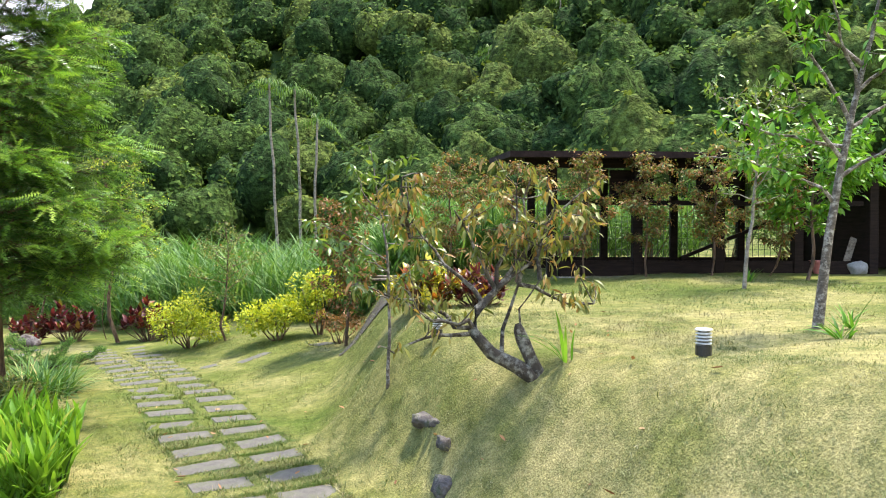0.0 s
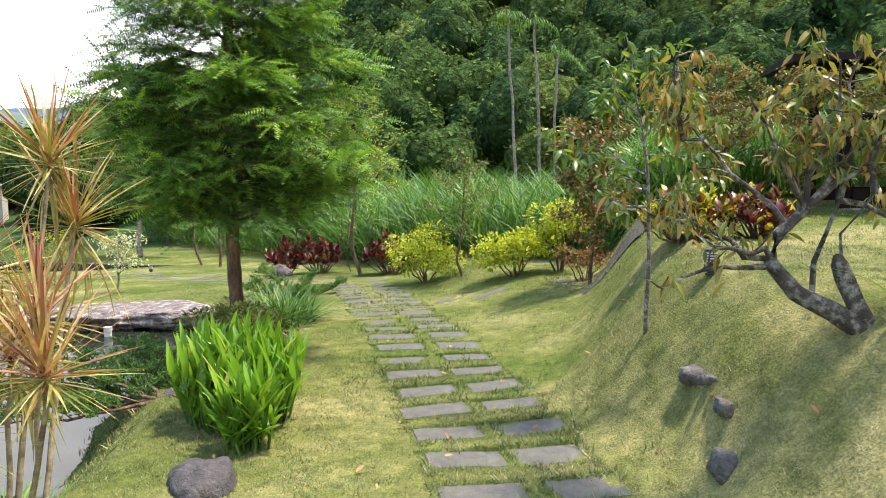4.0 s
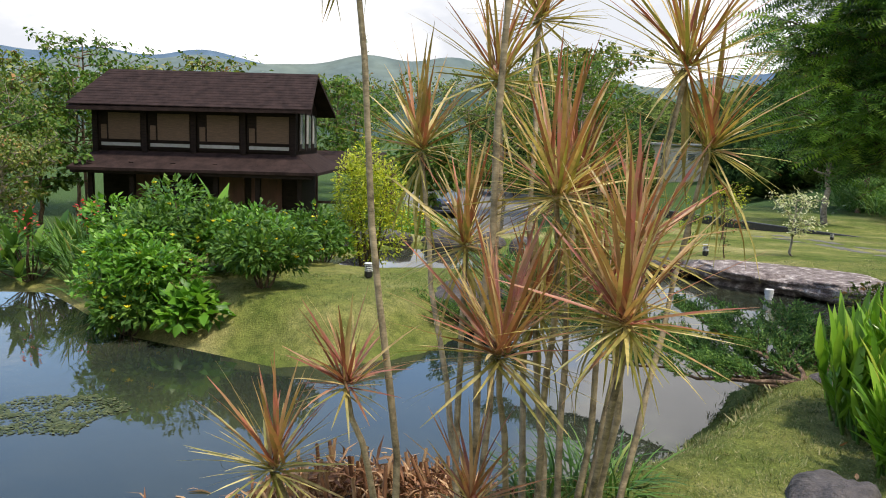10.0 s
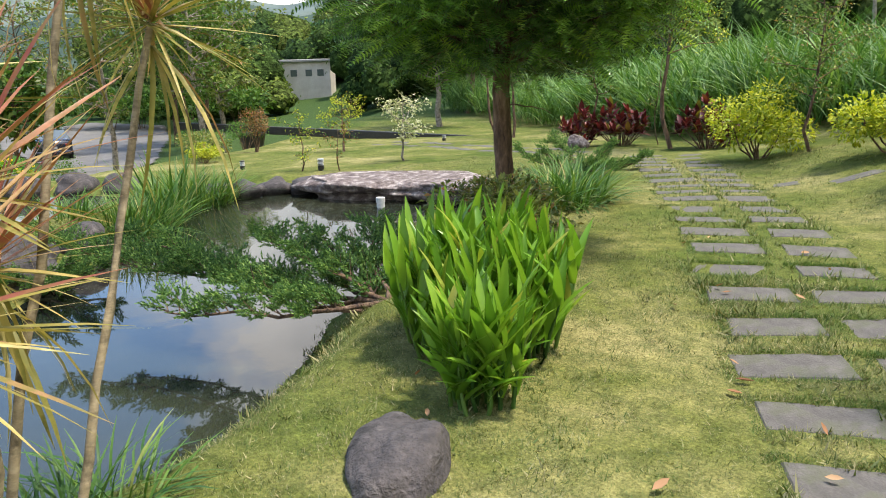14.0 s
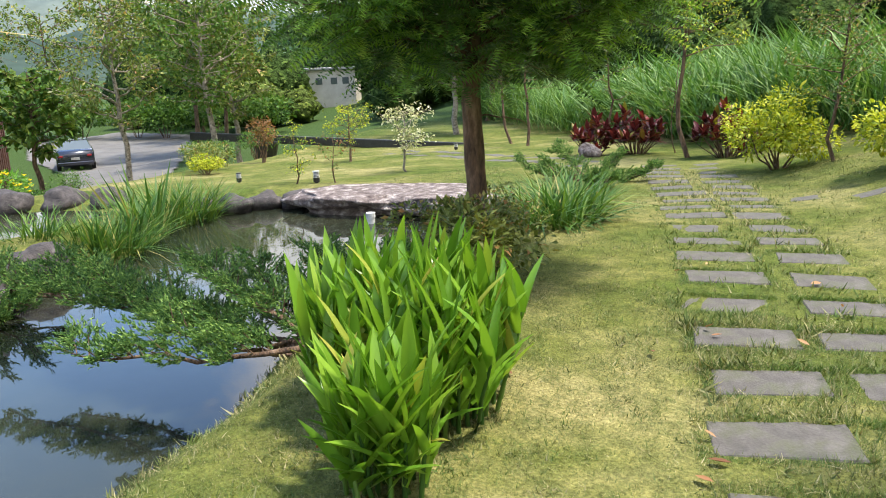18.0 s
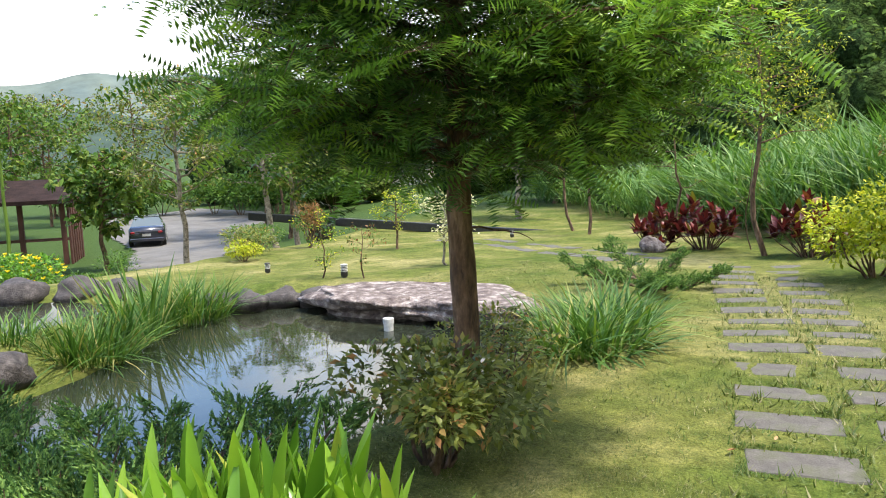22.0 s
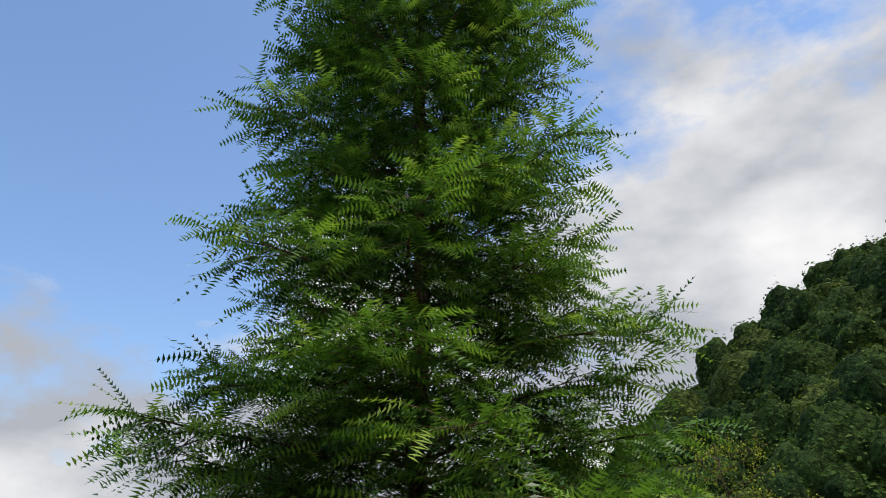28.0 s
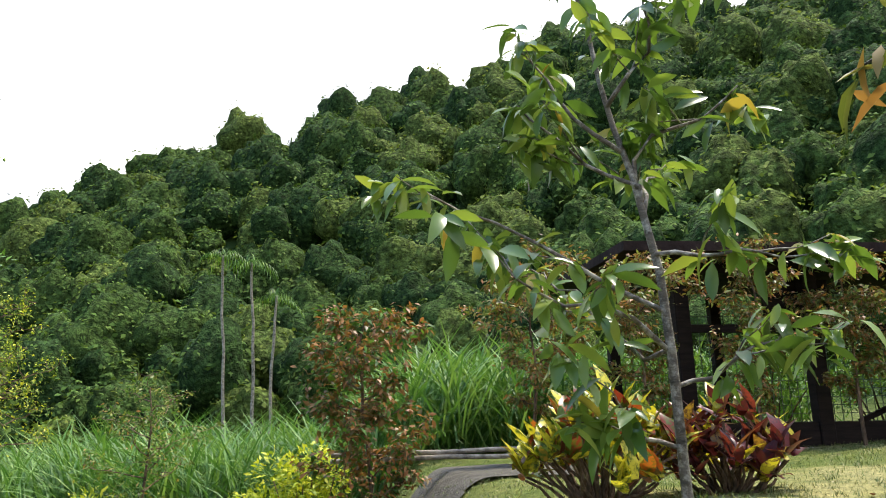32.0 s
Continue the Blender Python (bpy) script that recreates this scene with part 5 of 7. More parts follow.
def hill_forest():
    rng = np.random.default_rng(11)
    n, m = 1400, 175
    az = np.radians(rng.uniform(-48, 64, n * 3))
    r = 25 + 84 * rng.uniform(0, 1, n * 3) ** 0.8
    x, y = -1 - np.sin(az) * r, 4 + np.cos(az) * r
    near = np.interp(np.degrees(az), [-60, -20, 10, 30, 60], [22, 25, 41, 38, 62])
    keep = (r > near) & (hillside(x, y) > 0.15) & ~((np.abs(np.degrees(az) - 49.3) < 2.8) & (r < 84))  # a gap towards the cabin
    x, y, r = x[keep][:n], y[keep][:n], r[keep][:n]
    n = len(x)
    z = height(x, y)
    size = rng.uniform(1.0, 2.7, n) * (0.72 + r / 110)
    tall = size * rng.uniform(0.8, 1.5, n)
    lobes = rng.normal(0, 1, (n, 15, 3))
    lobes[..., 2] = np.abs(lobes[..., 2]) * 1.1 - 0.35
    lobes /= np.linalg.norm(lobes, axis=2)[..., None]
    depth = rng.uniform(0.75, 1.0, (n, 15))

    def billow(way):
        """Radius of a crown along each way: rounded lobes with dark clefts between them."""
        lean = np.einsum("nka,nja->nkj", way, lobes)
        return 0.62 + 0.40 * (depth[:, None] * np.exp(-(1 - lean) / 0.075)).max(axis=2)

    centre, half = np.stack([x, y, z + tall * 0.62], -1)[:, None], np.stack([size, size, tall], -1)[:, None]
    dv = rng.normal(0, 1, (n, m, 3))
    dv[..., 2] = np.abs(dv[..., 2]) * 1.15 - 0.3
    dv /= np.linalg.norm(dv, axis=2)[..., None]
    loc = (centre + dv * (billow(dv) * rng.normal(1.0, 0.05, (n, m)))[..., None] * half).reshape(-1, 3)
    dv = dv.reshape(-1, 3)
    k = len(loc)
    tv = np.array([(0, -0.5, 0), (0.34, 0.05, 0.12), (0, 0.6, -0.1), (-0.34, 0.0, 0.12)])
    sz = np.repeat(0.26 + 0.0034 * r, m) * rng.uniform(0.45, 1.0, k)
    vf = spread(tv, np.array([(0, 1, 2, 3)]), facing(dv + np.array([0, 0, 0.35]) + rng.normal(0, 0.42, (k, 3)), sz, rng), loc)
    tint = rng.uniform(0, 1, n)
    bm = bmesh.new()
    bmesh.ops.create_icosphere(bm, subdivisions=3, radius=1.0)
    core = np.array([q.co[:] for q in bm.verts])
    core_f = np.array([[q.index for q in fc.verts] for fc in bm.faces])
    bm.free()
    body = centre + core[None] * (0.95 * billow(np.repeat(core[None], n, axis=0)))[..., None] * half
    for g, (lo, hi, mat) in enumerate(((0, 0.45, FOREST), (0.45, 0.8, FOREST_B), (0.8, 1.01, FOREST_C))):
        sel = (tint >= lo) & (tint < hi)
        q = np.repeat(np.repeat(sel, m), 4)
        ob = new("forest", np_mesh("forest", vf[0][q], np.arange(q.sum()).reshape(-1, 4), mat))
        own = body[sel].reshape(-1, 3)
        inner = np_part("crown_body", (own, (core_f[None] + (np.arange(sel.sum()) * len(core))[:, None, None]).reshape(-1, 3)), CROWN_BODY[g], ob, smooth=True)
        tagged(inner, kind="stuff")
        tagged(ob, ("dense dark green subtropical forest covering the steep hill", "mid-green tree crowns on the wooded hill", "lighter yellow-green tree crowns on the wooded hill")[g], "forest", kind="stuff")


hill_forest()


# ---------- tall cane grass behind the beds ----------
def cane_field():
    rng = np.random.default_rng(13)
    n = 7600
    s = rng.uniform(0, 1, n) ** 1.5
    line = np.array([(-24, 31), (-17, 26.5), (-11.5, 22.5), (-8, 19.2), (-5, 17.4), (-3, 15.6), (-1.2, 14.6), (0.2, 15.2), (2.2, 16.8), (6, 17.6)])
    i = np.minimum((s * 9).astype(int), 8)
    p = line[i] + (line[i + 1] - line[i]) * (s * 9 - i)[:, None]
    deep = rng.uniform(0, 5.0, n)
    x, y = p[:, 0] + deep * 0.15 + rng.normal(0, 0.3, n), p[:, 1] + deep
    tv, tf = blade_shape(1.35, 0.036, 3, 0.5, 0.3)
    out = []
    z = height(x, y)
    for k in range(3):
        yaw, pitch = rng.uniform(0, 6.28, n), rng.uniform(0.75, 1.5, n)
        hh = rng.uniform(0.0, 0.75, n)
        out.append(spread(tv, tf, turns(yaw, pitch, rng.normal(0, 0.4, n), rng.uniform(0.6, 1.1, n) * (1 + 0.7 * np.clip((y - 17) / 8, 0, 1) * (x > -13))), np.stack([x, y, z + hh], -1)))
    ob = new("cane_grass", np_mesh("cane_grass", *joined(out), CANE))
    tagged(ob, "thick field of tall arching green cane grass", "grass", kind="stuff")


cane_field()

# ---------- plum tree on the lawn ----------
def plum_tree(x, y):
    rng = np.random.default_rng(31)
    ob = thing("plum_tree", "leaning gnarled plum tree with sparse olive leaves", "tree", at=(x, y, z_at(x, y) - 0.05))
    wood, ends = [], []
    stem = [(0, 0, 0), (-0.16, 0, 0.10), (-0.34, 0.02, 0.19), (-0.48, 0.0, 0.36), (-0.44, 0.02, 0.52), (-0.30, 0.05, 0.66)]
    wood.append(tube(np.array(stem), (0.066, 0.056, 0.05, 0.042, 0.035, 0.026), 9))
    stub = [(0.02, 0, 0.0), (-0.04, 0.02, 0.14), (-0.10, 0.03, 0.28), (-0.13, 0.03, 0.36), (-0.14, 0.03, 0.41)]
    wood.append(tube(np.array(stub), (0.066, 0.05, 0.052, 0.044, 0.022), 9))
    wood.append(tube(np.array([(-0.12, 0.03, 0.38), (-0.13, 0.04, 0.52), (-0.06, 0.0, 0.62), (0.02, 0.0, 0.74)]), (0.010, 0.008, 0.007, 0.006), 6))
    wood.append(tube(np.array([(-0.26, 0.04, 0.18), (-0.25, 0.08, 0.36), (-0.19, 0.1, 0.52), (-0.13, 0.1, 0.7)]), (0.018, 0.015, 0.012, 0.010), 7))
    limbs = [((-0.46, 0.0, 0.34), (-1.05, -0.15, 0.22)), ((-0.46, 0.0, 0.38), (-1.15, 0.1, 0.62)), ((-0.40, 0.02, 0.56), (-0.95, 0.25, 1.05)), ((-0.30, 0.05, 0.66), (-0.62, -0.2, 1.25)), ((-0.30, 0.05, 0.66), (-0.15, 0.1, 1.45)),
             ((-0.30, 0.05, 0.66), (0.18, 0.0, 1.05)), ((0.02, 0.0, 0.74), (0.14, 0.05, 1.3)), ((-0.13, 0.1, 0.7), (0.45, 0.15, 0.55)), ((-0.13, 0.1, 0.7), (-0.02, 0.3, 1.5)),
             ((-0.95, 0.25, 1.05), (-1.15, 0.35, 1.35)), ((-0.46, 0.0, 0.36), (-0.85, -0.3, 0.5)), ((-0.3, 0.05, 0.66), (0.3, 0.2, 1.35)), ((0.18, 0.0, 1.05), (0.42, -0.1, 1.2)), ((-0.95, 0.25, 1.05), (-1.0, 0.0, 1.5))]
    for a, b in limbs:
        p = wander(a, b, 7, 0.028, rng)
        wood.append(tube(p, np.linspace(0.02, 0.006, 7), 6))
        ends.append(p)
        for _ in range(6):
            j = rng.integers(2, 7)
            dv = rng.normal(0, 1, 3)
            dv[2] = abs(dv[2]) * 0.8
            q = wander(p[j], p[j] + dv / np.linalg.norm(dv) * rng.uniform(0.15, 0.4), 4, 0.012, rng)
            wood.append(tube(q, (0.006, 0.005, 0.004, 0.002), 4))
            ends.append(q)
    np_part("trunk", joined(wood), DARK_BARK, ob, "dark mossy twisted trunk and branches", smooth=True)
    loc = []
    for p in ends:
        m = 15
        s = rng.uniform(0.4, 1, m) * (len(p) - 1)
        i = np.minimum(s.astype(int), len(p) - 2)
        loc.append(p[i] + (p[i + 1] - p[i]) * (s - i)[:, None] + rng.normal(0, 0.025, (m, 3)))
    loc = np.concatenate(loc)
    keep = (loc[:, 2] > 0.55) | (rng.uniform(0, 1, len(loc)) < 0.2)
    loc = loc[keep]
    n = len(loc)
    tv, tf = leaf_shape(0.105, 0.028, 0.35, 0.3, 2)
    np_part("crown", spread(tv, tf, turns(rng.uniform(0, 6.28, n), rng.normal(-0.7, 0.45, n), rng.normal(0, 0.5, n), rng.uniform(0.6, 1.15, n)), loc), PLUM, ob, "drooping olive and bronze leaves")


plum_tree(0.70, 5.76)

# ---------- slender trees about the lawn ----------
G = np.random.default_rng
def big_leaved_tree(label, trunk, limbs, girth, leaf, n_leaf, mat, seed, spread_out=0.10, singles=260):
    """A slender tree with set trunk and limbs; large leaves droop in loose tufts from its twigs. Trunk and limbs in world places."""
    rng = np.random.default_rng(seed)
    o = np.array(trunk[0], float)
    ob = thing("young_tree", label, "tree", at=tuple(o))
    tp = np.array(trunk, float) - o
    q = np.linspace(0, 1, 14) * (len(tp) - 1)
    tp = np.stack([np.interp(q, np.arange(len(tp)), tp[:, c]) for c in range(3)], -1) + np.vstack([np.zeros(3), rng.normal(0, 0.004, (13, 3))])
    np_part("trunk", tube(tp, np.linspace(girth, girth * 0.22, 14), 9), SAPLING_BARK, ob, "pale ringed bark", smooth=True)
    ends = [tp[9:]]
    for a, b in limbs:
        a, b = np.array(a) - o, np.array(b) - o
        p = wander(a, b, 7, 0.018, rng)
        limb = np_part("branch", tube(p, np.linspace(girth * 0.42, girth * 0.14, 7), 6), SAPLING_BARK, ob, smooth=True)
        ends.append(p)
        for _ in range(3):
            j = rng.integers(2, 7)
            dv = rng.normal(0, 1, 3) + (b - a) / np.linalg.norm(b - a)
            dv[2] = abs(dv[2]) * 0.6
            t2 = wander(p[j], p[j] + dv / np.linalg.norm(dv) * rng.uniform(0.12, 0.28), 5, 0.008, rng)
            np_part("twig", tube(t2, np.linspace(girth * 0.15, girth * 0.07, 5), 4), SAPLING_BARK, limb, smooth=True)
            ends.append(t2)
    locs, yaws = [], []
    for k in range(n_leaf):
        p = ends[k % len(ends)]
        s = (1 - 0.75 * rng.uniform(0, 1) ** 1.7) * (len(p) - 1)
        i = min(len(p) - 2, int(s))
        locs.append(p[i] + (p[i + 1] - p[i]) * (s - i) + rng.normal(0, spread_out * 0.12, 3))
        yaws.append(rng.uniform(0, 2 * math.pi))
    n = len(locs)
    shapes = [leaf_shape(leaf[0], leaf[1], f, d, 3) for f, d in ((0.35, 0.25), (0.2, 0.45), (0.5, 0.1), (0.3, 0.6))]
    single_leaves("leaf", shapes, turns(np.array(yaws), rng.normal(-0.45, 0.5, n), rng.normal(0, 0.5, n), rng.uniform(0.55, 1.2, n)), np.array(locs), mat, ob, singles)
    return ob


big_leaved_tree("slender young tree with pale ringed trunk and large drooping leaves", [(-0.50, 7.06, 0.60), (-0.49, 7.05, 1.0), (-0.48, 7.05, 1.32), (-0.51, 7.04, 1.86), (-0.54, 7.05, 2.08), (-0.60, 7.10, 2.38), (-0.64, 7.12, 2.68), (-0.68, 7.14, 2.86)],
                [((-0.51, 7.04, 1.80), (-1.12, 7.10, 2.14)), ((-0.51, 7.04, 1.70), (-0.92, 6.9, 1.86)), ((-0.54, 7.05, 2.1), (-0.86, 7.1, 2.40)), ((-0.57, 7.08, 2.25), (-0.82, 7.2, 2.62)), ((-0.52, 7.04, 1.95), (-0.22, 6.95, 1.92)), ((-0.50, 7.05, 1.6), (-0.25, 6.95, 1.72)),
                 ((-0.55, 7.06, 2.15), (-0.26, 7.0, 2.42)), ((-0.6, 7.1, 2.4), (-0.5, 7.0, 2.72)), ((-0.49, 7.05, 1.45), (-0.66, 6.92, 1.55)), ((-0.54, 7.05, 2.05), (-0.4, 7.35, 2.3)), ((-0.5, 7.05, 1.7), (-0.75, 7.35, 1.95))], 0.018, (0.105, 0.036), 640, YOUNG, 41)
big_leaved_tree("young tree with pale speckled trunk and fresh green drooping leaves", [(3.06, 6.34, 1.22), (3.09, 6.34, 1.6), (3.16, 6.33, 2.1), (3.25, 6.32, 2.7), (3.36, 6.32, 3.2), (3.44, 6.3, 3.6), (3.55, 6.28, 4.1)],
                [((3.24, 6.32, 2.65), (2.75, 6.1, 3.2)), ((3.3, 6.32, 2.95), (2.85, 6.3, 3.75)), ((3.36, 6.32, 3.2), (3.0, 6.1, 4.0)), ((3.22, 6.32, 2.5), (3.8, 6.2, 2.85)), ((3.3, 6.32, 2.9), (3.95, 6.4, 3.2)), ((3.4, 6.3, 3.4), (2.6, 6.2, 4.0)), ((3.18, 6.33, 2.3), (2.7, 6.45, 2.6)), ((3.26, 6.32, 2.75), (2.45, 6.4, 2.95)), ((3.36, 6.32, 3.2), (3.9, 6.0, 3.7))], 0.047, (0.12, 0.046), 620, BRIGHT, 42, singles=140)
limb_tree("young_tree", "young tree with thin pale trunk before the shed", "tree", 3.82, 9.84, 2.5, G(43), (0.85, 1.1, 2.6), (0.09, 0.035), YOUNG, 0.03, 900, 12, 0.45, (0.12, 0.0), bark=PALE_BARK, hang=0.4)
limb_tree("broadleaf_shrub", "bright green broad-leaved small tree by the shed", "tree", 5.3, 11.3, 2.0, G(44), (0.95, 0.8, 2.2), (0.14, 0.052), BRIGHT, 0.03, 3200, 18, 0.35, bark=BARK, hang=0.3)
limb_tree("bronze_tree", "small tree with bronze-red young foliage", "tree", -1.45, 11.6, 2.15, G(45), (0.62, 0.5, 2.4), (0.075, 0.034), [RUST, RUST, GREEN], 0.026, 5200, 22, 0.2, bark=BARK, twigs=7)
for k, (x, y, t) in enumerate([(0.1, 12.35, 2.05), (1.15, 12.3, 1.9), (2.25, 12.3, 2.0), (3.25, 12.4, 1.95), (4.25, 12.3, 2.0), (5.2, 12.4, 1.8)]):
    limb_tree("bronze_shrub", "clipped bronze-leaved shrub on a thin stem before the shed", "shrub", x, y, t, G(50 + k), (0.54, 0.5, 2.1), (0.066, 0.03), [RUST, AZALEA], 0.02, 4200, 16, 0.2, group="bronze shrubs by the shed", bark=BARK, twigs=6)
limb_tree("olive_tree", "small tree with thin trunk and sparse olive leaves", "tree", -4.0, 14.3, 2.1, G(60), (0.75, 0.6, 2.2), (0.06, 0.026), [GREEN, AZALEA], 0.026, 2200, 16, 0.3, bark=BARK)
limb_tree("slender_tree", "slender yellow-green tree at the end of the path", "tree", -6.95, 16.6, 4.0, G(61), (1.2, 1.4, 4.1), (0.06, 0.028), [FAR_LEAF, FAR_LEAF, YELLOW], 0.045, 5200, 20, 0.42, (-0.3, 0.0), bark=BARK)
limb_tree("sapling", "thin bare-stemmed sapling before the cane grass", "tree", -7.5, 17.3, 2.0, G(62), (0.4, 0.6, 2.0), (0.05, 0.02), YOUNG, 0.012, 260, 9, 0.3, bark=BARK)
limb_tree("sapling", "thin-stemmed sapling before the cane grass", "tree", -9.6, 18.4, 2.6, G(63), (0.6, 0.9, 2.6), (0.06, 0.03), YOUNG, 0.03, 500, 9, 0.35, bark=BARK)
limb_tree("sapling", "thin-stemmed sapling on the far lawn", "tree", -12.6, 19.8, 3.2, G(64), (0.8, 1.2, 3.2), (0.07, 0.035), GREEN, 0.04, 700, 9, 0.4, bark=BARK)
limb_tree("sapling", "leaning thin-stemmed sapling on the far lawn", "tree", -14.0, 21.0, 3.4, G(65), (0.9, 1.2, 3.4), (0.07, 0.035), GREEN, 0.04, 700, 9, 0.4, (-0.5, 0), bark=BARK)
limb_tree("cream_shrub", "small rounded tree with cream variegated leaves", "tree", -10.7, 13.55, 1.05, G(66), (0.52, 0.35, 1.15), (0.07, 0.032), CREAM, 0.024, 900, 12, 0.35, bark=PALE_BARK, hang=0.1)
limb_tree("golden_shrub", "small golden-leaved tree on the far lawn", "tree", -14.6, 15.7, 1.25, G(67), (0.55, 0.5, 1.35), (0.06, 0.03), YELLOW, 0.03, 900, 11, 0.35, bark=BARK, hang=0.1)
limb_tree("small_shrub", "thin upright shrub beside a garden lamp", "shrub", -11.15, 11.5, 0.95, G(68), (0.42, 0.25, 1.0), (0.05, 0.022), [GREEN, YELLOW], 0.014, 520, 10, 0.15, bark=BARK)
limb_tree("small_shrub", "thin upright shrub on the far lawn", "shrub", -10.6, 11.85, 0.8, G(69), (0.3, 0.3, 0.85), (0.05, 0.022), [GREEN, RUST], 0.012, 260, 8, 0.2, bark=BARK)
for k, (x, y) in enumerate([(2.95, 5.7), (3.3, 6.3), (4.35, 11.0), (0.92, 5.72)]):
    clump("lawn_weed", "small fresh green shoot in the lawn", "weed", x, y, 14 if k < 3 else 6, 0.3 if k < 3 else 0.5, 0.03, BRIGHT, G(80 + k), 0.05, (0.6, 1.45), 0.4, "shoots in the lawn")

# ---------- coloured shrubs at the end of the path ----------
def leaf_bush(name, label, x, y, n_head, r, tall, leaf, mat, seed, group, per=13, up=(0.1, 1.35)):
    """A bush of upright stems, each with a tuft of large leaves."""
    rng = np.random.default_rng(seed)
    ob = thing(name, label, "shrub", group, (x, y, z_at(x, y) - 0.03))
    wood, lv = [], []
    for k in range(n_head):
        a, q = k * 2.4, r * math.sqrt((k + 0.4) / n_head)
        h = tall * (1 - 0.45 * (q / r) ** 2) * rng.uniform(0.22, 0.95)
        hd = np.array([q * math.cos(a), q * math.sin(a), h])
        wood.append(tube(wander((hd[0] * 0.3, hd[1] * 0.3, 0), hd, 5, 0.01, rng), np.linspace(0.012, 0.006, 5), 5))
        v, f = rosette(per, leaf[0], leaf[1], rng, up, 0.25, seg=3, base_spread=0.02, sizes=(0.6, 1.1))
        lv.append((v + hd, f))
    single_stems(wood, BARK, ob)
    for v, f in lv:
        if name == "croton":  # seen close by, leaf by leaf
            for q in range(len(v) // 12):
                np_part("leaf", (v[q * 12:q * 12 + 12], f[:12]), mat, ob, smooth=True)
        else:
            np_part("leaf_tuft", (v, f), mat, ob, smooth=True)
    return ob


leaf_bush("red_shrub", "dark red cordyline bush before the cane grass", -8.2, 17.1, 26, 0.5, 0.9, (0.25, 0.105), RED_LEAF, 71, "dark red bushes")
leaf_bush("red_shrub", "dark red cordyline bush above a pale stone", -8.95, 16.8, 20, 0.4, 0.8, (0.23, 0.10), RED_LEAF, 72, "dark red bushes")
leaf_bush("red_shrub", "dark red cordyline bush beside a slender tree", -6.3, 16.7, 28, 0.55, 0.85, (0.25, 0.105), RED_LEAF, 73, "dark red bushes")
rock("pale_stone", -8.75, 16.35, z_at(-8.75, 16.35) + 0.1, 0.22, 0.14, 0.16, 10, 77, PALE_ROCK, "small pale stone under red bushes")
leaf_bush("croton", "yellow, red and green croton bush on the lawn", -0.22, 8.9, 44, 0.40, 0.52, (0.18, 0.085), CROTON, 74, "croton bushes", 9, (0.5, 1.35))
leaf_bush("croton", "dark red and yellow croton bush on the lawn", 0.42, 8.9, 34, 0.30, 0.46, (0.17, 0.078), CROTON_B, 75, "croton bushes", 9, (0.4, 1.3))
shrub("golden_bush", "golden-yellow leafy bush beside the path", "shrub", -4.75, 14.5, 0.78, 0.65, 1.2, 3400, (0.075, 0.034), YELLOW, G(76), "golden bushes", 8, lift=0.02, lumps=11)
shrub("golden_bush", "golden-yellow spreading bush on the bank", "shrub", -2.75, 13.0, 0.8, 0.55, 1.0, 3200, (0.075, 0.034), YELLOW, G(77), "golden bushes", 8, lift=0.02, lumps=10)
shrub("golden_bush", "golden-yellow bush high on the bank", "shrub", -2.1, 13.1, 0.5, 0.45, 1.15, 1500, (0.075, 0.034), YELLOW, G(78), "golden bushes", 6, lift=0.45)
shrub("green_bush", "low dark green bush on the bank", "shrub", -1.6, 12.2, 0.5, 0.4, 0.7, 900, (0.06, 0.026), RUST, G(79), "", 6)

# ---------- round the fir ----------
shrub("azalea", "low bronze-green azalea round the fir trunk", "shrub", -4.34, 7.62, 0.66, 0.5, 0.74, 3300, (0.058, 0.027), AZALEA, G(90), "azaleas", 16)
shrub("azalea", "low bronze-green azalea on the bank", "shrub", -5.2, 8.9, 0.55, 0.5, 0.55, 1700, (0.045, 0.02), AZALEA, G(91), "azaleas", 12)
clump("daylily", "arching bright green daylily tuft on the bank", "plant", -5.25, 10.0, 420, 0.56, 0.02, RUSH, G(92), 0.42, (0.6, 1.5), 1.0, "daylilies")
clump("daylily", "arching bright green daylily tuft near the fir", "plant", -5.75, 11.0, 320, 0.54, 0.02, RUSH, G(93), 0.42, (0.6, 1.5), 1.0, "daylilies")
clump("daylily", "low green daylily tuft at the water's edge", "plant", -3.6, 4.2, 110, 0.34, 0.014, RUSH, G(94), 0.22, (0.4, 1.5), 0.6, "daylilies")
clump("daylily", "low green daylily tuft at the water's edge", "plant", -3.6, 3.95, 90, 0.3, 0.014, RUSH, G(95), 0.2, (0.4, 1.5), 0.6, "daylilies")
clump("rush", "dense dark green rush tuft in the pond margin", "plant", -9.85, 7.75, 620, 0.66, 0.018, RUSH, G(96), 0.5, (0.6, 1.5), 0.8, "pond rushes", z=WATER - 0.02)
clump("iris", "tall pale green iris leaves in the pond margin", "plant", -10.3, 8.5, 70, 0.95, 0.042, RUSH, G(97), 0.28, (0.75, 1.5), 0.2, "pond irises", z=WATER - 0.02)
clump("rush", "dense bright green rush tuft in the pond margin", "plant", -10.9, 9.3, 560, 0.7, 0.018, RUSH, G(98), 0.5, (0.6, 1.5), 0.8, "pond rushes", z=WATER - 0.02)
clump("rush", "low green rush tuft behind the island rock", "plant", -10.1, 7.1, 160, 0.4, 0.016, RUSH, G(99), 0.4, (0.5, 1.5), 0.5, "pond rushes")


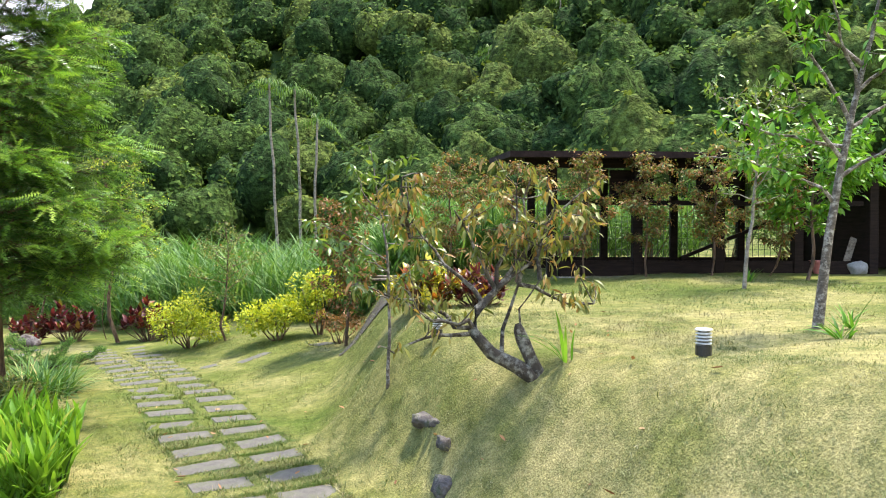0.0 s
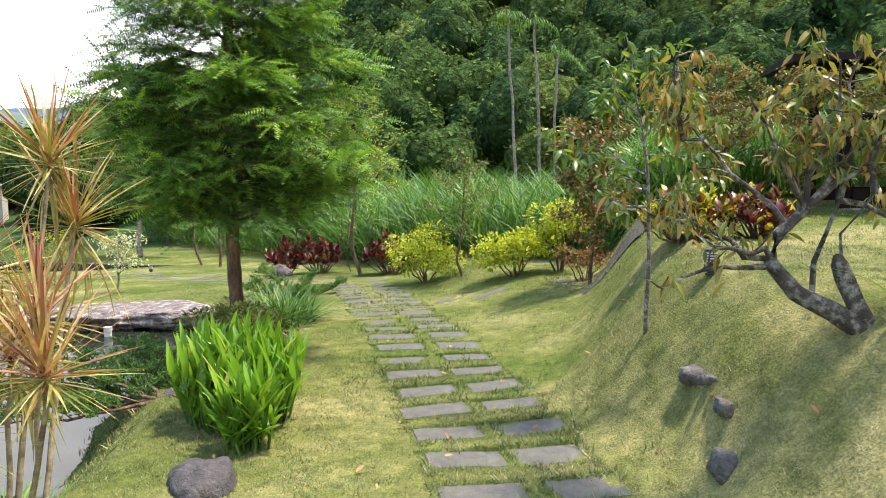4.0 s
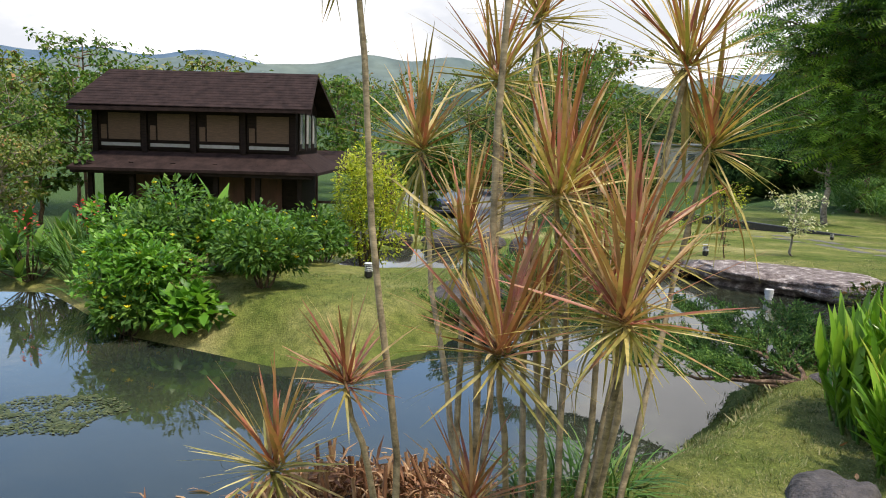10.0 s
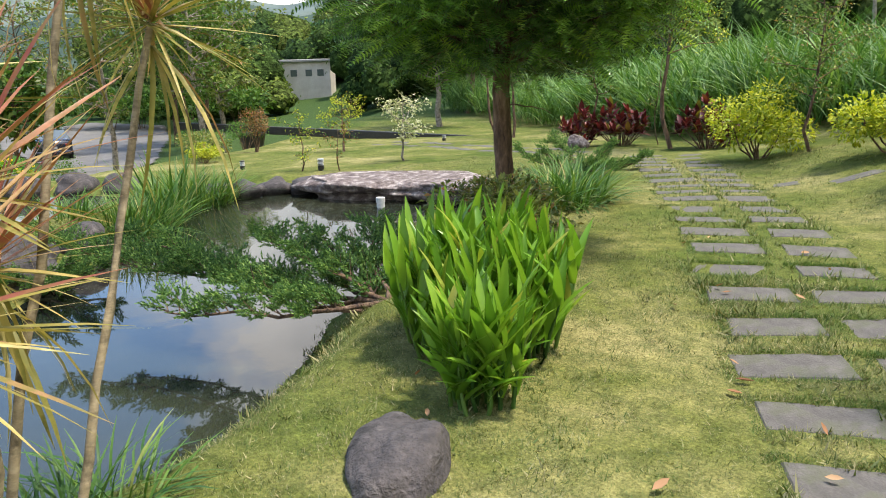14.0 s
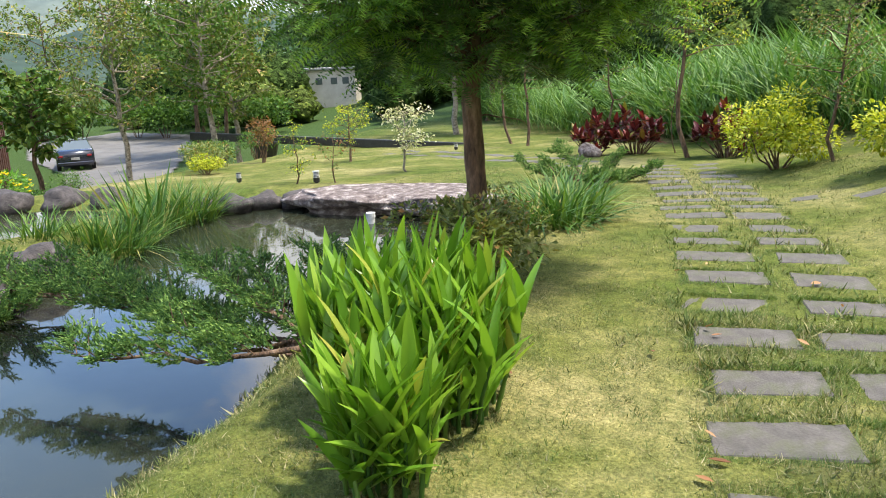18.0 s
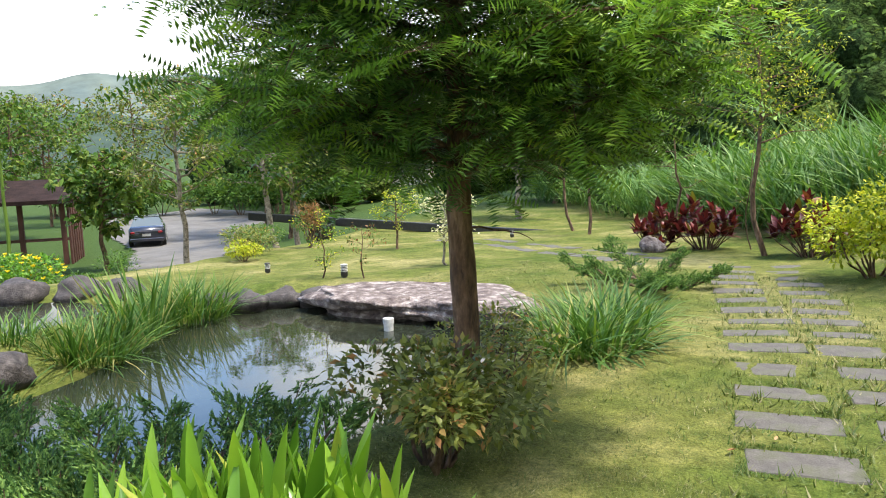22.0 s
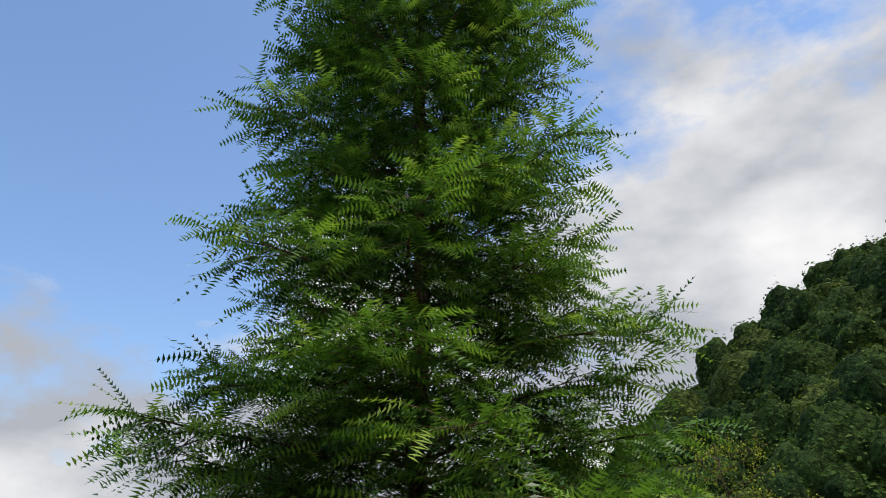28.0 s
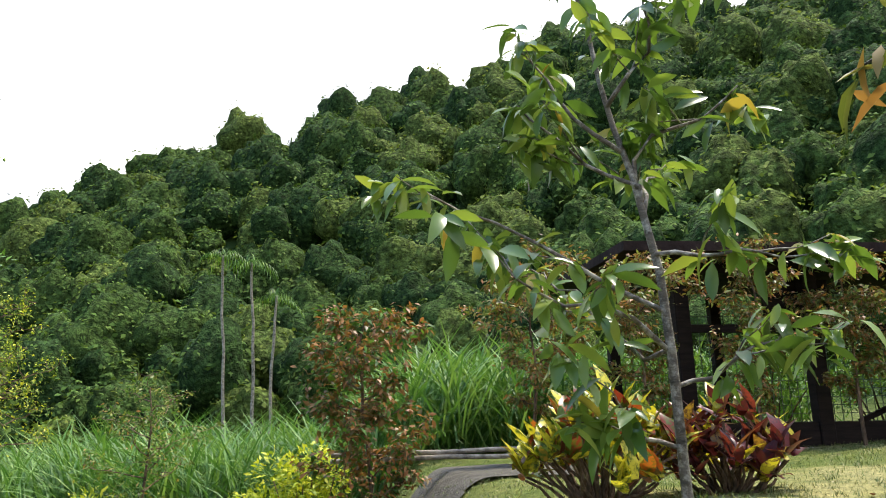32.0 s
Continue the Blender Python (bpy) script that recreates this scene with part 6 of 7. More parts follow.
def juniper(name, label, x, y, z, limbs, seed, gap=0.045, thick=0.022):
    """A spreading juniper: wandering limbs with side shoots that end in dense upturned clumps. Limbs: ends from the foot."""
    rng = np.random.default_rng(seed)
    ob = thing(name, label, "shrub", "junipers", (x, y, z))
    wood, shoots, locs, dirs, big = [], [], [], [], []
    for en in limbs:
        ln = np.linalg.norm(en)
        p = wander((0, 0, 0), en, 9, 0.035, rng, sag=0.05)
        wood.append(tube(p, np.linspace(thick, 0.005, 9), 6))
        way = math.atan2(en[1], en[0])
        m = int(ln / gap)
        for k in range(m):
            s = (0.24 + 0.76 * (k + rng.uniform(0, 1)) / m) * 8
            i = min(7, int(s))
            q = p[i] + (p[i + 1] - p[i]) * (s - i)
            a = way + (1 if k % 2 else -1) * rng.uniform(0.35, 1.2)
            w = rng.uniform(0.07, 0.22) * (1.15 - 0.5 * s / 8)
            q2 = q + np.array([math.cos(a) * w, math.sin(a) * w, rng.uniform(0.02, 0.17)])
            shoots.append(tube(np.array([q, (q + q2) / 2 - (0, 0, 0.01), q2]), (0.005, 0.004, 0.002), 3))
            for _ in range(30):
                g = rng.uniform(0.3, 1.1)
                locs.append(q + (q2 - q) * g + rng.normal(0, 1, 3) * (0.026, 0.026, 0.012))
                dirs.append(np.array([math.cos(a), math.sin(a), 0.55]) + rng.normal(0, 0.42, 3))
                big.append(rng.uniform(0.6, 1.15))
    single_stems(wood, BARK, ob, "branch")
    tagged(np_part("shoot_mass", joined(shoots), BARK, ob), kind="stuff")
    locs, dirs = np.array(locs), np.array(dirs)
    dirs /= np.linalg.norm(dirs, axis=1)[:, None]
    v, f = [], []
    for k in range(7):  # a shoot: short scales round a twig
        a, yy = k * 2.4, k * 0.008
        c, e = math.cos(a) * 0.013, math.sin(a) * 0.013
        n = len(v)
        v += [(-e * 0.45, yy, c * 0.45), (e * 0.45, yy, -c * 0.45), (c, yy + 0.026, e)]
        f.append((n, n + 1, n + 2))
    n = len(locs)
    np_part("foliage", spread(np.array(v), np.array(f), turns(np.arctan2(-dirs[:, 0], dirs[:, 1]), np.arcsin(dirs[:, 2]), rng.uniform(0, 6, n), np.array(big)), locs), JUNIPER, ob, "dense feathery green scales")


juniper("juniper", "spreading green juniper reaching low over the water", -4.3, 6.38, 0.0, [(-1.15, -0.82, -0.06), (-0.75, -0.45, 0.05), (-1.8, -0.42, 0.20), (-2.85, -0.2, 0.08), (-3.3, -0.55, 0.06), (-1.2, 0.0, 0.24), (-0.6, 0.1, 0.26), (-1.1, 0.4, 0.2), (-0.75, 0.65, 0.25), (-0.35, 0.55, 0.28), (-0.9, 0.95, 0.12), (-0.3, 0.9, 0.26)], 101, 0.055, 0.018)
juniper("juniper", "low spreading juniper with layered tips beside the path", -6.7, 13.0, z_at(-6.7, 13.0), [(-0.9, -0.3, 0.25), (0.5, -0.5, 0.22), (0.9, 0.1, 0.22), (-0.3, -0.6, 0.28), (0.2, 0.4, 0.3), (-0.8, 0.4, 0.3), (0.75, -0.75, 0.2)], 102)
juniper("juniper", "low green juniper spreading beside the island rock", -8.35, 5.9, z_at(-8.35, 5.9) + 0.05, [(0.6, 0.25, 0.04), (0.75, -0.1, 0.0), (0.35, 0.6, 0.05), (0.4, -0.5, 0.1), (-0.1, -0.6, 0.12), (0.2, 0.3, 0.12)], 103)

for k, (x, y) in enumerate([(2.6, 16.2), (4.3, 16.4), (6.0, 16.2), (7.6, 16.4)]):
    shrub("green_shrub", "rank green bush behind the open shed", "shrub", x, y, 1.0, 0.7, 1.7, 1500, (0.10, 0.04), GREEN, G(104 + k), "bushes behind the shed", 7)

# ---------- far side of the pond ----------
for k, (x, y, rx, ry, t, nn) in enumerate([(-9.15, 2.35, 0.5, 0.4, 0.62, 1700), (-9.55, 2.55, 0.8, 0.65, 1.08, 3200), (-10.45, 3.0, 0.95, 0.8, 1.22, 3800), (-11.4, 2.7, 0.85, 0.75, 1.05, 2800), (-11.0, 4.0, 0.85, 0.75, 1.0, 2600), (-10.15, 3.75, 0.75, 0.65, 0.95, 2200), (-11.5, 4.9, 0.75, 0.65, 0.85, 2000)]):
    shrub("flowering_shrub", "large leafy shrub with yellow trumpet flowers by the water", "shrub", x, y, rx, ry, t, nn, (0.10, 0.045), [GREEN, BRIGHT][k % 2], G(110 + k), "yellow-flowered shrubs", 9, flowers=(24, FLOWER_Y, 0.045), lumps=11)
clump("reed", "dense arching green reeds at the water's edge", "plant", -11.5, 2.3, 320, 0.75, 0.024, RUSH, G(115), 0.6, (0.5, 1.5), 0.5, "waterside reeds")
clump("reed", "dense arching green reeds at the water's edge", "plant", -10.6, 2.25, 200, 0.6, 0.022, RUSH, G(116), 0.45, (0.5, 1.5), 0.5, "waterside reeds")
for k, (x, y) in enumerate([(-12.1, 1.3), (-12.5, 2.0), (-12.3, 0.4)]):
    leaf_bush("canna", "leafy canna with red flowers by the water", x, y, 14, 0.45, 0.75, (0.34, 0.10), GREEN, 117 + k, "cannas")
    shrub("canna_flower", "bright red canna flower head", "flower", x + 0.1, y, 0.14, 0.14, 0.95, 40, (0.07, 0.04), FLOWER_R, G(120 + k), "canna flowers", 3, lift=0.8, lumps=3)
shrub("flowering_shrub", "dense leafy shrub with yellow flowers overhanging the islet lawn", "shrub", -9.05, 3.72, 0.62, 0.5, 0.9, 3000, (0.10, 0.038), GREEN, G(190), "yellow-flowered shrubs", 9, flowers=(16, FLOWER_Y, 0.045), lumps=12)
shrub("dock_plant", "low broad-leaved green plant at the water's edge", "plant", -8.74, 2.9, 0.44, 0.34, 0.5, 420, (0.17, 0.11), BRIGHT, G(191), "", 6, lumps=7)
shrub("golden_shrub", "tall golden feathery shrub beside the upper pond", "shrub", -12.1, 6.0, 0.72, 0.65, 2.9, 7500, (0.07, 0.028), YELLOW, G(123), "", 10, lumps=18, lift=0.02)
shrub("flowering_shrub", "low leafy shrub with yellow flowers by the upper pond", "shrub", -11.9, 5.2, 0.6, 0.5, 0.75, 1200, (0.09, 0.04), BRIGHT, G(124), "yellow-flowered shrubs", 6, flowers=(14, FLOWER_Y, 0.045))
shrub("flowering_shrub", "yellow-flowered shrub beyond the upper pond", "shrub", -17.6, 9.0, 1.0, 0.9, 1.25, 1900, (0.10, 0.05), BRIGHT, G(125), "yellow-flowered shrubs", 7, flowers=(90, FLOWER_Y, 0.07))
shrub("dwarf_pine", "dwarf green pine before the house", "shrub", -15.6, 2.5, 1.0, 0.9, 1.15, 2600, (0.12, 0.012), PINE, G(126), "", 8)
shrub("bare_shrub", "twiggy grey-green shrub before the house", "shrub", -17.6, 2.4, 0.9, 0.8, 1.5, 900, (0.07, 0.03), AZALEA, G(127), "", 16)
shrub("red_hedge", "dark red leafy hedge before the house", "shrub", -13.7, 2.9, 1.1, 0.6, 0.7, 1700, (0.10, 0.045), RED_LEAF, G(128), "", 7)
shrub("green_shrub", "low green shrub before the house", "shrub", -16.3, 4.2, 1.3, 1.0, 1.2, 2000, (0.10, 0.05), GREEN, G(129), "", 8)
shrub("green_shrub", "low green shrub by the yard", "shrub", -19.5, 10.6, 1.2, 0.8, 0.7, 1400, (0.08, 0.04), GREEN, G(130), "", 7)
shrub("green_shrub", "dark green conical shrub by the yard", "shrub", -21.5, 12.2, 0.6, 0.6, 1.5, 1400, (0.07, 0.03), GREEN, G(131), "", 7)
for k, (x, y, r, t, m) in enumerate([(-16.6, 13.2, 0.7, 0.7, AZALEA), (-17.8, 14.0, 0.8, 0.8, GREEN), (-19.4, 15.0, 0.9, 1.0, YOUNG), (-17.4, 15.3, 0.5, 1.4, RUST), (-15.6, 12.6, 0.5, 0.5, YELLOW), (-21.0, 17.6, 0.8, 1.3, GREEN)]):
    shrub("yard_shrub", "mixed leafy shrub edging the yard", "shrub", x, y, r, r * 0.8, t, 1200, (0.07, 0.03), m, G(132 + k), "yard-edge shrubs", 7)
for k, (x, y, r, t, m) in enumerate([(-24.5, -0.5, 1.6, 2.3, GREEN), (-26.0, 1.6, 1.3, 1.7, AZALEA), (-22.0, 1.2, 1.4, 1.5, BRIGHT), (-20.0, -0.6, 1.5, 1.8, GREEN), (-28.0, 3.4, 1.2, 1.4, GREEN), (-17.5, -0.2, 1.2, 1.3, RUST), (-15.5, 0.6, 1.1, 1.0, GREEN)]):
    shrub("hedge_shrub", "dense leafy shrub in the planting beside the house", "shrub", x, y, r, r * 0.9, t, 2200, (0.10, 0.045), m, G(141 + k), "shrubs beside the house", 8, lumps=10)
leaf_bush("banana", "young banana plant with broad pale leaves", -14.1, 3.95, 2, 0.15, 1.0, (0.85, 0.26), BRIGHT, 140, "", 5)

# ---------- trees beyond ----------
FAR = [(-26.2, 16.1, 6.5, 2.6, -0.5), (-22.6, 17.5, 5.8, 2.1, -0.8), (-32.8, 15.8, 4.6, 1.8, 0.2), (-33.5, 24.5, 8.5, 3.0, 0.3), (-39.0, 26.5, 9.0, 3.0, 0), (-41.0, 27.5, 9.5, 3.4, 0), (-25.2, 19.8, 5.6, 1.6, -0.3),
       (-43.5, 13.0, 7.5, 3.0, 0), (-52.0, 17.5, 8.0, 3.4, 0), (-45.0, 8.0, 8.5, 3.4, 0), (-50.0, 2.0, 9.5, 4.0, 0), (-48.0, -8.0, 9.5, 4.0, 0), (-40.0, -6.0, 8.0, 3.4, 0), (-36.0, -9.0, 7.0, 3.0, 0), (-48.5, 33.0, 8.0, 3.4, 0), (-66.0, 30.0, 9.5, 4.5, 0),
       (-57.0, 39.0, 9.0, 4.2, 0), (-55.0, 36.5, 9.0, 3.6, 0), (-68.0, 24.0, 9.5, 4.5, 0), (-60, 21.5, 8.0, 4.0, 0), (-22.0, 30.0, 7.0, 3.0, 0), (-26.0, 35.0, 8.0, 3.6, 0), (-30.0, -10.0, 6.5, 2.8, 0), (-19.0, 24.5, 4.5, 1.8, 0),
       (-47.5, -2.0, 8.2, 3.6, 0), (-46.0, 1.5, 7.4, 3.2, 0), (-47.0, 5.0, 7.6, 3.2, 0), (-40.0, -2.2, 6.8, 3.0, 0), (-35.5, -1.6, 5.6, 2.6, 0), (-31.5, -3.5, 5.4, 2.6, 0), (-30.0, -0.6, 4.4, 2.0, 0), (-38.0, 0.2, 5.0, 2.4, 0), (-27.0, -4.0, 5.0, 2.4, 0)]
for k, (x, y, t, r, ln) in enumerate(FAR):
    near = math.hypot(x, y) < 36
    limb_tree("broadleaf_tree", "tall broad-leaved tree with pale trunk beyond the garden" if near else "distant leafy green tree behind the yard", "tree", x, y, t, G(150 + k), (r, t * 0.32, t), (0.17, 0.08) if near else (0.34, 0.18), [GREEN, FAR_LEAF] if k % 3 else [FAR_LEAF, AZALEA], 0.11, 4800 if near else 2200, 24, 0.32, (ln, 0), "trees beyond the garden", PALE_BARK if near else BARK, twigs=5 if near else 3)
for k in range(1, 9):
    x, y = -40.0 - 2.9 * k, 34.5 - 1.7 * k + 0.8 * math.sin(k * 2)
    shrub("dark_hedge", "dark green overgrown hedge behind the yard", "shrub", x - 6, y + 4, 2.6, 2.2, 3.4, 1300, (0.34, 0.17), GREEN, G(180 + k), "yard hedge", 5, lumps=9)


def palm(x, y, base, tall, seed, lean):
    rng = np.random.default_rng(seed)
    ob = thing("palm", "slender betel palm with pale trunk at the foot of the hill", "palm", "betel palms", (x, y, base))
    tp = wander((0, 0, 0), (lean, 0, tall), 8, 0.06, rng)
    np_part("trunk", tube(tp, np.linspace(0.085, 0.055, 8), 7), PALE_BARK, ob, smooth=True)
    fr = []
    lt, lf = leaf_shape(0.55, 0.06, 0.2, 0.5, 1)
    for k in range(11):
        az, el = k * 2.4, rng.uniform(0.1, 1.1)
        pts = np.array([tp[-1] + np.array([math.cos(az) * q * 1.15 * math.cos(el), math.sin(az) * q * 1.15 * math.cos(el), q * 1.3 * math.sin(el) - 0.9 * q * q]) for q in np.linspace(0, 1, 8)])
        for i in range(1, 8):
            for s in (-1, 1):
                d = pts[i] - pts[i - 1]
                yaw = math.atan2(-d[0], d[1]) + s * 0.9
                fr.append(spread(lt, lf, turns(np.array([yaw]), np.array([-0.5]), np.array([0.0]), np.array([0.75])), pts[i:i + 1]))
    np_part("crown", joined(fr), GREEN, ob)


for k, (x, y, z, t, ln) in enumerate([(-8.4, 39.4, 8.7, 0, -0.4), (-7.3, 39.8, 8.5, 0, -0.3), (-6.7, 40.3, 7.0, 0, 0.2), (3.2, 58.4, 15.0, 0, 0.2), (0.9, 58.9, 13.2, 0, 0), (6.7, 60.0, 16.0, 0, 0.1), (3.9, 56.8, 13.4, 0, -0.2), (9.0, 61, 15.5, 0, 0.1)]):
    g0 = z_at(x, y) - 0.2
    palm(x, y, g0, t if z is None else max(4.0, z - g0 + 1.0), 200 + k, ln)

# flowering agave stalk by the house
STALK = thing("agave_stalk", "tall agave flower stalk with side tufts near the house", "plant", at=(-28.8, 11.5, z_at(-28.8, 11.5)))
h = 5.15 - z_at(-28.8, 11.5)
np_part("stalk", tube(wander((0, 0, 0), (0.1, 0, h), 9, 0.03, G(210)), np.linspace(0.07, 0.02, 9), 6), RUSH, STALK, "pale green stalk", smooth=True)
bt = []
for k in range(34):
    s = 0.42 + 0.58 * k / 34
    a = k * 2.4
    v, f = rosette(8, 0.16, 0.05, G(211 + k), (0.0, 1.3), 0.2, seg=2)
    bt.append((v + np.array([0.1 * s + math.cos(a) * 0.28 * (1.15 - s), math.sin(a) * 0.28 * (1.15 - s), h * s]), f))
for vf in bt:
    np_part("side_tuft", vf, GREEN, STALK)


# ---------- pine leaning in over the near water ----------
def near_pine():
    rng = np.random.default_rng(220)
    o = np.array([-1.31, 1.32, z_at(-1.31, 1.32) - 0.05])
    ob = thing("pine_tree", "young pine with long drooping needles beside the walk", "tree", at=tuple(o))
    tp = wander((0, 0, 0), (0.02, -0.05, 2.25 - o[2]), 8, 0.012, rng)
    np_part("trunk", tube(tp, np.linspace(0.03, 0.008, 8), 8), BARK, ob, smooth=True)
    ends = [(-1.55, 1.71, 1.69), (-1.63, 1.73, 1.79), (-1.53, 1.66, 1.87), (-1.65, 1.63, 1.71), (-1.47, 1.63, 1.96), (-1.7, 1.57, 1.82), (-1.61, 1.6, 1.91)]
    tv, tf = blade_shape(0.105, 0.0027, 3, 0.45, 0.2)
    for e in ends:
        e = np.array(e) - o
        st = np.array([0, -0.02, max(0.6, e[2] - 0.15)])
        p = wander(st, e, 7, 0.008, rng)
        limb = np_part("branch", tube(p, np.linspace(0.007, 0.003, 7), 5), BARK, ob, smooth=True)
        lv = []
        for j, m in ((6, 70), (5, 38), (4, 22)):
            d = p[j] - p[j - 1]
            lv.append(spread(tv, tf, turns(math.atan2(-d[0], d[1]) + rng.normal(0, 1.0, m), rng.normal(0.1, 0.6, m), rng.normal(0, 0.5, m), rng.uniform(0.75, 1.2, m)), np.repeat([p[j]], m, axis=0) + rng.normal(0, 0.008, (m, 3))))
        tagged(np_part("needle_tuft", joined(lv), PINE, limb, "long yellow-green needles"), kind="stuff")


near_pine()


# ---------- withered reeds at the near edge ----------
def dead_reeds():
    rng = np.random.default_rng(230)
    o = np.array([-4.5, 3.0, 0.0])
    ob = thing("withered_plants", "heap of withered brown stalks cut back at the water's edge", "plant", at=(-4.5, 3.0, 0.0))
    n = 4600
    u, w = rng.uniform(-0.85, 0.95, n), rng.normal(0.30, 0.36, n)
    x, y = o[0] + w - 0.25 * u * 0.2, o[1] + u
    loc = np.stack([x - o[0], y - o[1], np.maximum(height(x, y), WATER) + rng.uniform(0.0, 0.19, n) * np.exp(-((w - 0.1) / 0.3) ** 2)], -1)
    tv, tf = blade_shape(0.12, 0.017, 2, 0.6, 0.5)
    tagged(np_part("leaf_litter", spread(tv, tf, turns(rng.uniform(0, 6.28, n), rng.normal(0.15, 0.6, n), rng.normal(0, 0.9, n), rng.uniform(0.5, 1.25, n)), loc), DRY, ob, "curled dry leaves"), kind="stuff")
    for k in range(120):
        px, py = o[0] + rng.normal(0.08, 0.16), o[1] + rng.uniform(-0.5, 0.9)
        p = np.array([px - o[0], py - o[1], max(z_at(px, py), WATER) - 0.03])
        np_part("stalk", tube(wander(p, p + (rng.normal(0, 0.05), rng.normal(0, 0.05), rng.uniform(0.12, 0.30)), 3, 0.008, rng), (0.014, 0.012, 0.010), 5), DRY, ob, smooth=True)


dead_reeds()
pot = part("plant_pot", lathe_bm([(0.3, 0), (0.42, 0.5), (0.46, 0.5), (0.46, 0.58), (0.4, 0.58), (0.36, 0.5)], 16), CASE)
pot.location = (-22.2, 18.8, z_at(-22.2, 18.8))
tagged(pot, "large empty black plant pot on the lawn", "plant pot")
edging = part("lawn_edging", box_bm(-9, 9, -0.06, 0.06, -0.1, 0.16, 0.02), CASE)
edging.location, edging.rotation_euler = (-17.0, 20.6, z_at(-17.0, 20.6)), (radians(0), radians(1.5), math.atan2(2.2, 8.0))
tagged(edging, "long low black edging board at the end of the lawn", "edging")
poles = thing("pole_edging", "pale grey bamboo poles laid along the cane grass", "edging", at=(-0.75, 12.0, z_at(-0.75, 12.0) + 0.12))
for k in range(2):
    np_part("pole", tube(wander((-1.0, 0.05 * k, 0.05 * k), (1.4, -0.15 + 0.05 * k, 0.05 * k + 0.04), 6, 0.01, G(240 + k)), np.full(6, 0.02), 8), PALE_BARK, poles, smooth=True)

# ---------- white cabin beyond the cane ----------
CABIN_W = solid_mat("cream_render", [(0.3, (0.55, 0.50, 0.42)), (0.7, (0.72, 0.68, 0.60))], 1.0, 0.8, 0.2)
CABIN = thing("cabin", "small cream cabin with pale roof beyond the cane grass", "cabin", at=(-58.4, 52.2, -2.6))
CABIN.rotation_euler = (0, 0, math.atan2(0.63, 0.78))
part("wall", box_bm(-2.4, 2.4, 0, 3.2, 0, 3.9), CABIN_W, CABIN)
part("roof", box_bm(-2.6, 2.6, -0.3, 3.4, 3.9, 4.15, 0.05), PALE, CABIN, "pale flat roof")
for x in (-1.3, 0.1, 1.2):
    part("window", box_bm(x, x + 0.6, -0.05, 0.02, 2.6, 3.2), GLASS, CABIN)


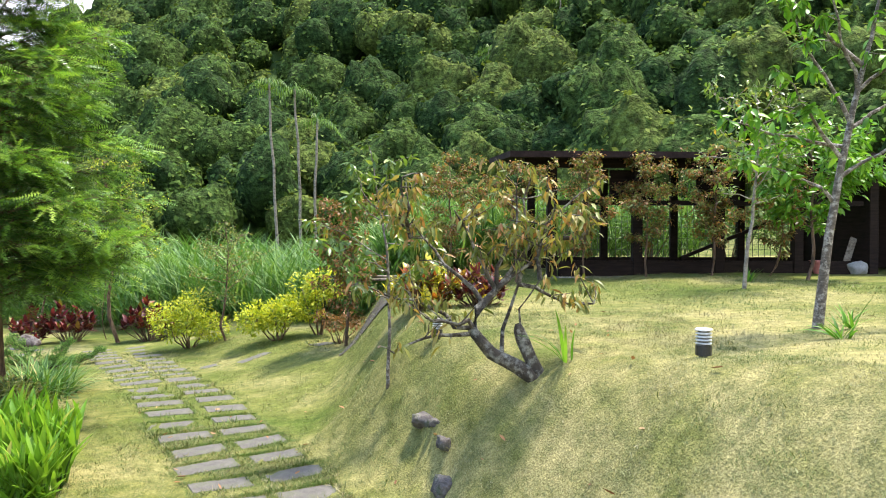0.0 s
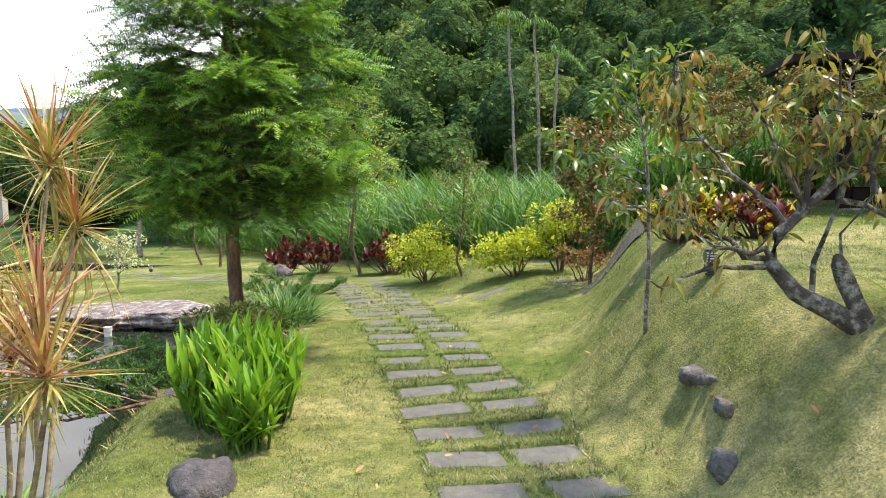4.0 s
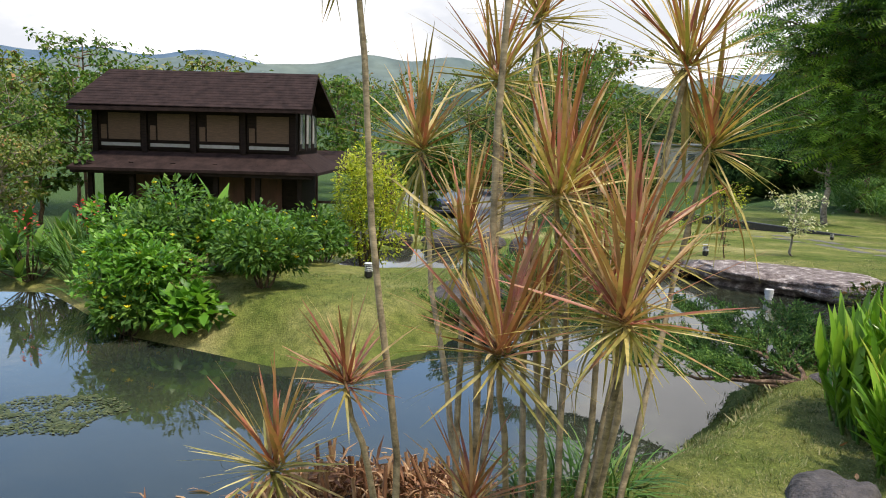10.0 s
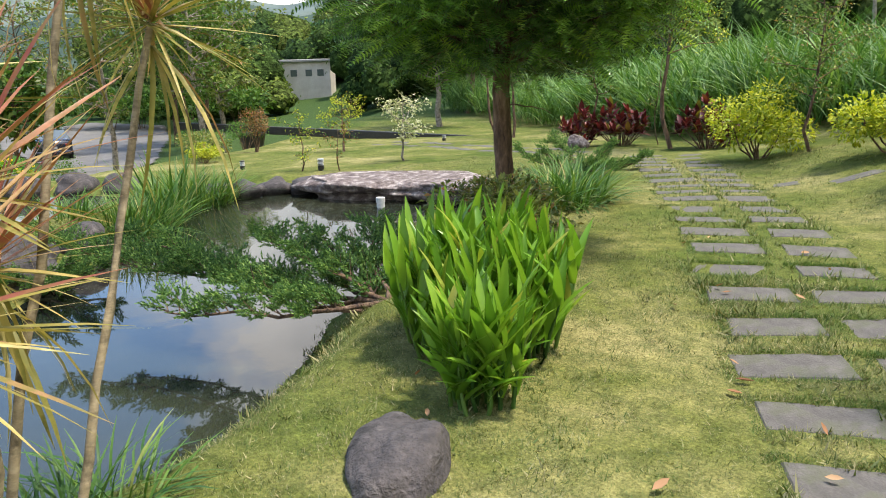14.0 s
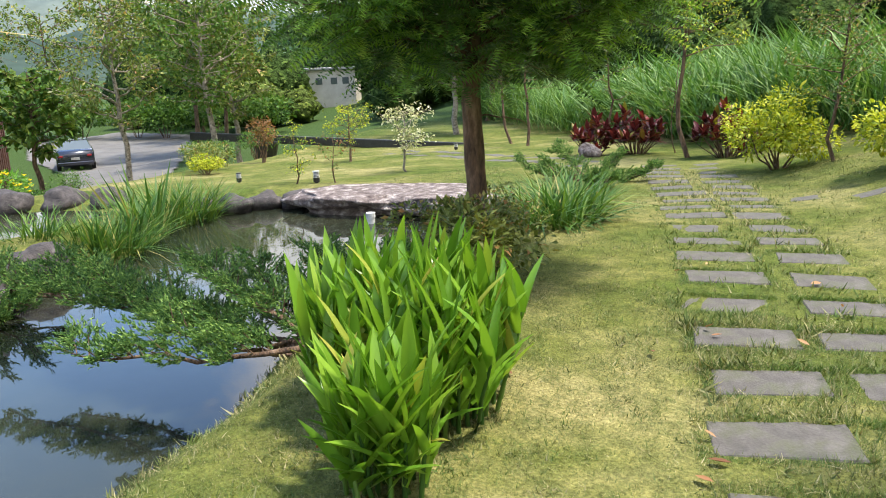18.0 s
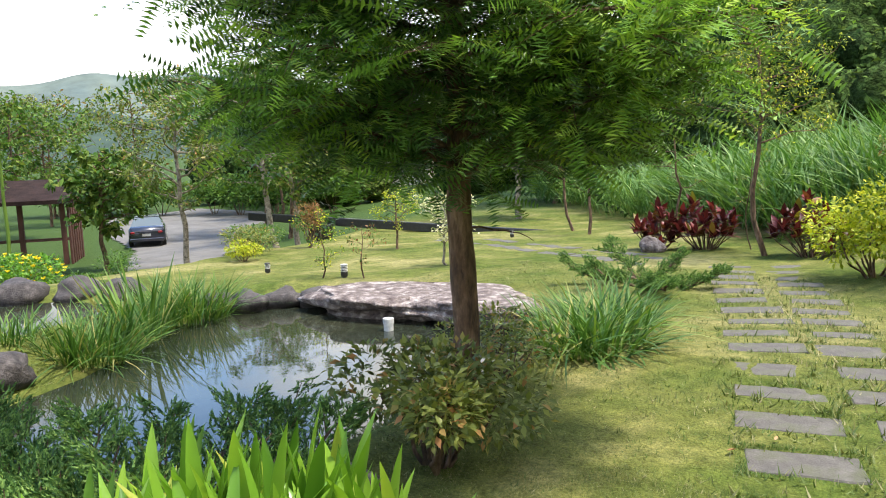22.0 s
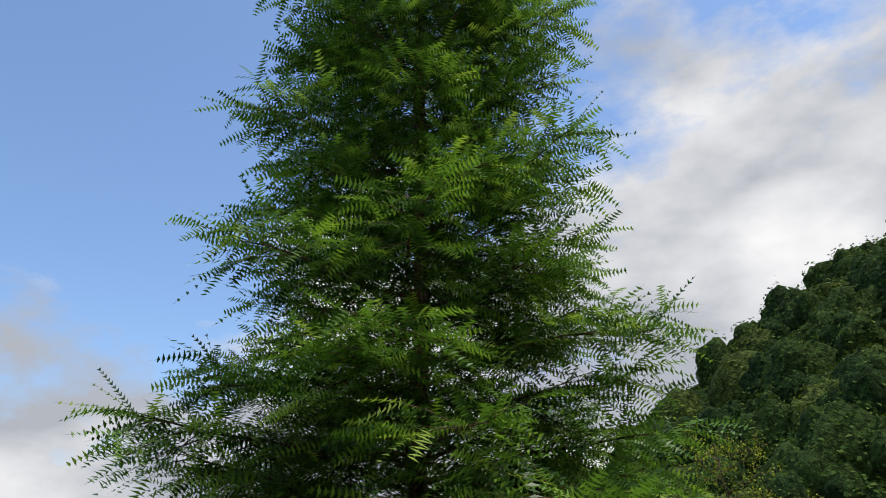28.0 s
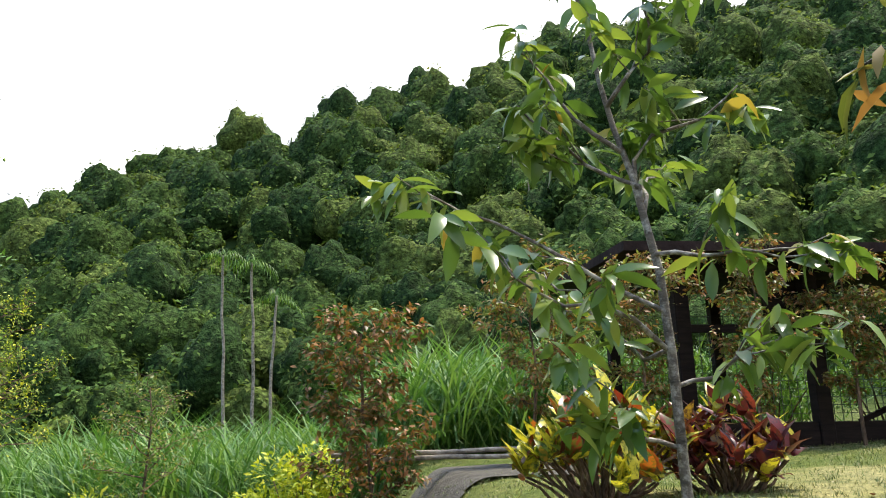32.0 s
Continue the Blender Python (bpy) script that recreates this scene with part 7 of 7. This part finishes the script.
# ---------- car in the yard ----------
def car(x, y, turn):
    paint, n, l = node_mat("dark_blue_paint")
    o, p = n.new("ShaderNodeOutputMaterial"), n.new("ShaderNodeBsdfPrincipled")
    p.inputs["Base Color"].default_value = (0.012, 0.014, 0.026, 1)
    p.inputs["Roughness"].default_value = 0.22
    p.inputs["Coat Weight"].default_value = 0.8
    l.new(p.outputs["BSDF"], o.inputs["Surface"])
    red = solid_mat("red_lamp_glass", [(0.3, (0.25, 0.01, 0.01)), (0.7, (0.35, 0.02, 0.02))], 9, 0.2, 0.0)
    rubber = solid_mat("black_tyre", [(0.3, (0.012, 0.012, 0.012)), (0.7, (0.03, 0.03, 0.03))], 9, 0.9, 0.3)
    c = thing("car", "dark blue saloon car parked in the yard", "car", at=(x, y, z_at(x, y) + 0.03))
    c.rotation_euler = (0, 0, radians(turn))
    sec = [(-2.3, 0.42, 0.80, 0.74), (-2.25, 0.30, 1.0, 0.84), (-1.5, 0.24, 1.06, 0.9), (-0.9, 0.22, 1.05, 0.9), (0.9, 0.22, 0.98, 0.9), (1.7, 0.24, 0.9, 0.88), (2.2, 0.3, 0.78, 0.8), (2.3, 0.4, 0.62, 0.7)]
    bm = bmesh.new()
    rings = []
    for yy, lo, hi, w in sec:
        pts = [(-w * 0.9, lo), (-w, lo + 0.15), (-w, hi - 0.18), (-w * 0.9, hi), (w * 0.9, hi), (w, hi - 0.18), (w, lo + 0.15), (w * 0.9, lo)]
        rings.append([bm.verts.new((px, yy, pz)) for px, pz in pts])
    for a, b in zip(rings, rings[1:]):
        for i in range(8):
            bm.faces.new((a[i], a[(i + 1) % 8], b[(i + 1) % 8], b[i]))
    bm.faces.new(rings[0])
    bm.faces.new(rings[-1][::-1])
    bmesh.ops.recalc_face_normals(bm, faces=bm.faces[:])
    part("body", bm, paint, c, smooth=True)
    bm = bmesh.new()
    lowr = [bm.verts.new(q) for q in ((-0.8, -1.55, 1.04), (0.8, -1.55, 1.04), (0.8, 1.0, 0.98), (-0.8, 1.0, 0.98))]
    top = [bm.verts.new(q) for q in ((-0.6, -0.75, 1.45), (0.6, -0.75, 1.45), (0.6, 0.25, 1.46), (-0.6, 0.25, 1.46))]
    for i in range(4):
        bm.faces.new((lowr[i], lowr[(i + 1) % 4], top[(i + 1) % 4], top[i]))
    bmesh.ops.recalc_face_normals(bm, faces=bm.faces[:])
    part("window", bm, GLASS, c, "dark windows")
    part("roof", box_bm(-0.61, 0.61, -0.77, 0.27, 1.45, 1.48, 0.012), paint, c)
    for sx in (-1, 1):
        part("tail_lamp", box_bm(sx * 0.66 - 0.10, sx * 0.66 + 0.10, -2.33, -2.24, 0.74, 0.84, 0.02), red, c, "red tail lamp")
    part("number_plate", box_bm(-0.2, 0.2, -2.34, -2.3, 0.6, 0.72), PALE, c, "pale number plate")
    part("bumper", box_bm(-0.82, 0.82, -2.36, -2.26, 0.34, 0.5, 0.03), paint, c)
    for sx in (-0.8, 0.8):
        for yy in (-1.4, 1.4):
            bm = bmesh.new()
            bmesh.ops.create_cone(bm, cap_ends=True, segments=20, radius1=0.32, radius2=0.32, depth=0.2, matrix=Matrix.Translation((sx, yy, 0.32)) @ Matrix.Rotation(math.pi / 2, 4, "Y"))
            wheel = part("wheel", bm, rubber, c)
            bm = bmesh.new()
            bmesh.ops.create_cone(bm, cap_ends=True, segments=16, radius1=0.2, radius2=0.18, depth=0.22, matrix=Matrix.Translation((sx, yy, 0.32)) @ Matrix.Rotation(math.pi / 2, 4, "Y"))
            part("rim", bm, PALE, wheel, "silver rim")


laid_sheet("gravel_patch", np.array([(-1.5, 10.7), (0.15, 10.7), (0.4, 12.75), (-1.1, 12.9)]), 40, 0.02, SOIL_GRAVEL, "bare brown gravel patch at the end of the lawn", "gravel")
car(-42.9, 21.5, 66)

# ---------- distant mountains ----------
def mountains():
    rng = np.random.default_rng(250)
    # distance haze is painted into the colours: farther ridges greyer, then bluer
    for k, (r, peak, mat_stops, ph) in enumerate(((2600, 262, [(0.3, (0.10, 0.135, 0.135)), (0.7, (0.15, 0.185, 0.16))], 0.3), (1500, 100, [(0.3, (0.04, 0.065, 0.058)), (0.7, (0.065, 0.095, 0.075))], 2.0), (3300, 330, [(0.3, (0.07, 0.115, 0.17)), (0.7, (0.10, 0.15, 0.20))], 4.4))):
        m = solid_mat("mountain_haze_" + "abc"[k], mat_stops, 0.004, 1.0, 0.2, 0.02, 1.0, spec=0.0)
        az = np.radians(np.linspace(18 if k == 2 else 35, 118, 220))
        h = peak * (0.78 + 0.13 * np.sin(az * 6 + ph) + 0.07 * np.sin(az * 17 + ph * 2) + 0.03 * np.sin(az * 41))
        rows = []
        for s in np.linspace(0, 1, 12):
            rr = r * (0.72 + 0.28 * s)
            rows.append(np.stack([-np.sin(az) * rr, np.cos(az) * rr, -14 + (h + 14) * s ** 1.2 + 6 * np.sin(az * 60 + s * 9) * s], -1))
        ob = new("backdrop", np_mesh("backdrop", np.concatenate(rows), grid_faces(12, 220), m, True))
        tagged(ob, ("far green mountain ridge under cloud, greyed by painted haze", "wooded foothills beyond the valley", "far mountain range painted blue with haze")[k], "mountain", kind="structure")


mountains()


# ---------- small things on the water and the lawn ----------
def pond_weed():
    rng = np.random.default_rng(260)
    ob = thing("pond_weed", "drifting mat of olive pond weed on the water", "pond weed", at=(-6.85, 1.7, WATER + 0.004))
    n = 2200
    a, r = rng.uniform(0, 6.28, n), np.sqrt(rng.uniform(0, 1, n))
    loc = np.stack([r * np.cos(a) * 0.42 + 0.05 * np.sin(5 * a), r * np.sin(a) * 0.5 + 0.06 * np.cos(4 * a), rng.uniform(0, 0.004, n)], -1)
    tv, tf = leaf_shape(0.035, 0.024, 0.02, 0.0, 1)
    tagged(np_part("weed_leaf_mass", spread(tv, tf, turns(rng.uniform(0, 6.28, n), rng.normal(0, 0.03, n), rng.normal(0, 0.03, n), rng.uniform(0.5, 1.2, n)), loc), WEED, ob), kind="stuff")


def fallen_leaves():
    rng = np.random.default_rng(270)
    data = [np_mesh("fallen_leaf", *leaf_shape(0.07, 0.03, 0.5, -0.25, 2), DRY) for _ in range(2)]
    for k in range(70):
        x, y = rng.uniform(-3.6, 1.8), rng.uniform(3.6, 9.5)
        if signed_gap(POND, np.array([x]), np.array([y]))[0] < 0.5:
            continue
        ob = new("fallen_leaf", data[k % 2])
        ob.location, ob.rotation_euler = (x, y, z_at(x, y) + 0.022), (rng.normal(0, 0.2), rng.normal(0, 0.2), rng.uniform(0, 6.28))
        s = rng.uniform(0.5, 1.2)
        ob.scale = (s, s, s)
        tagged(ob, "curled dry brown leaf lying on the lawn", "leaf", "fallen leaves")


WEED = leaf_mat("olive_pond_weed", [(0.0, (0.03, 0.04, 0.015)), (0.6, (0.06, 0.075, 0.025)), (1.0, (0.11, 0.115, 0.05))], 0.5, 0.02, spec=0.1)
pond_weed()
fallen_leaves()

# ---------- stepping stones ----------
PATH_ALONG, PATH_ACROSS = np.array([-0.467, 0.884]), np.array([0.884, 0.467])
PATH_ROOT = np.array([-2.35, 6.72])
SLABS = []
_rng = np.random.default_rng(300)
paving = thing("stepping_path", "two rows of worn grey stone slabs set in turf", "path", at=(0, 0, 0))


def slab_mesh(seed):
    bm = box_bm(-0.31, 0.31, -0.145, 0.145, -0.05, 0.0)
    bmesh.ops.subdivide_edges(bm, edges=[e for e in bm.edges if abs(e.verts[0].co.x - e.verts[1].co.x) > 0.1], cuts=5)
    off = Vector((seed * 3.3, seed, 0))
    for v in bm.verts:
        v.co += Vector((0.02 * noise.noise(v.co * 5 + off), 0.018 * noise.noise(v.co * 6 + off * 2), 0.006 * noise.noise(v.co * 7 + off)))
    bm.normal_update()
    bmesh.ops.bevel(bm, geom=[e for e in bm.edges if e.verts[0].co.z > -0.02 and e.verts[1].co.z > -0.02 and len(e.link_faces) == 2 and abs(e.link_faces[0].normal.z - e.link_faces[1].normal.z) > 0.5], offset=0.008, segments=1, affect="EDGES")
    me = bpy.data.meshes.new("slab")
    bm.to_mesh(me)
    bm.free()
    me.materials.append(STONE)
    return me


SLAB_MESHES = [slab_mesh(k) for k in range(6)]


def lay(cx, cy, turn, sx=1.0, sy=1.0, k=0):
    ob = new("slab", SLAB_MESHES[k % 6])
    ob.parent = paving
    z = z_at(cx, cy)
    e = 0.15
    gxs, gys = (z_at(cx + e, cy) - z_at(cx - e, cy)) / (2 * e), (z_at(cx, cy + e) - z_at(cx, cy - e)) / (2 * e)
    up = Vector((-gxs, -gys, 1)).normalized()
    rot = up.to_track_quat("Z", "Y").to_matrix().to_4x4()
    fwd = Vector((math.cos(turn), math.sin(turn), 0))
    xax = (fwd - up * fwd.dot(up)).normalized()
    yax = up.cross(xax)
    m = Matrix((xax, yax, up)).transposed().to_4x4()
    ob.matrix_local = Matrix.Translation((cx, cy, z + 0.004)) @ m @ Matrix.Diagonal((sx, sy, 1, 1))
    SLABS.append((cx, cy, turn, 0.31 * sx, 0.145 * sy))


_turn = math.atan2(0.467, 0.884)
for k in range(-4, 18):
    v = k * 0.558
    for col, off in ((0, 0.265), (1, 0.88)):
        if col == 1 and k == -4:
            continue
        c = PATH_ROOT + PATH_ALONG * (v - 0.10) + PATH_ACROSS * (off + _rng.normal(0, 0.025))
        c = c - PATH_ACROSS * 0.02 * max(0, k - 6)
        lay(c[0], c[1], _turn + _rng.normal(0, 0.02), _rng.uniform(0.76, 0.86) - 0.06 * col, _rng.uniform(0.88, 1.08), k + 3 * col)
SIDE_STONES = [(-3.65, 12.1), (-2.93, 12.0), (-1.85, 12.25), (-1.2, 10.95)]
for k, (x, y) in enumerate(SIDE_STONES):
    lay(x, y, 0.35 + 0.2 * k, 0.8, 0.9, k)
for k in range(26):
    x, y = -8.2 - 0.62 * (k % 13), 14.9 + 0.25 * (k % 13) + 0.75 * (k // 13)
    lay(x, y, 2.7 + _rng.normal(0, 0.05), 0.9, 0.9, k)


# ---------- turf ----------
def turf_blades():
    rng = np.random.default_rng(310)
    def field(n, x0, x1, y0, y1, size, name, label, wide=1.0):
        x, y = rng.uniform(x0, x1, n), rng.uniform(y0, y1, n)
        gap = np.minimum(signed_gap(POND, x, y), signed_gap(POND_FAR, x, y))
        keep = gap > 0.06
        for cx, cy, t, hx, hy in SLABS:
            dx, dy = x - cx, y - cy
            keep &= ~((np.abs(dx * math.cos(t) + dy * math.sin(t)) < hx - 0.01) & (np.abs(-dx * math.sin(t) + dy * math.cos(t)) < hy - 0.015))
        x, y = x[keep], y[keep]
        z = height(x, y)
        n = len(x)
        lush = 0.6 + 0.5 * (0.5 + 0.5 * wobble(x * 1.3, y * 1.1)) + 0.35 * (rng.uniform(0, 1, n) > 0.9)
        lush = lush * (0.7 + 0.6 * smooth01(0.5 + 0.5 * wobble(x * 8.0, y * 7.3)))
        edge = np.zeros(n)
        for cx, cy, t, hx, hy in SLABS:
            dx, dy = x - cx, y - cy
            edge = np.maximum(edge, (np.abs(dx * math.cos(t) + dy * math.sin(t)) < hx + 0.05) & (np.abs(-dx * math.sin(t) + dy * math.cos(t)) < hy + 0.12))
        shore = signed_gap(POND, x, y)
        lush = lush * (1 + 0.75 * edge + 1.3 * ((shore < 0.6) & (x > -5.8)))
        out = []
        for g in range(3):
            tv = np.array([(-0.0022 * wide, 0, 0), (0.0022 * wide, 0, 0), (0.0004, 0.042, -0.006)])
            off = rng.normal(0, 0.012 * wide, (n, 3)) * (1, 1, 0)
            out.append(spread(tv, np.array([(0, 1, 2)]), turns(rng.uniform(0, 6.28, n), rng.uniform(0.35, 1.35, n), rng.normal(0, 0.5, n), size * lush * rng.uniform(0.6, 1.3, n)), np.stack([x, y, z], -1) + off))
        ob = new(name, np_mesh(name, *joined(out), GRASS))
        tagged(ob, label, "grass", kind="stuff")
    field(125000, -4.4, 2.2, 2.4, 8.2, 0.47, "lawn_grass", "short olive and straw lawn blades near the path", 0.95)
    field(85000, -9.9, 5.5, 1.0, 14.5, 0.68, "lawn_grass", "short olive and straw lawn blades", 1.6)
    rim = []
    for cx, cy, t, hx, hy in SLABS:  # lush overhanging turf along the slab edges
        if cy > 11.5:
            continue
        n = 2600 if cy < 9 else 800
        far_side = rng.uniform(0, 1, n) < 0.62
        ends = rng.uniform(0, 1, n) < 0.25
        u = np.where(ends, np.where(rng.uniform(0, 1, n) < 0.5, 1, -1) * (hx + rng.uniform(-0.01, 0.05, n)), rng.uniform(-1, 1, n) * (hx + 0.06))
        w = np.where(ends, rng.uniform(-1, 1, n) * hy, np.where(far_side, 1, -1) * (hy + np.where(far_side, rng.uniform(-0.012, 0.07, n), rng.uniform(0.0, 0.05, n))))
        x, y = cx + u * math.cos(t) - w * math.sin(t), cy + u * math.sin(t) + w * math.cos(t)
        inward = np.where(rng.uniform(0, 1, n) < 0.55, t + np.where(w > 0, math.pi, 0) + rng.normal(0, 0.7, n), rng.uniform(0, 6.28, n))
        big = np.where(far_side & ~ends, rng.uniform(0.6, 1.0, n), rng.uniform(0.35, 0.65, n)) * (0.75 + 0.35 * wobble(x * 5, y * 6))
        tv = np.array([(-0.0019, 0, 0), (0.0019, 0, 0), (0.0004, 0.042, -0.008)])
        rim.append(spread(tv, np.array([(0, 1, 2)]), turns(inward, rng.uniform(0.5, 1.35, n), rng.normal(0, 0.4, n), big), np.stack([x, y, height(x, y)], -1)))
    ob = new("edge_turf", np_mesh("edge_turf", *joined(rim), LUSH))
    tagged(ob, "lush green turf overhanging the slab edges", "grass", kind="stuff")


turf_blades()
